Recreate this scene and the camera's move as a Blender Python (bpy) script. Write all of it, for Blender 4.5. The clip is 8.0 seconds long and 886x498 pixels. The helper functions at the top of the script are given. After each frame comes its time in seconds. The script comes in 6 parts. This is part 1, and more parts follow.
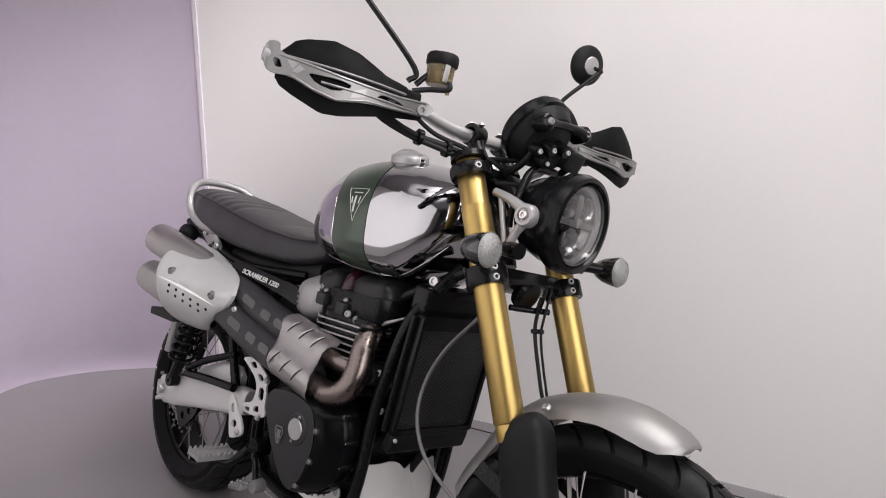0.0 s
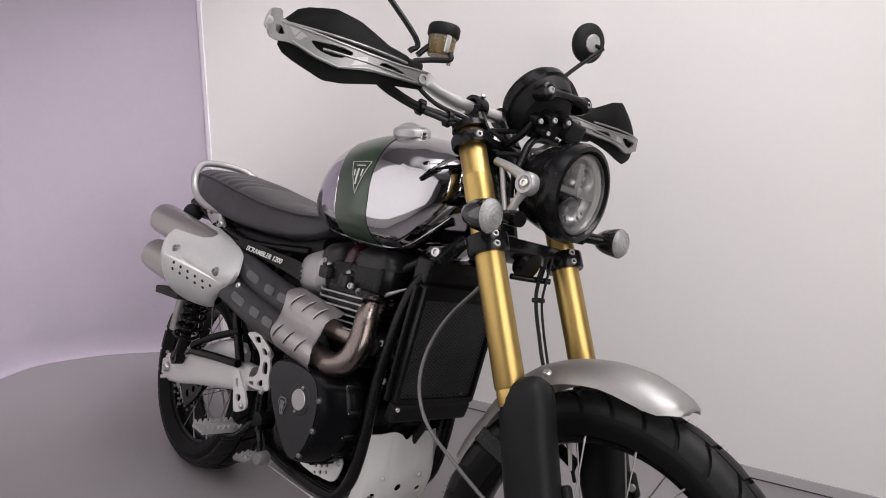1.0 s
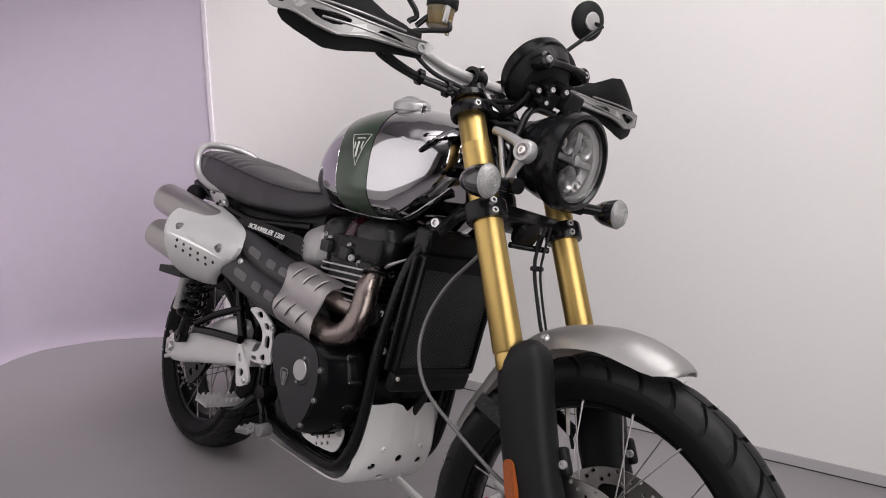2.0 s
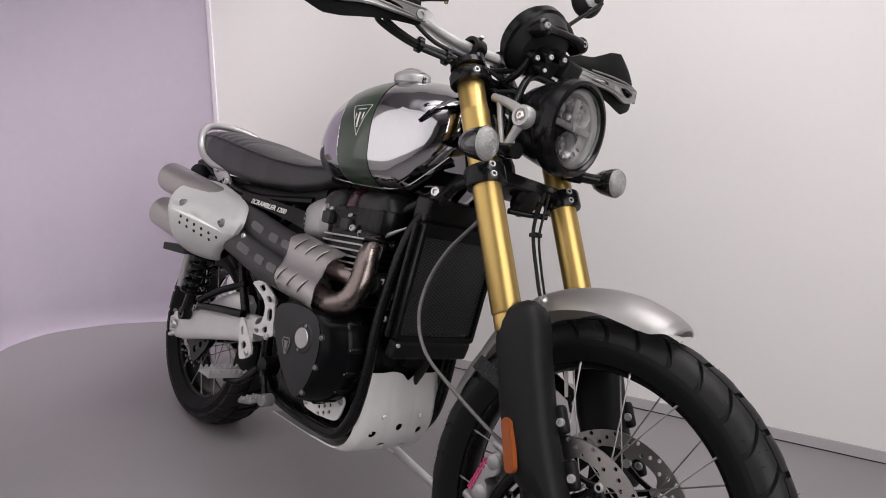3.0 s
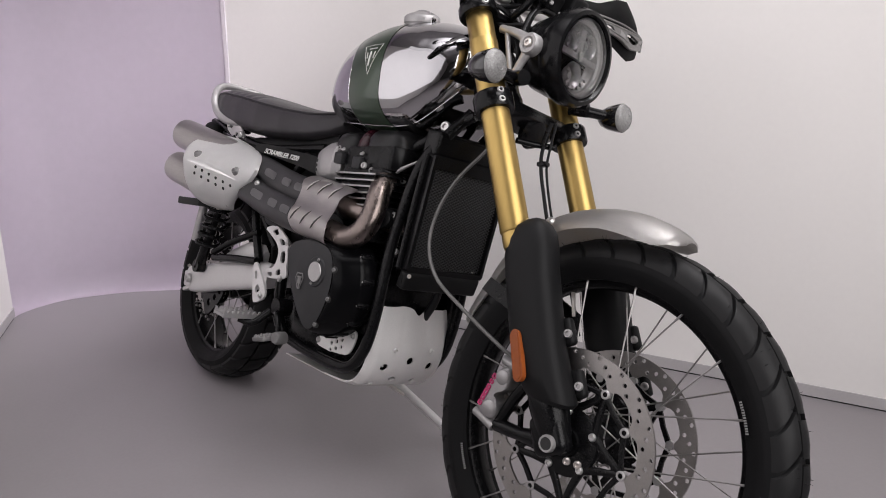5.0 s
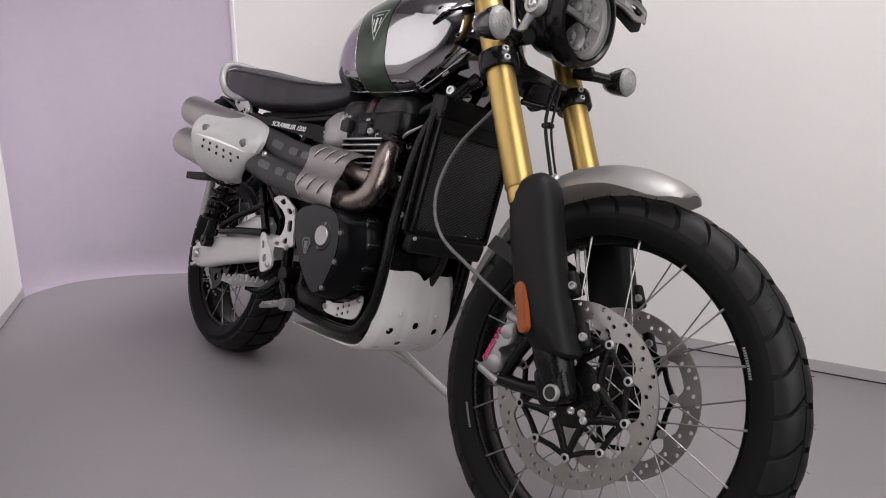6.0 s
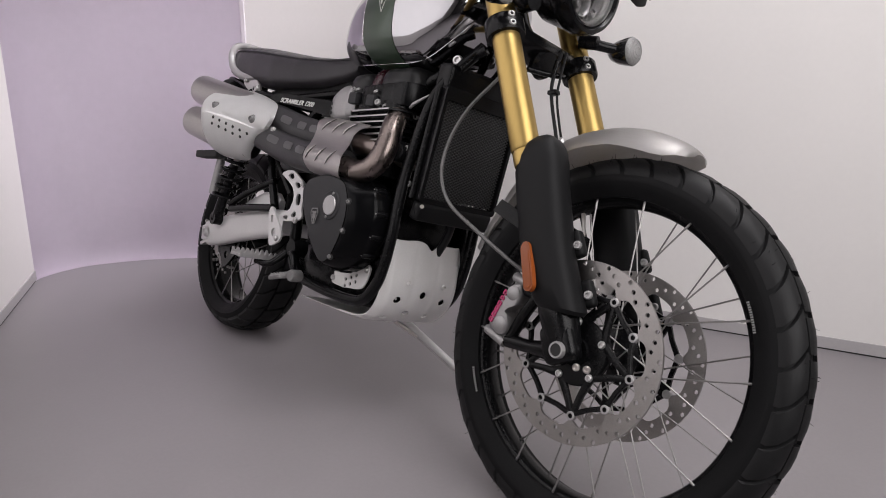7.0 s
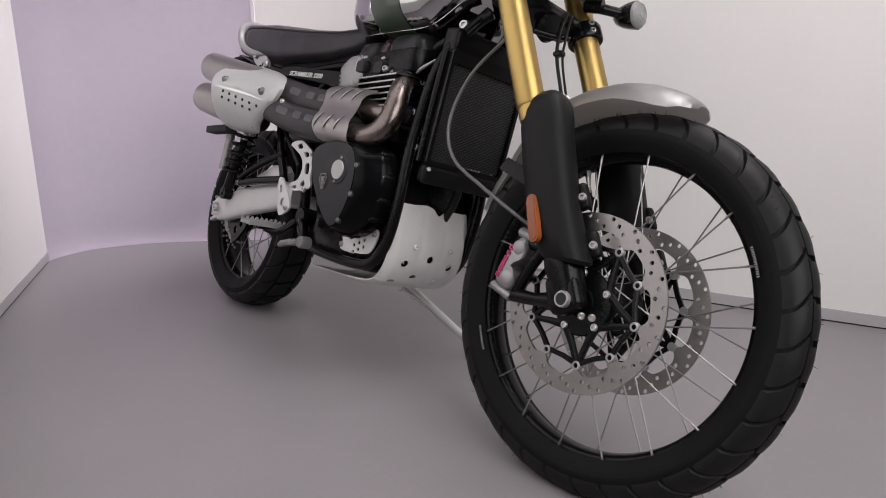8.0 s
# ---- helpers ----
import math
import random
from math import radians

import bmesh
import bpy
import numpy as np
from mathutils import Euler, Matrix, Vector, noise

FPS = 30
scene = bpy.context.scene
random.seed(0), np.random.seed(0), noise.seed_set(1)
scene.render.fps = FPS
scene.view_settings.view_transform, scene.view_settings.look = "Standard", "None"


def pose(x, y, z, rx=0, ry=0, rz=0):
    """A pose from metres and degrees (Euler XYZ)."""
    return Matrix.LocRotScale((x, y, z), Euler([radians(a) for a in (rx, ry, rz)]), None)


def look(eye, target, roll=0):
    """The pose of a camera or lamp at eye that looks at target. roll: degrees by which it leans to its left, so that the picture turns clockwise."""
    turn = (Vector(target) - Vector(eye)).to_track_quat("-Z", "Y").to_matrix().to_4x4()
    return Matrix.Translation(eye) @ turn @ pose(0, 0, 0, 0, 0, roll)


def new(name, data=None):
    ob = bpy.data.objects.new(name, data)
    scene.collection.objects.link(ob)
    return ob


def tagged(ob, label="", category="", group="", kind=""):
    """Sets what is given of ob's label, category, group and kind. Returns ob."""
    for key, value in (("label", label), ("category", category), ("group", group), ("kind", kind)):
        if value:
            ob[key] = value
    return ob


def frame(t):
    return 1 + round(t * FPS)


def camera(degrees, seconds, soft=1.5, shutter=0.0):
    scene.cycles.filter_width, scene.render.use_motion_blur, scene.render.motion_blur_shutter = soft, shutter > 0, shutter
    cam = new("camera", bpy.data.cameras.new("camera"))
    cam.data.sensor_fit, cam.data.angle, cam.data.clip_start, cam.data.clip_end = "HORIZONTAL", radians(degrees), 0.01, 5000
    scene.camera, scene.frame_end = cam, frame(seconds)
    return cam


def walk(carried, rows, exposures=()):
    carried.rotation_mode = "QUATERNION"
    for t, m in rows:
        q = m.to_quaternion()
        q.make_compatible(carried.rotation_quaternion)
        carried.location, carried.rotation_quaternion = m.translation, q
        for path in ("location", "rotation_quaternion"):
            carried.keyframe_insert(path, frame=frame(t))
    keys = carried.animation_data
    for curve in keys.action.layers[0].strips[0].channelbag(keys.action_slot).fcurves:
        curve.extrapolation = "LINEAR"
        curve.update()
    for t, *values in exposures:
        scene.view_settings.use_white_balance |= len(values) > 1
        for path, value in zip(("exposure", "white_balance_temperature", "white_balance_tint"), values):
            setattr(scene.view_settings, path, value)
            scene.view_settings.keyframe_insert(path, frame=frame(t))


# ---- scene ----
cam = camera(62.00, 8.0, soft=1.0)
PATH = [
    (0.0, (2.0950, -0.8440, 1.3790), (1.3915, -0.1857, 1.1114), 1.05),
    (0.5, (2.1067, -0.8532, 1.3552), (1.4019, -0.1970, 1.0859), 0.92),
    (1.0, (2.1196, -0.8584, 1.3275), (1.4129, -0.2048, 1.0567), 0.88),
    (1.5, (2.1342, -0.8638, 1.3022), (1.4256, -0.2129, 1.0300), 0.75),
    (3.0, (2.1840, -0.8855, 1.2066), (1.4685, -0.2413, 0.9363), 0.53),
    (3.5, (2.2003, -0.8956, 1.1773), (1.4826, -0.2543, 0.9060), 0.40),
    (4.0, (2.2140, -0.9124, 1.1383), (1.4948, -0.2714, 0.8702), 0.48),
    (4.5, (2.2266, -0.9271, 1.1033), (1.5055, -0.2879, 0.8362), 0.34),
    (6.0, (2.2704, -0.9628, 0.9740), (1.5395, -0.3311, 0.7155), 0.14),
    (6.5, (2.2828, -0.9732, 0.9390), (1.5488, -0.3448, 0.6812), 0.07),
    (7.0, (2.2980, -0.9818, 0.9046), (1.5595, -0.3585, 0.6477), -0.10),
    (7.5, (2.3111, -0.9913, 0.8650), (1.5684, -0.3721, 0.6103), -0.25),
    (8.0, (2.3317, -1.0051, 0.8170), (1.5846, -0.3901, 0.5646), -0.38),
]
walk(cam, [(t, look(eye, target, roll)) for t, eye, target, roll in PATH])

# ---- world and light ----
world = bpy.data.worlds.new("studio_air")
scene.world = world
world.use_nodes = True
world.node_tree.nodes["Background"].inputs[0].default_value = (0.92, 0.94, 1.0, 1)
world.node_tree.nodes["Background"].inputs[1].default_value = 0.15
scene.view_settings.exposure = 0.0


def area_lamp(name, eye, target, sx, sy, watts, colour, grid=180):
    """An unseen rectangular area lamp; grid is the angle to which its light is narrowed."""
    data = bpy.data.lights.new(name, "AREA")
    data.shape, data.size, data.size_y, data.energy, data.color, data.spread = "RECTANGLE", sx, sy, watts, colour, radians(grid)
    ob = new(name, data)
    ob.matrix_world = look(eye, target)
    return ob


area_lamp("softbox_left", (1.08, -1.06, 1.66), (1.88, 0.77, 1.52), 2.6, 1.9, 16, (1.0, 0.955, 0.985))
# Unseen fill lamp, added to brighten the floor under the motorcycle.
area_lamp("fill_floor", (0.55, -0.45, 2.72), (0.42, -0.12, 0.0), 2.2, 1.5, 3.8, (1.0, 0.955, 0.985), 60)
# Unseen fill lamp, added to lift the right wall and the front.
area_lamp("fill_front", (3.3, 0.10, 1.68), (0.9, 0.92, 0.65), 2.0, 1.7, 26, (1.0, 0.965, 0.97), 130)
area_lamp("softbox_overhead", (1.50, 0.75, 2.74), (0.25, -0.10, 0.2), 2.2, 1.1, 38, (1.0, 0.965, 0.98), 120)
# Unseen fill lamp, added to brighten the lower part of the backdrop.
area_lamp("fill_back", (0.40, 0.30, 2.25), (-1.00, -0.05, 0.50), 0.6, 0.6, 5.0, (1.0, 0.955, 1.0), 52)

# ---- materials ----
def material(name, colour, rough=0.5, metal=0.0, coat=0.0, bump=0.0, scale=120.0, vary=0.12, spec=0.5, stretch=(1, 1, 1), trans=0.0, ior=1.45):
    m = bpy.data.materials.new(name)
    m.use_nodes = True
    nt = m.node_tree
    b = nt.nodes["Principled BSDF"]
    b.inputs["Base Color"].default_value = (*colour, 1)
    b.inputs["Roughness"].default_value = rough
    b.inputs["Metallic"].default_value = metal
    b.inputs["Coat Weight"].default_value = coat
    b.inputs["Coat Roughness"].default_value = 0.04
    b.inputs["Specular IOR Level"].default_value = spec
    b.inputs["Transmission Weight"].default_value = trans
    b.inputs["IOR"].default_value = ior
    tc = nt.nodes.new("ShaderNodeTexCoord")
    mp = nt.nodes.new("ShaderNodeMapping")
    mp.inputs["Scale"].default_value = stretch
    nt.links.new(tc.outputs["Object"], mp.inputs["Vector"])

    def noise_node(sc, detail):
        n = nt.nodes.new("ShaderNodeTexNoise")
        n.inputs["Scale"].default_value, n.inputs["Detail"].default_value = sc, detail
        nt.links.new(mp.outputs["Vector"], n.inputs["Vector"])
        return n

    if vary > 0:
        wide, fine = noise_node(scale * 0.06, 3), noise_node(scale, 4)
        add = nt.nodes.new("ShaderNodeMath")
        add.operation = "ADD"
        nt.links.new(wide.outputs["Fac"], add.inputs[0])
        nt.links.new(fine.outputs["Fac"], add.inputs[1])
        ramp = nt.nodes.new("ShaderNodeMapRange")
        ramp.inputs["From Min"].default_value, ramp.inputs["From Max"].default_value = 0.6, 1.4
        ramp.inputs["To Min"].default_value, ramp.inputs["To Max"].default_value = 1 - vary, 1 + vary
        nt.links.new(add.outputs[0], ramp.inputs["Value"])
        hsv = nt.nodes.new("ShaderNodeHueSaturation")
        hsv.inputs["Color"].default_value = (*colour, 1)
        nt.links.new(ramp.outputs[0], hsv.inputs["Value"])
        nt.links.new(hsv.outputs[0], b.inputs["Base Color"])
        rr = nt.nodes.new("ShaderNodeMapRange")
        rr.inputs["From Min"].default_value, rr.inputs["From Max"].default_value = 0.6, 1.4
        rr.inputs["To Min"].default_value, rr.inputs["To Max"].default_value = max(rough * (1 - vary), 0.01), min(rough * (1 + 1.5 * vary), 1)
        nt.links.new(add.outputs[0], rr.inputs["Value"])
        nt.links.new(rr.outputs[0], b.inputs["Roughness"])
    if bump > 0:
        n = noise_node(scale, 5)
        bp = nt.nodes.new("ShaderNodeBump")
        bp.inputs["Strength"].default_value, bp.inputs["Distance"].default_value = bump, 0.001
        nt.links.new(n.outputs["Fac"], bp.inputs["Height"])
        nt.links.new(bp.outputs[0], b.inputs["Normal"])
    return m


WHITE = material("white_wall_paint", (0.76, 0.737, 0.725), 0.75, bump=0.05, scale=60, vary=0.015)
LILAC = material("lilac_backdrop_paint", (0.66, 0.585, 0.675), 0.8, bump=0.03, scale=30, vary=0.03)
FLOOR = material("grey_studio_floor", (0.235, 0.218, 0.228), 0.42, bump=0.08, scale=90, vary=0.05)
SKIRT = material("grey_skirting", (0.42, 0.40, 0.41), 0.5, vary=0.04)
# Near black: own colour of some parts, painted shade in holes and gaps.
DEEPBLACK = material("black_and_hole_shade", (0.02, 0.02, 0.02), 0.9)
# One rubber, two tones: blocks lighter for sheen, carcass darker for groove shade.
RUBBER = material("tyre_rubber", (0.0050, 0.0050, 0.0055), 0.55, bump=0.2, scale=300, vary=0.2, spec=0.15)
TREADLIT = material("tread_rubber_lit", (0.0075, 0.0075, 0.008), 0.5, bump=0.2, scale=350, vary=0.15, spec=0.26)
BLACK = material("black_satin_paint", (0.0045, 0.0045, 0.005), 0.22, bump=0.05, scale=200, vary=0.15, spec=0.2)
PLASTIC = material("black_moulded_plastic", (0.0065, 0.0065, 0.007), 0.5, bump=0.15, scale=500, vary=0.15, spec=0.17)
ENGINE = material("black_engine_powdercoat", (0.0045, 0.0045, 0.005), 0.25, bump=0.10, scale=600, vary=0.2, spec=0.17)
CAMM = material("soft_black_cam_cover", (0.008, 0.008, 0.0085), 0.34, bump=0.08, scale=500, vary=0.12, spec=0.3)
COVER = material("dark_grey_engine_cover", (0.018, 0.018, 0.0195), 0.5, bump=0.1, scale=500, vary=0.12, spec=0.28)
CASEM = material("gloss_black_engine_case", (0.003, 0.003, 0.0035), 0.18, bump=0.04, scale=300, vary=0.2, spec=0.10)
GLOSS = material("gloss_black_paint", (0.008, 0.008, 0.009), 0.12, coat=0.6, vary=0.05)
GOLD = material("gold_anodised_tube", (0.40, 0.28, 0.10), 0.37, 1.0, bump=0.05, scale=160, vary=0.06, stretch=(1, 1, 0.1))
STEEL = material("brushed_steel", (0.74, 0.70, 0.67), 0.40, 1.0, bump=0.08, scale=220, vary=0.08, stretch=(0.15, 1, 1))
PEGM = material("worn_grey_casting", (0.20, 0.196, 0.196), 0.5, 0.6, bump=0.2, scale=300, vary=0.2)
GREYWALL = material("dark_added_wall", (0.10, 0.098, 0.10), 0.8, bump=0.05, scale=60, vary=0.03)
DARKCEIL = material("grey_ceiling_paint", (0.34, 0.335, 0.34), 0.8, vary=0.03)
HEADER = material("heat_tinted_steel_pipe", (0.158, 0.132, 0.122), 0.26, 1.0, bump=0.05, scale=60, vary=0.2, stretch=(1, 1, 0.25))
CANM = material("brushed_silencer_steel", (0.40, 0.385, 0.375), 0.36, 1.0, bump=0.08, scale=260, vary=0.08, stretch=(0.15, 1, 1))
SHIELDM = material("pale_satin_shield", (0.74, 0.735, 0.73), 0.42, 0.25, bump=0.1, scale=400, vary=0.05)
CASTM = material("grey_casting", (0.36, 0.352, 0.352), 0.46, 0.7, bump=0.2, scale=300, vary=0.12)
LOUVREM = material("shaded_louvre_steel", (0.085, 0.08, 0.079), 0.45, 0.6, bump=0.06, scale=300, vary=0.15)
PIPEDARK = material("dark_grey_pipe_coating", (0.030, 0.029, 0.031), 0.42, bump=0.08, scale=500, vary=0.12, spec=0.3)
SLOTM = material("grey_slot_insert", (0.20, 0.195, 0.20), 0.5, 0.4, bump=0.1, scale=300, vary=0.1)
PIPESTEEL = material("brushed_pipe_cover", (0.68, 0.655, 0.645), 0.36, 1.0, bump=0.06, scale=220, vary=0.06, stretch=(0.15, 1, 1))
SKIDM = material("pale_skid_aluminium", (0.70, 0.69, 0.68), 0.48, 0.15, bump=0.06, scale=300, vary=0.05)
TRIM = material("pale_lilac_corner_trim", (0.70, 0.655, 0.70), 0.6, vary=0.03)
WIRE = material("grey_grille_wire", (0.042, 0.042, 0.044), 0.40, 0.3, vary=0.1)
ALU = material("satin_aluminium", (0.60, 0.59, 0.585), 0.38, 0.9, bump=0.06, scale=260, vary=0.06)
SILVERPAINT = material("silver_painted_metal", (0.58, 0.57, 0.57), 0.45, 0.3, bump=0.05, scale=200, vary=0.06)
FENDERM = material("brushed_aluminium_fender", (0.56, 0.545, 0.535), 0.46, 0.9, bump=0.08, scale=240, vary=0.06, stretch=(0.1, 1, 1))
CHROME = material("bright_chrome", (0.75, 0.75, 0.76), 0.06, 1.0, vary=0.02)
DISCM = material("brake_disc_steel", (0.27, 0.256, 0.249), 0.36, 1.0, bump=0.1, scale=400, vary=0.12)
SEATM = material("black_seat_vinyl", (0.028, 0.026, 0.029), 0.36, bump=0.2, scale=700, vary=0.1, spec=0.28)
TANKSILVER = material("polished_tank_chrome", (0.44, 0.435, 0.45), 0.06, 1.0, scale=900, vary=0.02)
TANKGREEN = material("dark_green_tank_stripe", (0.022, 0.040, 0.023), 0.30, 0.2, coat=0.35, scale=900, vary=0.06)
LENS = material("clear_lamp_lens", (0.97, 0.97, 0.97), 0.02, vary=0, trans=1.0)
LENS_SOLID = material("frosted_clear_lens", (0.33, 0.326, 0.322), 0.12, scale=320, vary=0.55, bump=0.8, trans=0.4)
AMBER = material("amber_reflector", (0.23, 0.055, 0.010), 0.25, vary=0.08)
RUBBERHOSE = material("black_rubber_hose", (0.011, 0.011, 0.012), 0.45, vary=0.15, spec=0.2)
BRAID = material("braided_clear_hose", (0.10, 0.098, 0.096), 0.35, 0.2, bump=0.4, scale=900, vary=0.25)
CALIPER = material("grey_anodised_caliper", (0.30, 0.293, 0.293), 0.40, 0.6, bump=0.05, scale=300, vary=0.08)
PINK = material("magenta_print", (0.42, 0.03, 0.12), 0.5, vary=0.05)
PRINT = material("pale_print", (0.52, 0.52, 0.5), 0.5, vary=0.05)
FLUID = material("amber_fluid", (0.30, 0.16, 0.02), 0.15, vary=0.05)
SMOKED = material("smoked_plastic", (0.35, 0.28, 0.14), 0.12, vary=0.03, trans=0.7)
GUARDM = material("cast_silver_guard_frame", (0.24, 0.236, 0.232), 0.42, 0.75, bump=0.12, scale=260, vary=0.12)
MARK = material("faded_sidewall_print", (0.22, 0.22, 0.215), 0.7, vary=0.1)
SPOKE = material("dull_steel_spoke", (0.30, 0.29, 0.285), 0.42, 0.9, vary=0.1)
LAMPBOWL = material("smoky_lamp_reflector", (0.17, 0.168, 0.17), 0.32, 0.7, vary=0.08)
LAMPCUP = material("bright_lamp_cup", (0.27, 0.266, 0.27), 0.28, 0.9, vary=0.08)
RED = material("dark_red_cover", (0.022, 0.0022, 0.006), 0.25, vary=0.1)

# ---- mesh helpers ----
def part(name, bm, mat, parent, label="", smooth=True, angle=40):
    bmesh.ops.recalc_face_normals(bm, faces=bm.faces)
    me = bpy.data.meshes.new(name)
    bm.to_mesh(me)
    bm.free()
    if mat is not None:
        me.materials.append(mat)
    if smooth:
        for p in me.polygons:
            p.use_smooth = True
        me.set_sharp_from_angle(angle=radians(angle))
    ob = new(name, me)
    if parent is not None:
        ob.parent = parent
    if label:
        ob["label"] = label
    return ob


def ring(bm, pts):
    return [bm.verts.new(p) for p in pts]


def skin(bm, rings, caps=True, closed=True):
    n = len(rings[0])
    for a, b in zip(rings, rings[1:]):
        for i in range(n if closed else n - 1):
            j = (i + 1) % n
            bm.faces.new((a[i], a[j], b[j], b[i]))
    if caps and closed:
        bm.faces.new(rings[0][::-1])
        bm.faces.new(rings[-1])


def smooth_path(pts, steps=6):
    pts = [Vector(p) for p in pts]
    if len(pts) < 3:
        return pts
    out = []
    for i in range(len(pts) - 1):
        p0 = pts[i - 1] if i else pts[0] * 2 - pts[1]
        p1, p2 = pts[i], pts[i + 1]
        p3 = pts[i + 2] if i + 2 < len(pts) else pts[-1] * 2 - pts[-2]
        for k in range(steps):
            t = k / steps
            out.append(0.5 * ((2 * p1) + (p2 - p0) * t + (2 * p0 - 5 * p1 + 4 * p2 - p3) * t * t + (3 * p1 - p0 - 3 * p2 + p3) * t ** 3))
    out.append(pts[-1])
    return out


def add_tube(bm, pts, r, seg=12, steps=6, caps=True):
    """A round tube along a smooth path; r is one radius or one for each given point."""
    path = smooth_path(pts, steps)
    n = len(path)
    if isinstance(r, (list, tuple)):
        per = (n - 1) / (len(r) - 1)
        radii = []
        for i in range(n):
            k = min(int(i / per), len(r) - 2)
            radii.append(r[k] + (r[k + 1] - r[k]) * (i / per - k))
    else:
        radii = [r] * n
    t0 = (path[1] - path[0]).normalized()
    side = t0.orthogonal().normalized()
    rings = []
    for i, p in enumerate(path):
        t = (path[min(i + 1, n - 1)] - path[max(i - 1, 0)]).normalized()
        side = (side - t * side.dot(t)).normalized()
        up = t.cross(side)
        rings.append(ring(bm, [p + radii[i] * (math.cos(a) * side + math.sin(a) * up) for a in (2 * math.pi * k / seg for k in range(seg))]))
    skin(bm, rings, caps)


def tube(pts, r, seg=12, steps=6):
    bm = bmesh.new()
    add_tube(bm, pts, r, seg, steps)
    return bm


def basis(origin, axis, hint=(0, 0, 1)):
    """A pose at origin whose z runs along axis and whose x lies near hint."""
    z = Vector(axis).normalized()
    x = Vector(hint) - z * Vector(hint).dot(z)
    x = x.normalized() if x.length > 1e-5 else z.orthogonal().normalized()
    m = Matrix((x, z.cross(x), z)).transposed().to_4x4()
    m.translation = origin
    return m


def add_lathe(bm, profile, m, seg=32, closed=False, caps=True):
    """Turn a profile of (radius, height) about the z axis of m."""
    rings = []
    for k in range(seg):
        a = 2 * math.pi * k / seg
        rings.append(ring(bm, [m @ Vector((r * math.cos(a), r * math.sin(a), h)) for r, h in profile]))
    n = len(profile)
    for k in range(seg):
        a, b = rings[k], rings[(k + 1) % seg]
        for i in range(n if closed else n - 1):
            j = (i + 1) % n
            if profile[i][0] < 1e-6 and profile[j][0] < 1e-6:
                continue
            bm.faces.new((a[i], b[i], b[j], a[j]))
    if caps and not closed:
        if profile[0][0] > 1e-6:
            bm.faces.new([r[0] for r in rings][::-1])
        if profile[-1][0] > 1e-6:
            bm.faces.new([r[-1] for r in rings])
    bmesh.ops.remove_doubles(bm, verts=bm.verts, dist=1e-6)


def lathe(profile, origin, axis, seg=32, closed=False, caps=True):
    bm = bmesh.new()
    add_lathe(bm, profile, basis(origin, axis), seg, closed, caps)
    return bm


def add_box(bm, size, m, bevel=0.0, segs=2):
    made = bmesh.ops.create_cube(bm, size=1, matrix=m @ Matrix.Diagonal((*size, 1)))
    if bevel > 0:
        edges = list({e for v in made["verts"] for e in v.link_edges})
        bmesh.ops.bevel(bm, geom=edges, offset=bevel, segments=segs, profile=0.6, affect="EDGES")


def box(size, m, bevel=0.003, segs=2):
    bm = bmesh.new()
    add_box(bm, size, m, bevel, segs)
    return bm


def outline(pts, rounds=2):
    """A closed outline with its corners cut rounder."""
    pts = [Vector(p) for p in pts]
    for _ in range(rounds):
        out = []
        for i, p in enumerate(pts):
            q = pts[(i + 1) % len(pts)]
            out += [p.lerp(q, 0.22), p.lerp(q, 0.78)]
        pts = out
    return pts


def rrect(x0, y0, x1, y1, r, n=4):
    """A rectangle's outline with round corners."""
    pts = []
    for cx, cy, a0 in ((x1 - r, y1 - r, 0), (x0 + r, y1 - r, 90), (x0 + r, y0 + r, 180), (x1 - r, y0 + r, 270)):
        pts += [Vector((cx + r * math.cos(radians(a0 + 90 * k / n)), cy + r * math.sin(radians(a0 + 90 * k / n)), 0)) for k in range(n + 1)]
    return pts


def circle(x, y, r, n=12, ry=None, turn=0.0):
    ry = ry or r
    c, s = math.cos(turn), math.sin(turn)
    return [(x + c * r * math.cos(a) - s * ry * math.sin(a), y + s * r * math.cos(a) + c * ry * math.sin(a)) for a in (2 * math.pi * k / n for k in range(n))]


def plate(outer, holes, thick, m, bevel=0.0):
    """A flat plate with through holes, its outline in the xy plane of m, thick along z."""
    bm = bmesh.new()
    edges, loops = [], []
    for loop in (outer, *holes):
        vs = [bm.verts.new((p[0], p[1], 0)) for p in loop]
        loops.append(len(vs))
        edges += [bm.edges.new((vs[i], vs[(i + 1) % len(vs)])) for i in range(len(vs))]
    bmesh.ops.triangle_fill(bm, edges=edges, use_beauty=True, use_dissolve=False, normal=(0, 0, 1))
    faces = list(bm.faces)
    made = bmesh.ops.extrude_face_region(bm, geom=faces)
    bmesh.ops.translate(bm, verts=[v for v in made["geom"] if isinstance(v, bmesh.types.BMVert)], vec=(0, 0, thick))
    bmesh.ops.translate(bm, verts=bm.verts, vec=(0, 0, -thick / 2))
    bm.transform(m)
    return bm


def bolt(name, place, axis, r, parent, mat=None, h=None, label=""):
    """A button-head screw with a hexagon socket."""
    h = h or r * 0.7
    bm = bmesh.new()
    add_lathe(bm, [(r, 0), (r, h * 0.45), (r * 0.78, h), (r * 0.5, h), (r * 0.42, h * 0.35), (0, h * 0.35)], basis(place, axis), 12)
    return part(name, bm, mat or ALU, parent, label)


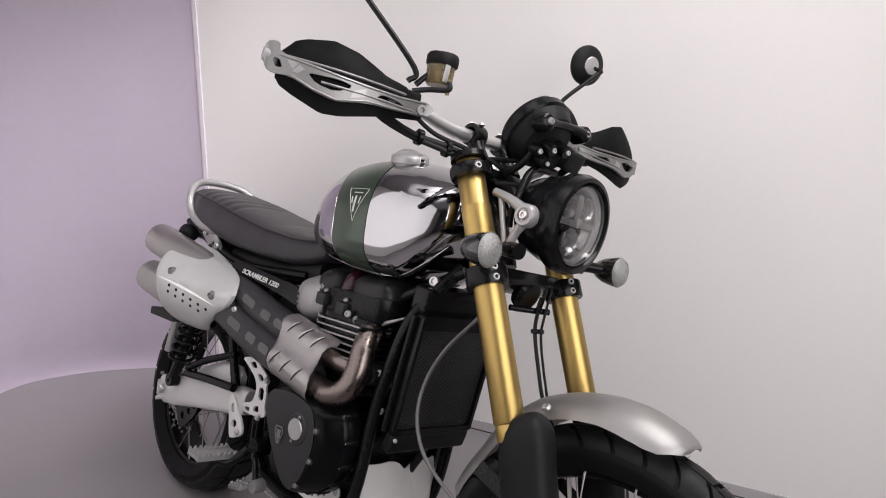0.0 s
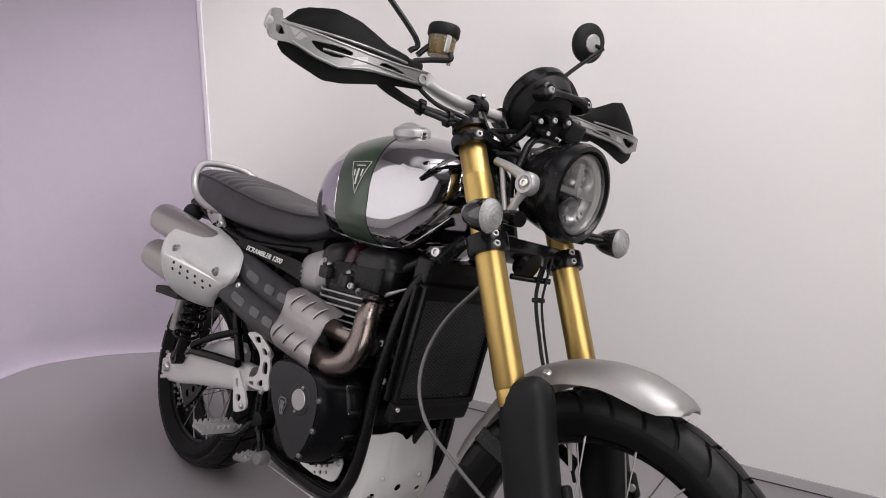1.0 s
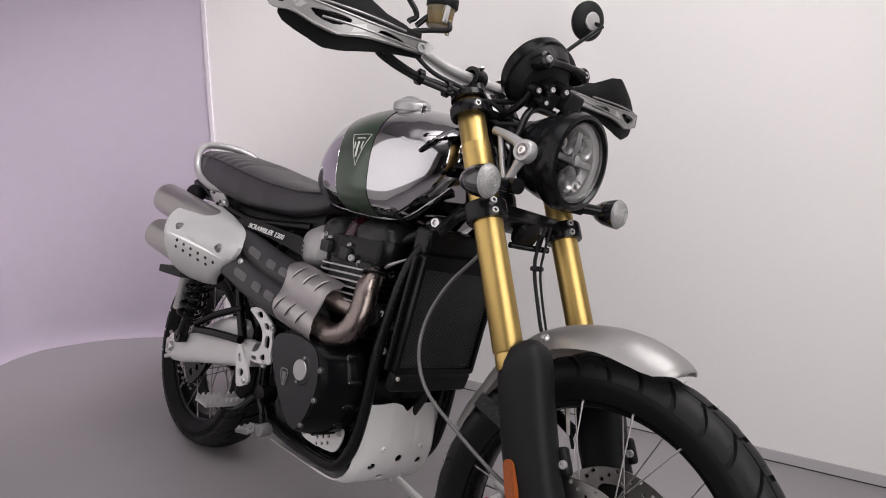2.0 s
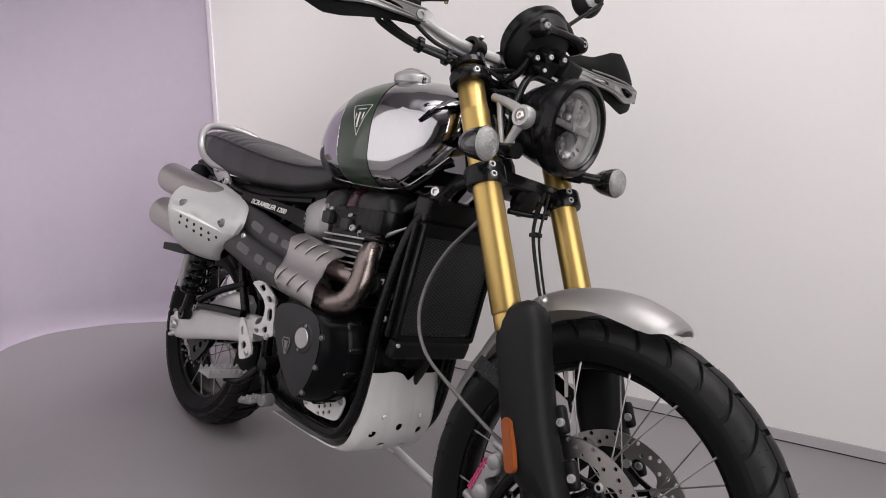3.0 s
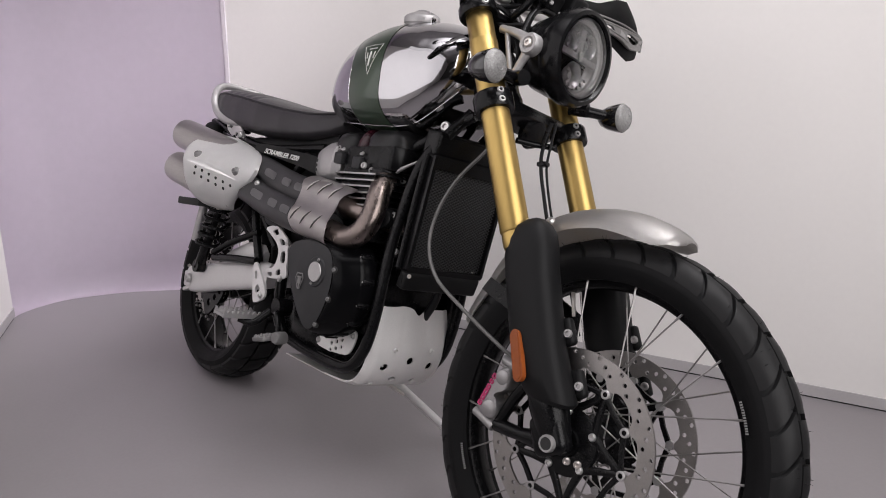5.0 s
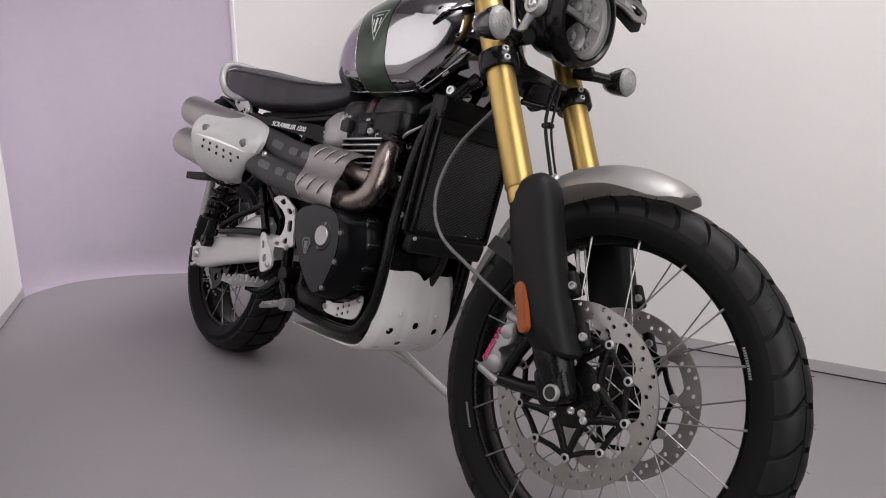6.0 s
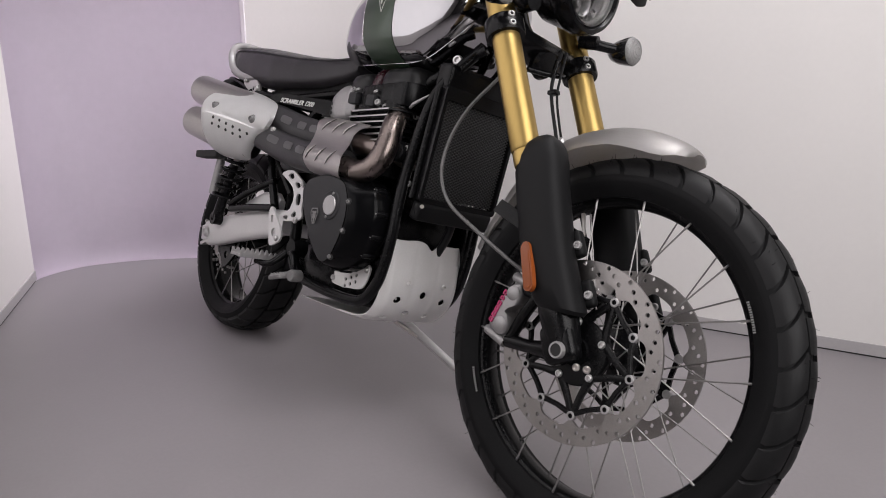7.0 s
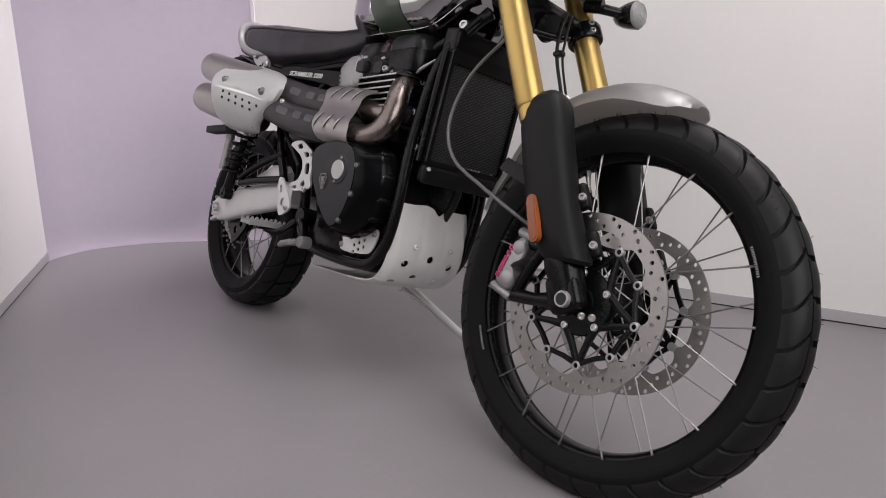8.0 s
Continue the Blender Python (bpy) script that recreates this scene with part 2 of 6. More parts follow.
# ---- the room ----
def wall(name, a, b, height, mat, label, thick=0.08, base=0.0):
    """An upright slab whose inner face runs on the plan from a to b; the room lies to the left of that way."""
    a, b = Vector((*a, 0)), Vector((*b, 0))
    way = (b - a).normalized()
    out = Vector((way.y, -way.x, 0))
    bm = bmesh.new()
    lo = ring(bm, [a + Vector((0, 0, base)), b + Vector((0, 0, base)), b + out * thick + Vector((0, 0, base)), a + out * thick + Vector((0, 0, base))])
    hi = ring(bm, [v.co + Vector((0, 0, height - base)) for v in lo])
    skin(bm, [lo, hi])
    return tagged(part(name, bm, mat, None, smooth=False), label, "wall", kind="structure")


HIGH = 2.8
RIGHT_A, RIGHT_B = (-0.762, 0.497), (4.0, 2.33)
LEFT_A, LEFT_B = (-1.01, -0.39), (4.0, -2.58)
FOOTPRINT = [(-1.30, -0.55), (4.12, -2.78), (4.12, 2.55), (-0.75, 0.76), (-1.30, 0.76)]
bm = bmesh.new()
skin(bm, [ring(bm, [Vector((x, y, z)) for x, y in FOOTPRINT]) for z in (-0.1, 0.0)])
tagged(part("floor", bm, FLOOR, None, smooth=False), "smooth grey painted studio floor", "floor", kind="structure")
bm = bmesh.new()
skin(bm, [ring(bm, [Vector((x, y, z)) for x, y in FOOTPRINT]) for z in (HIGH, HIGH + 0.1)])
tagged(part("ceiling", bm, DARKCEIL, None, smooth=False), "plain grey studio ceiling", "ceiling", kind="structure")
wall("wall_right", RIGHT_B, RIGHT_A, HIGH, WHITE, "plain white studio wall with a grey skirting", base=0.012)
wall("wall_left", LEFT_A, LEFT_B, HIGH, WHITE, "plain white studio side wall with a grey skirting", base=0.012)
# Unseen wall added behind the camera; dark so that glossy parts reflect little.
wall("added_wall_behind", (4.0, -2.58), (4.0, 2.33), HIGH, GREYWALL, "unseen dark grey wall added to close the studio and darken reflections")
for name, a, b in (("skirting_right", RIGHT_B, RIGHT_A), ("skirting_left", LEFT_A, LEFT_B)):
    va, vb = Vector((*a, 0)), Vector((*b, 0))
    way = (vb - va).normalized()
    inn = Vector((-way.y, way.x, 0))
    bm = bmesh.new()
    lo = ring(bm, [p + Vector((0, 0, 0.005)) for p in (va - inn * 0.004, vb - inn * 0.004, vb + inn * 0.004, va + inn * 0.004)])
    hi = ring(bm, [v.co + Vector((0, 0, 0.036)) for v in lo])
    skin(bm, [lo, hi])
    tagged(part(name, bm, SKIRT, None, smooth=False), "low grey skirting board along the wall", "skirting", kind="structure")
    # A near-black strip stands in for the shade below the skirting.
    bm = bmesh.new()
    lo = ring(bm, [p + Vector((0, 0, 0.0)) for p in (va - inn * 0.02, vb - inn * 0.02, vb + inn * 0.002, va + inn * 0.002)])
    hi = ring(bm, [v.co + Vector((0, 0, 0.0048)) for v in lo])
    skin(bm, [lo, hi])
    tagged(part("gap_shade_strip", bm, DEEPBLACK, None, smooth=False), "dark strip for the shade under the skirting board", "gap", kind="structure")

bm = bmesh.new()
ta, tb = Vector((-0.786, 0.487, 0)), Vector((-0.762, 0.4962, 0))
tn = Vector((tb.y - ta.y, ta.x - tb.x, 0)).normalized()
lo = ring(bm, [ta - tn * 0.012, ta + tn * 0.001, ta.lerp(tb, 0.3) + tn * 0.005, tb + tn * 0.005, tb - tn * 0.012])
hi = ring(bm, [v.co + Vector((0, 0, HIGH)) for v in lo])
skin(bm, [lo, hi])
tagged(part("trim", bm, TRIM, None, smooth=False), "pale corner trim at the end of the wall", "trim", kind="structure")

# the curved lilac backdrop behind the motorcycle, swept into the floor
plan = smooth_path([(-0.98, -0.47, 0), (-1.07, -0.40, 0), (-1.13, -0.28, 0), (-1.145, -0.14, 0), (-1.08, 0.08, 0), (-0.96, 0.28, 0), (-0.86, 0.42, 0), (-0.76, 0.56, 0), (-0.70, 0.65, 0)], 8)
profile = [(0.10 * (1 - math.sin(a)), 0.10 * (1 - math.cos(a)) + 0.001) for a in (math.pi / 2 * k / 8 for k in range(9))] + [(0, HIGH * k / 6) for k in range(1, 7)]
bm = bmesh.new()
rings = []
for i, p in enumerate(plan):
    t = (plan[min(i + 1, len(plan) - 1)] - plan[max(i - 1, 0)]).normalized()
    inn = Vector((t.y, -t.x, 0))
    rings.append(ring(bm, [p + inn * (0.02 + d * 0.35) + Vector((0, 0, z)) for d, z in profile]))
for a, b in zip(rings, rings[1:]):
    for i in range(len(profile) - 1):
        bm.faces.new((a[i], b[i], b[i + 1], a[i + 1]))
bmesh.ops.solidify(bm, geom=bm.faces, thickness=0.01)
tagged(part("backdrop", bm, LILAC, None), "curved lilac backdrop sheet standing on the floor", "backdrop", kind="structure")

# ---- the motorcycle: its own axes are x ahead, y to its left, z up; it leans on its side stand ----
bike = new("motorcycle")
tagged(bike, "silver and dark green scrambler motorcycle leaning on its side stand", "motorcycle")
up = Vector((0.0318, -math.tan(radians(16.4)), 1)).normalized()
ahead = (Vector((1, 0, 0)) - up * up.x).normalized()
turn = Matrix((ahead, up.cross(ahead), up))
bike.matrix_world = Matrix.Translation(-(turn @ Vector((0, 0, 0.0126)))) @ turn.to_4x4()

RAKE = radians(27.5)
HEAD = Vector((1.123, 0, 0.94))
STEM = Vector((-math.sin(RAKE), 0, math.cos(RAKE)))
STEER = Matrix.Translation((0, 0.009, 0)) @ Matrix.Translation(HEAD) @ Matrix.Rotation(radians(5), 4, STEM) @ Matrix.Translation(-HEAD)


def front(name, bm, mat, parent, label="", smooth=True, angle=40):
    bm.transform(STEER)
    return part(name, bm, mat, parent, label, smooth, angle)


def fbolt(name, place, axis, r, parent, mat=None):
    return bolt(name, STEER @ Vector(place), STEER.to_3x3() @ Vector(axis), r, parent, mat)


def leg(z, y=0.0, ahead_by=0.0):
    """The place on a fork leg's axis at height z."""
    return Vector((1.20 + math.tan(RAKE) * (0.9 - z) + ahead_by, y, z))


def tyre_radius(big, half, bead, w):
    return big - (big - bead) * 0.52 * (1 - math.cos(math.asin(max(-1, min(1, w / half))))) ** 0.95


def tyre_mesh(centre, big, half, bead):
    """A tyre's carcass. big: outer radius; half: half width; bead: inner radius."""
    bm = bmesh.new()
    m = basis(centre, (0, 1, 0), (1, 0, 0))
    deep = big - bead
    prof = []
    for k in range(33):
        a = -math.pi * 0.5 * 1.28 + math.pi * 1.28 * k / 32
        r = big - 0.0085 - deep * 0.52 * (1 - math.cos(a)) ** 0.95
        w = half * math.sin(a) if abs(a) < math.pi / 2 else half * math.copysign(1 - 0.7 * (1 - abs(math.sin(a))), a)
        if abs(abs(a) - 1.62) < 0.05:
            w *= 1.02
        prof.append((max(r, bead), w * 0.985))
    prof.append((bead - 0.006, prof[-1][1] * 0.8))
    prof.insert(0, (bead - 0.006, prof[0][1] * 0.8))
    add_lathe(bm, prof, m, 120, closed=True, caps=False)
    return bm


def tread(centre, big, half, bead, count, groove, rows, parent, place):
    """Tread blocks round a tyre: one mesh for each row of blocks, an object for each block."""
    step = 2 * math.pi / count
    for row, (w0, w1, skew, shift) in enumerate(rows):
        bm = bmesh.new()
        nw, na = 4, 3
        grid = {}
        for i in range(nw + 1):
            w = w0 + (w1 - w0) * i / nw
            r = tyre_radius(big, half, bead, w)
            for j in range(na + 1):
                a = step * (1 - groove) * j / na + skew * step * (i / nw)
                edge = i in (0, nw) or j in (0, na)
                for lev, rr in ((0, r - (0.0016 if edge else 0.0)), (1, r - 0.011)):
                    grid[i, j, lev] = bm.verts.new((rr * math.cos(a), w, rr * math.sin(a)))
        for i in range(nw):
            for j in range(na):
                bm.faces.new([grid[i, j, 0], grid[i + 1, j, 0], grid[i + 1, j + 1, 0], grid[i, j + 1, 0]])
            for j in (0, na):
                bm.faces.new([grid[i, j, 0], grid[i, j, 1], grid[i + 1, j, 1], grid[i + 1, j, 0]])
        for j in range(na):
            for i in (0, nw):
                bm.faces.new([grid[i, j, 0], grid[i, j + 1, 0], grid[i, j + 1, 1], grid[i, j, 1]])
        bmesh.ops.recalc_face_normals(bm, faces=bm.faces)
        me = bpy.data.meshes.new("tread_block")
        bm.to_mesh(me)
        bm.free()
        for f in me.polygons:
            f.use_smooth = True
        me.set_sharp_from_angle(angle=radians(38))
        me.materials.append(TREADLIT)
        for k in range(count):
            ob = new("tread_block", me)
            ob.parent = parent
            ob.matrix_local = place @ Matrix.Translation(centre) @ Matrix.Rotation(-(k + shift) * step, 4, "Y")


def rim_mesh(centre, r_in, r_out, half):
    bm = bmesh.new()
    prof = [(r_in, -half * 0.55), (r_in + 0.004, -half * 0.8), (r_out - 0.012, -half * 0.86), (r_out - 0.004, -half), (r_out, -half), (r_out, -half * 0.93),
            (r_in + 0.012, -half * 0.6), (r_in + 0.012, half * 0.6), (r_out, half * 0.93), (r_out, half), (r_out - 0.004, half), (r_out - 0.012, half * 0.86), (r_in + 0.004, half * 0.8), (r_in, half * 0.55), (r_in - 0.002, 0)]
    add_lathe(bm, prof, basis(centre, (0, 1, 0), (1, 0, 0)), 96, closed=True, caps=False)
    return bm


def spokes(centre, hub_r, hub_half, rim_r, rim_half, count, parent, placer):
    """Laced spokes, each a thin rod with a nipple at the rim."""
    m = basis(centre, (0, 1, 0), (1, 0, 0))
    for k in range(count):
        side = -1 if k % 2 else 1
        cross = 1 if (k // 2) % 2 else -1
        a = 2 * math.pi * (k + 0.5) / count
        h = a + cross * radians(68)
        p = m @ Vector((hub_r * math.cos(h), hub_r * math.sin(h), side * hub_half))
        q = m @ Vector((rim_r * math.cos(a), rim_r * math.sin(a), side * rim_half))
        bm = bmesh.new()
        add_tube(bm, [p, p.lerp(q, 0.95)], 0.0016, 6)
        add_tube(bm, [p.lerp(q, 0.935), p.lerp(q, 0.985), q - m.to_3x3() @ Vector((0, 0, side * 0.004))], 0.0023, 6, 2)
        placer("spoke", bm, SPOKE, parent)


def brake_disc(centre, y, r_out, r_in, holes, parent, placer, bolts, bolt_r, phase=0.0):
    outer = [(r_out * math.cos(2 * math.pi * k / 72), r_out * math.sin(2 * math.pi * k / 72)) for k in range(72)]
    inner = []
    for k in range(120):
        a = 2 * math.pi * k / 120
        lobe = 0.5 + 0.5 * math.cos((a - phase) * bolts)
        reach_in = r_in - (r_in - bolt_r - 0.006) * lobe ** 5
        inner.append((reach_in * math.cos(a), reach_in * math.sin(a)))
    drill = []
    for k in range(holes):
        a = 2 * math.pi * (k + 0.5) / holes
        rr = (r_in + r_out) / 2 + (0.0, 0.0085, -0.0085)[k % 3] + 0.001
        drill.append(circle(rr * math.cos(a), rr * math.sin(a), 0.0043, 8))
    m = basis(Vector((centre[0], y, centre[2])), (0, -1 if y < 0 else 1, 0), (1, 0, 0))
    disc = placer("brake_disc", plate(outer, [inner] + drill, 0.005, m), DISCM, parent, "drilled steel brake disc")
    # the black carrier: arms from the hub screws out to the bobbins, and links between the bobbins
    def spot(r, a):
        return Vector((r * math.cos(a), r * math.sin(a), 0))
    bm = bmesh.new()
    add_lathe(bm, [(bolt_r * 0.24, -0.004), (bolt_r * 0.52, -0.004), (bolt_r * 0.54, 0.0), (bolt_r * 0.52, 0.004), (bolt_r * 0.24, 0.006)], m, 36, closed=True)
    placer("disc_carrier", bm, BLACK, parent, "black disc carrier ring")
    gap = 2 * math.pi / bolts
    for k in range(bolts // 2):
        a = 2 * gap * k + phase
        for turn_by in (-1, 1):
            for t0, t1, w0, w1 in ((spot(bolt_r * 0.47, a + turn_by * gap), spot(bolt_r, a), 0.0085, 0.0055), (spot(bolt_r * 0.985, a), spot(bolt_r * 0.985, a + turn_by * gap), 0.0050, 0.0050)):
                d = (t1 - t0).normalized()
                n = Vector((-d.y, d.x, 0))
                mid = (t0 + t1) / 2 - (t0 + t1).normalized() * 0.003
                bm = bmesh.new()
                rings = []
                for q, w in ((t0 - d * 0.005, w0), (mid, (w0 + w1) * 0.45), (t1 + d * 0.005, w1)):
                    rings.append(ring(bm, [m @ (q + n * (u * w) + Vector((0, 0, h))) for u, h in ((-1, -0.003), (1, -0.003), (1, 0.0025), (0.6, 0.0042), (-0.6, 0.0042), (-1, 0.0025))]))
                skin(bm, rings)
                placer("carrier_arm", bm, BLACK, parent)
    for k in range(bolts):
        a = 2 * math.pi * k / bolts + phase
        bm = bmesh.new()
        add_lathe(bm, [(0.0088, -0.004), (0.0088, 0.0045), (0.0075, 0.0058), (0.0048, 0.0058), (0.0042, 0.001), (0, 0.001)], m @ pose(bolt_r * math.cos(a), bolt_r * math.sin(a), 0), 14)
        placer("disc_bobbin", bm, CASTM, parent)
    return disc


# ---- front wheel ----
FA = Vector((1.498, 0, 0.330))
FR = FA + Vector((-0.002, 0.012, 0.004))
FT = FA + Vector((-0.001, 0.015, 0.007))
fw = front("front_wheel", rim_mesh(FR, 0.282, 0.302, 0.029), BLACK, bike, "black spoked rim")
front("tyre", tyre_mesh(FT, 0.3785, 0.051, 0.300), RUBBER, fw, "chunky black block-tread tyre")
tread(FT, 0.3785, 0.051, 0.300, 34, 0.15, [(-0.0495, -0.020, 0.55, 0.0), (-0.0165, 0.0165, 0.0, 0.35), (0.020, 0.0495, -0.55, 0.6)], fw, STEER)
bm = lathe([(0.012, -0.062), (0.046, -0.062), (0.05, -0.056), (0.05, -0.048), (0.03, -0.04), (0.024, 0), (0.03, 0.04), (0.05, 0.048), (0.05, 0.056), (0.046, 0.062), (0.012, 0.062)], FA, (0, 1, 0), 32)
front("hub", bm, BLACK, fw)
spokes(FR, 0.046, 0.050, 0.297, 0.0285, 36, fw, front)
brake_disc(FA, -0.087, 0.1695, 0.138, 60, fw, front, 10, 0.117, radians(-9))
brake_disc(FA, 0.083, 0.1695, 0.138, 60, fw, front, 10, 0.117, radians(24))
for k in range(5):
    a = 2 * math.pi * k / 5 + radians(27)
    fbolt("disc_screw", FA + Vector((0.0550 * math.cos(a), -0.092, 0.0550 * math.sin(a))), (0, -1, 0), 0.0075, fw)

# ---- fork ----
FY = 0.140
for side in (-1, 1):
    y = side * FY
    front("fork_tube", lathe([(0.0, 0.0), (0.027, 0.0), (0.0294, 0.004), (0.0294, 0.42), (0.0, 0.42)], leg(0.93, y) - STEM * 0.285, STEM, 40), GOLD, bike, "gold anodised fork tube")
    front("fork_tube", lathe([(0.0, 0.0), (0.0280, 0.0), (0.0280, 0.20), (0.025, 0.204), (0.017, 0.206), (0.0, 0.206)], leg(0.93, y) + STEM * 0.03, STEM, 40), GOLD, bike, "gold anodised upper fork tube")
    bm = lathe([(0.0, 0.0), (0.0262, 0.0), (0.0275, 0.006), (0.0275, 0.024), (0.0262, 0.03), (0.0, 0.03)], leg(0.93, y) - STEM * 0.315, STEM, 40)
    front("fork_seal", bm, GOLD, bike)
    y = side * 0.126
    front("fork_leg", tube([leg(0.68, y), leg(0.36, y)], 0.0225, 20), BLACK, bike, "black lower fork leg")
    # axle lug
    front("axle_clamp", box((0.07, 0.045, 0.075), Matrix.Translation(FA + Vector((-0.012, y * 1.02, 0.01))) @ Matrix.Rotation(-RAKE, 4, "Y"), 0.021, 4), BLACK, bike, "black axle clamp")
    front("axle_nut", lathe([(0.0, 0.0), (0.0115, 0.0), (0.0115, 0.003), (0.0145, 0.003), (0.0155, 0.0), (0.0155, -0.01), (0, -0.01)], FA + Vector((0, side * 0.1565, 0)), (0, side, 0), 24), CASTM, bike, "bright hexagon axle end")
    # A dark hexagonal disc stands for the shade inside the axle's socket.
    front("axle_socket_shade", lathe([(0.0, 0.0008), (0.0135, 0.0008), (0.0135, -0.003)], FA + Vector((0, side * 0.1575, 0)), (0, side, 0), 6), DEEPBLACK, bike)
    # fork guard: a rounded shell round the lower leg
    gm = bmesh.new()
    rings = []
    for z, xa, xb, w in ((0.714, 1.352, 1.366, 0.010), (0.706, 1.337, 1.382, 0.026), (0.692, 1.322, 1.394, 0.036), (0.666, 1.310, 1.406, 0.040), (0.632, 1.309, 1.416, 0.041), (0.57, 1.331, 1.440, 0.041), (0.50, 1.358, 1.468, 0.039), (0.44, 1.390, 1.500, 0.040), (0.404, 1.418, 1.520, 0.037), (0.396, 1.426, 1.516, 0.030)):
        pts = []
        for k in range(24):
            a = 2 * math.pi * k / 24
            ca, sa = math.cos(a), math.sin(a)
            pts.append(Vector(((xa + xb) / 2 + (xb - xa) / 2 * math.copysign(abs(ca) ** 0.75, ca), y + side * 0.006 + w * math.copysign(abs(sa) ** 0.75, sa), z)))
        rings.append(ring(gm, pts))
    skin(gm, rings)
    guard = front("fork_guard", gm, PLASTIC, bike, "matt black plastic fork guard")
    for bx, bz in ((1.458, 0.520), (1.504, 0.436)):
        front("guard_lug", box((0.034, 0.022, 0.052), Matrix.Translation((bx - 0.004, y + 0.022, bz)) @ Matrix.Rotation(-RAKE, 4, "Y"), 0.010, 4), PLASTIC, guard)
        fbolt("guard_screw", (bx + 0.006, y + 0.0115, bz), (0.25, -1, 0.1), 0.0085, guard, CASTM)
    if side < 0:
        rm = basis(leg(0.462, y) + Vector((-0.020, -0.046, 0)), (-0.25, -1, 0), STEM)
        refl = front("reflector", plate(rrect(-0.048, -0.013, 0.048, 0.013, 0.0125, 8), [], 0.009, rm), AMBER, bike, "amber plastic reflector")
        front("reflector_seam", box((0.0016, 0.024, 0.002), rm @ pose(0.004, 0, 0.0042), 0.0004, 1), AMBER, refl)
        front("reflector_face", plate(rrect(-0.043, -0.009, 0.043, 0.009, 0.0085, 8), [], 0.002, rm @ pose(0, 0, 0.0045)), AMBER, refl)

# triple clamps
def clamp(z, thick, label):
    bm = bmesh.new()
    for side in (-1, 1):
        add_lathe(bm, [(0.027, -thick), (0.0395, -thick), (0.0415, -thick + 0.004), (0.0415, thick - 0.004), (0.0395, thick), (0.027, thick)], basis(leg(z, side * FY), STEM), 32, caps=False)
    add_box(bm, (0.07, 2 * FY - 0.06, thick * 1.6), basis(leg(z) - Vector((0.02, 0, 0.0)), STEM, (1, 0, 0)), 0.008)
    return front("triple_clamp", bm, BLACK, bike, label)


low_clamp = clamp(0.922, 0.019, "black lower fork clamp")
CF = Vector((0.78, -0.50, 0.38)).normalized()
top_clamp = clamp(1.116, 0.012, "black upper fork clamp")
for side in (-1, 1):
    front("fork_cap", lathe([(0.0, 0.012), (0.012, 0.012), (0.014, 0.009), (0.027, 0.008), (0.0355, 0.004), (0.0365, -0.008), (0.0275, -0.009)], leg(1.146, side * FY), STEM, 32), BLACK, bike, "black fork cap")
for y in (-FY, FY):
    for dz in (-0.017, 0.001):
        fbolt("clamp_screw", leg(0.932 + dz, y) + CF * 0.0390, CF, 0.0075, low_clamp, CASTM)
    fbolt("clamp_screw", leg(1.116, y) + CF * 0.0390, CF, 0.0075, top_clamp, CASTM)

# ---- front mudguard ----
fender = bmesh.new()
rings = []
FEN = [(158, 0.394, 0.034, 0.030), (142, 0.404, 0.046, 0.036), (130, 0.425, 0.062, 0.044), (118, 0.440, 0.072, 0.047), (108, 0.443, 0.077, 0.048), (97, 0.441, 0.081, 0.048), (89, 0.436, 0.082, 0.050), (84, 0.430, 0.079, 0.047), (80.5, 0.426, 0.072, 0.041), (78, 0.421, 0.060, 0.027), (76.3, 0.416, 0.044, 0.018), (75.6, 0.412, 0.022, 0.008)]
for i in range(45):
    s = i / 44 * (len(FEN) - 1)
    k = min(int(s), len(FEN) - 2)
    d, rr, hw, drop = [FEN[k][n] + (FEN[k + 1][n] - FEN[k][n]) * (s - k) for n in range(4)]
    a = radians(d)
    c = FA + Vector((rr * math.cos(a), 0.006, rr * math.sin(a)))
    rad = Vector((math.cos(a), 0, math.sin(a)))
    rings.append(ring(fender, [c + Vector((0, hw * math.sin(b), 0)) - rad * (drop * ((1 - math.cos(b)) / 0.79) ** 1.1) for b in (radians(-78 + 156 * j / 18) for j in range(19))]))
skin(fender, rings, caps=False, closed=False)
bmesh.ops.solidify(fender, geom=fender.faces, thickness=0.003)
fen = front("front_mudguard", fender, FENDERM, bike, "brushed aluminium front mudguard")
fbolt("mudguard_bolt", (1.343, -0.074, 0.715), (-0.2, -0.75, 0.65), 0.0095, fen)
for side in (-1, 1):
    a, b = Vector((1.246, side * 0.086, 0.562)), Vector((1.36, side * 0.112, 0.532))
    front("mudguard_stay", box(((b - a).length, 0.030, 0.005), basis((a + b) / 2, (0.2, side, 0.25), b - a), 0.0015), BLACK, fen, "flat black stay to the fork")

# ---- headlamp ----
LC = Vector((1.228, -0.006, 1.064))
LD = Vector((0.99, 0, -0.04)).normalized()
lamp = front("headlamp", lathe([(0.0, -0.085), (0.045, -0.078), (0.075, -0.05), (0.088, -0.01), (0.092, 0.02), (0.0, 0.02)], LC, LD, 48), BLACK, bike, "round black headlamp shell")
front("lamp_rim", lathe([(0.080, 0.0), (0.094, 0.0), (0.1, 0.012), (0.101, 0.035), (0.096, 0.05), (0.088, 0.052), (0.082, 0.044)], LC + LD * 0.01, LD, 64, closed=True), BLACK, lamp, "wide black lamp rim")
front("lamp_lens", lathe([(0.0, 0.012), (0.05, 0.009), (0.078, 0.0), (0.078, -0.003), (0.05, 0.006), (0.0, 0.009)], LC + LD * 0.055, LD, 48), LENS, lamp, "clear glass lens")
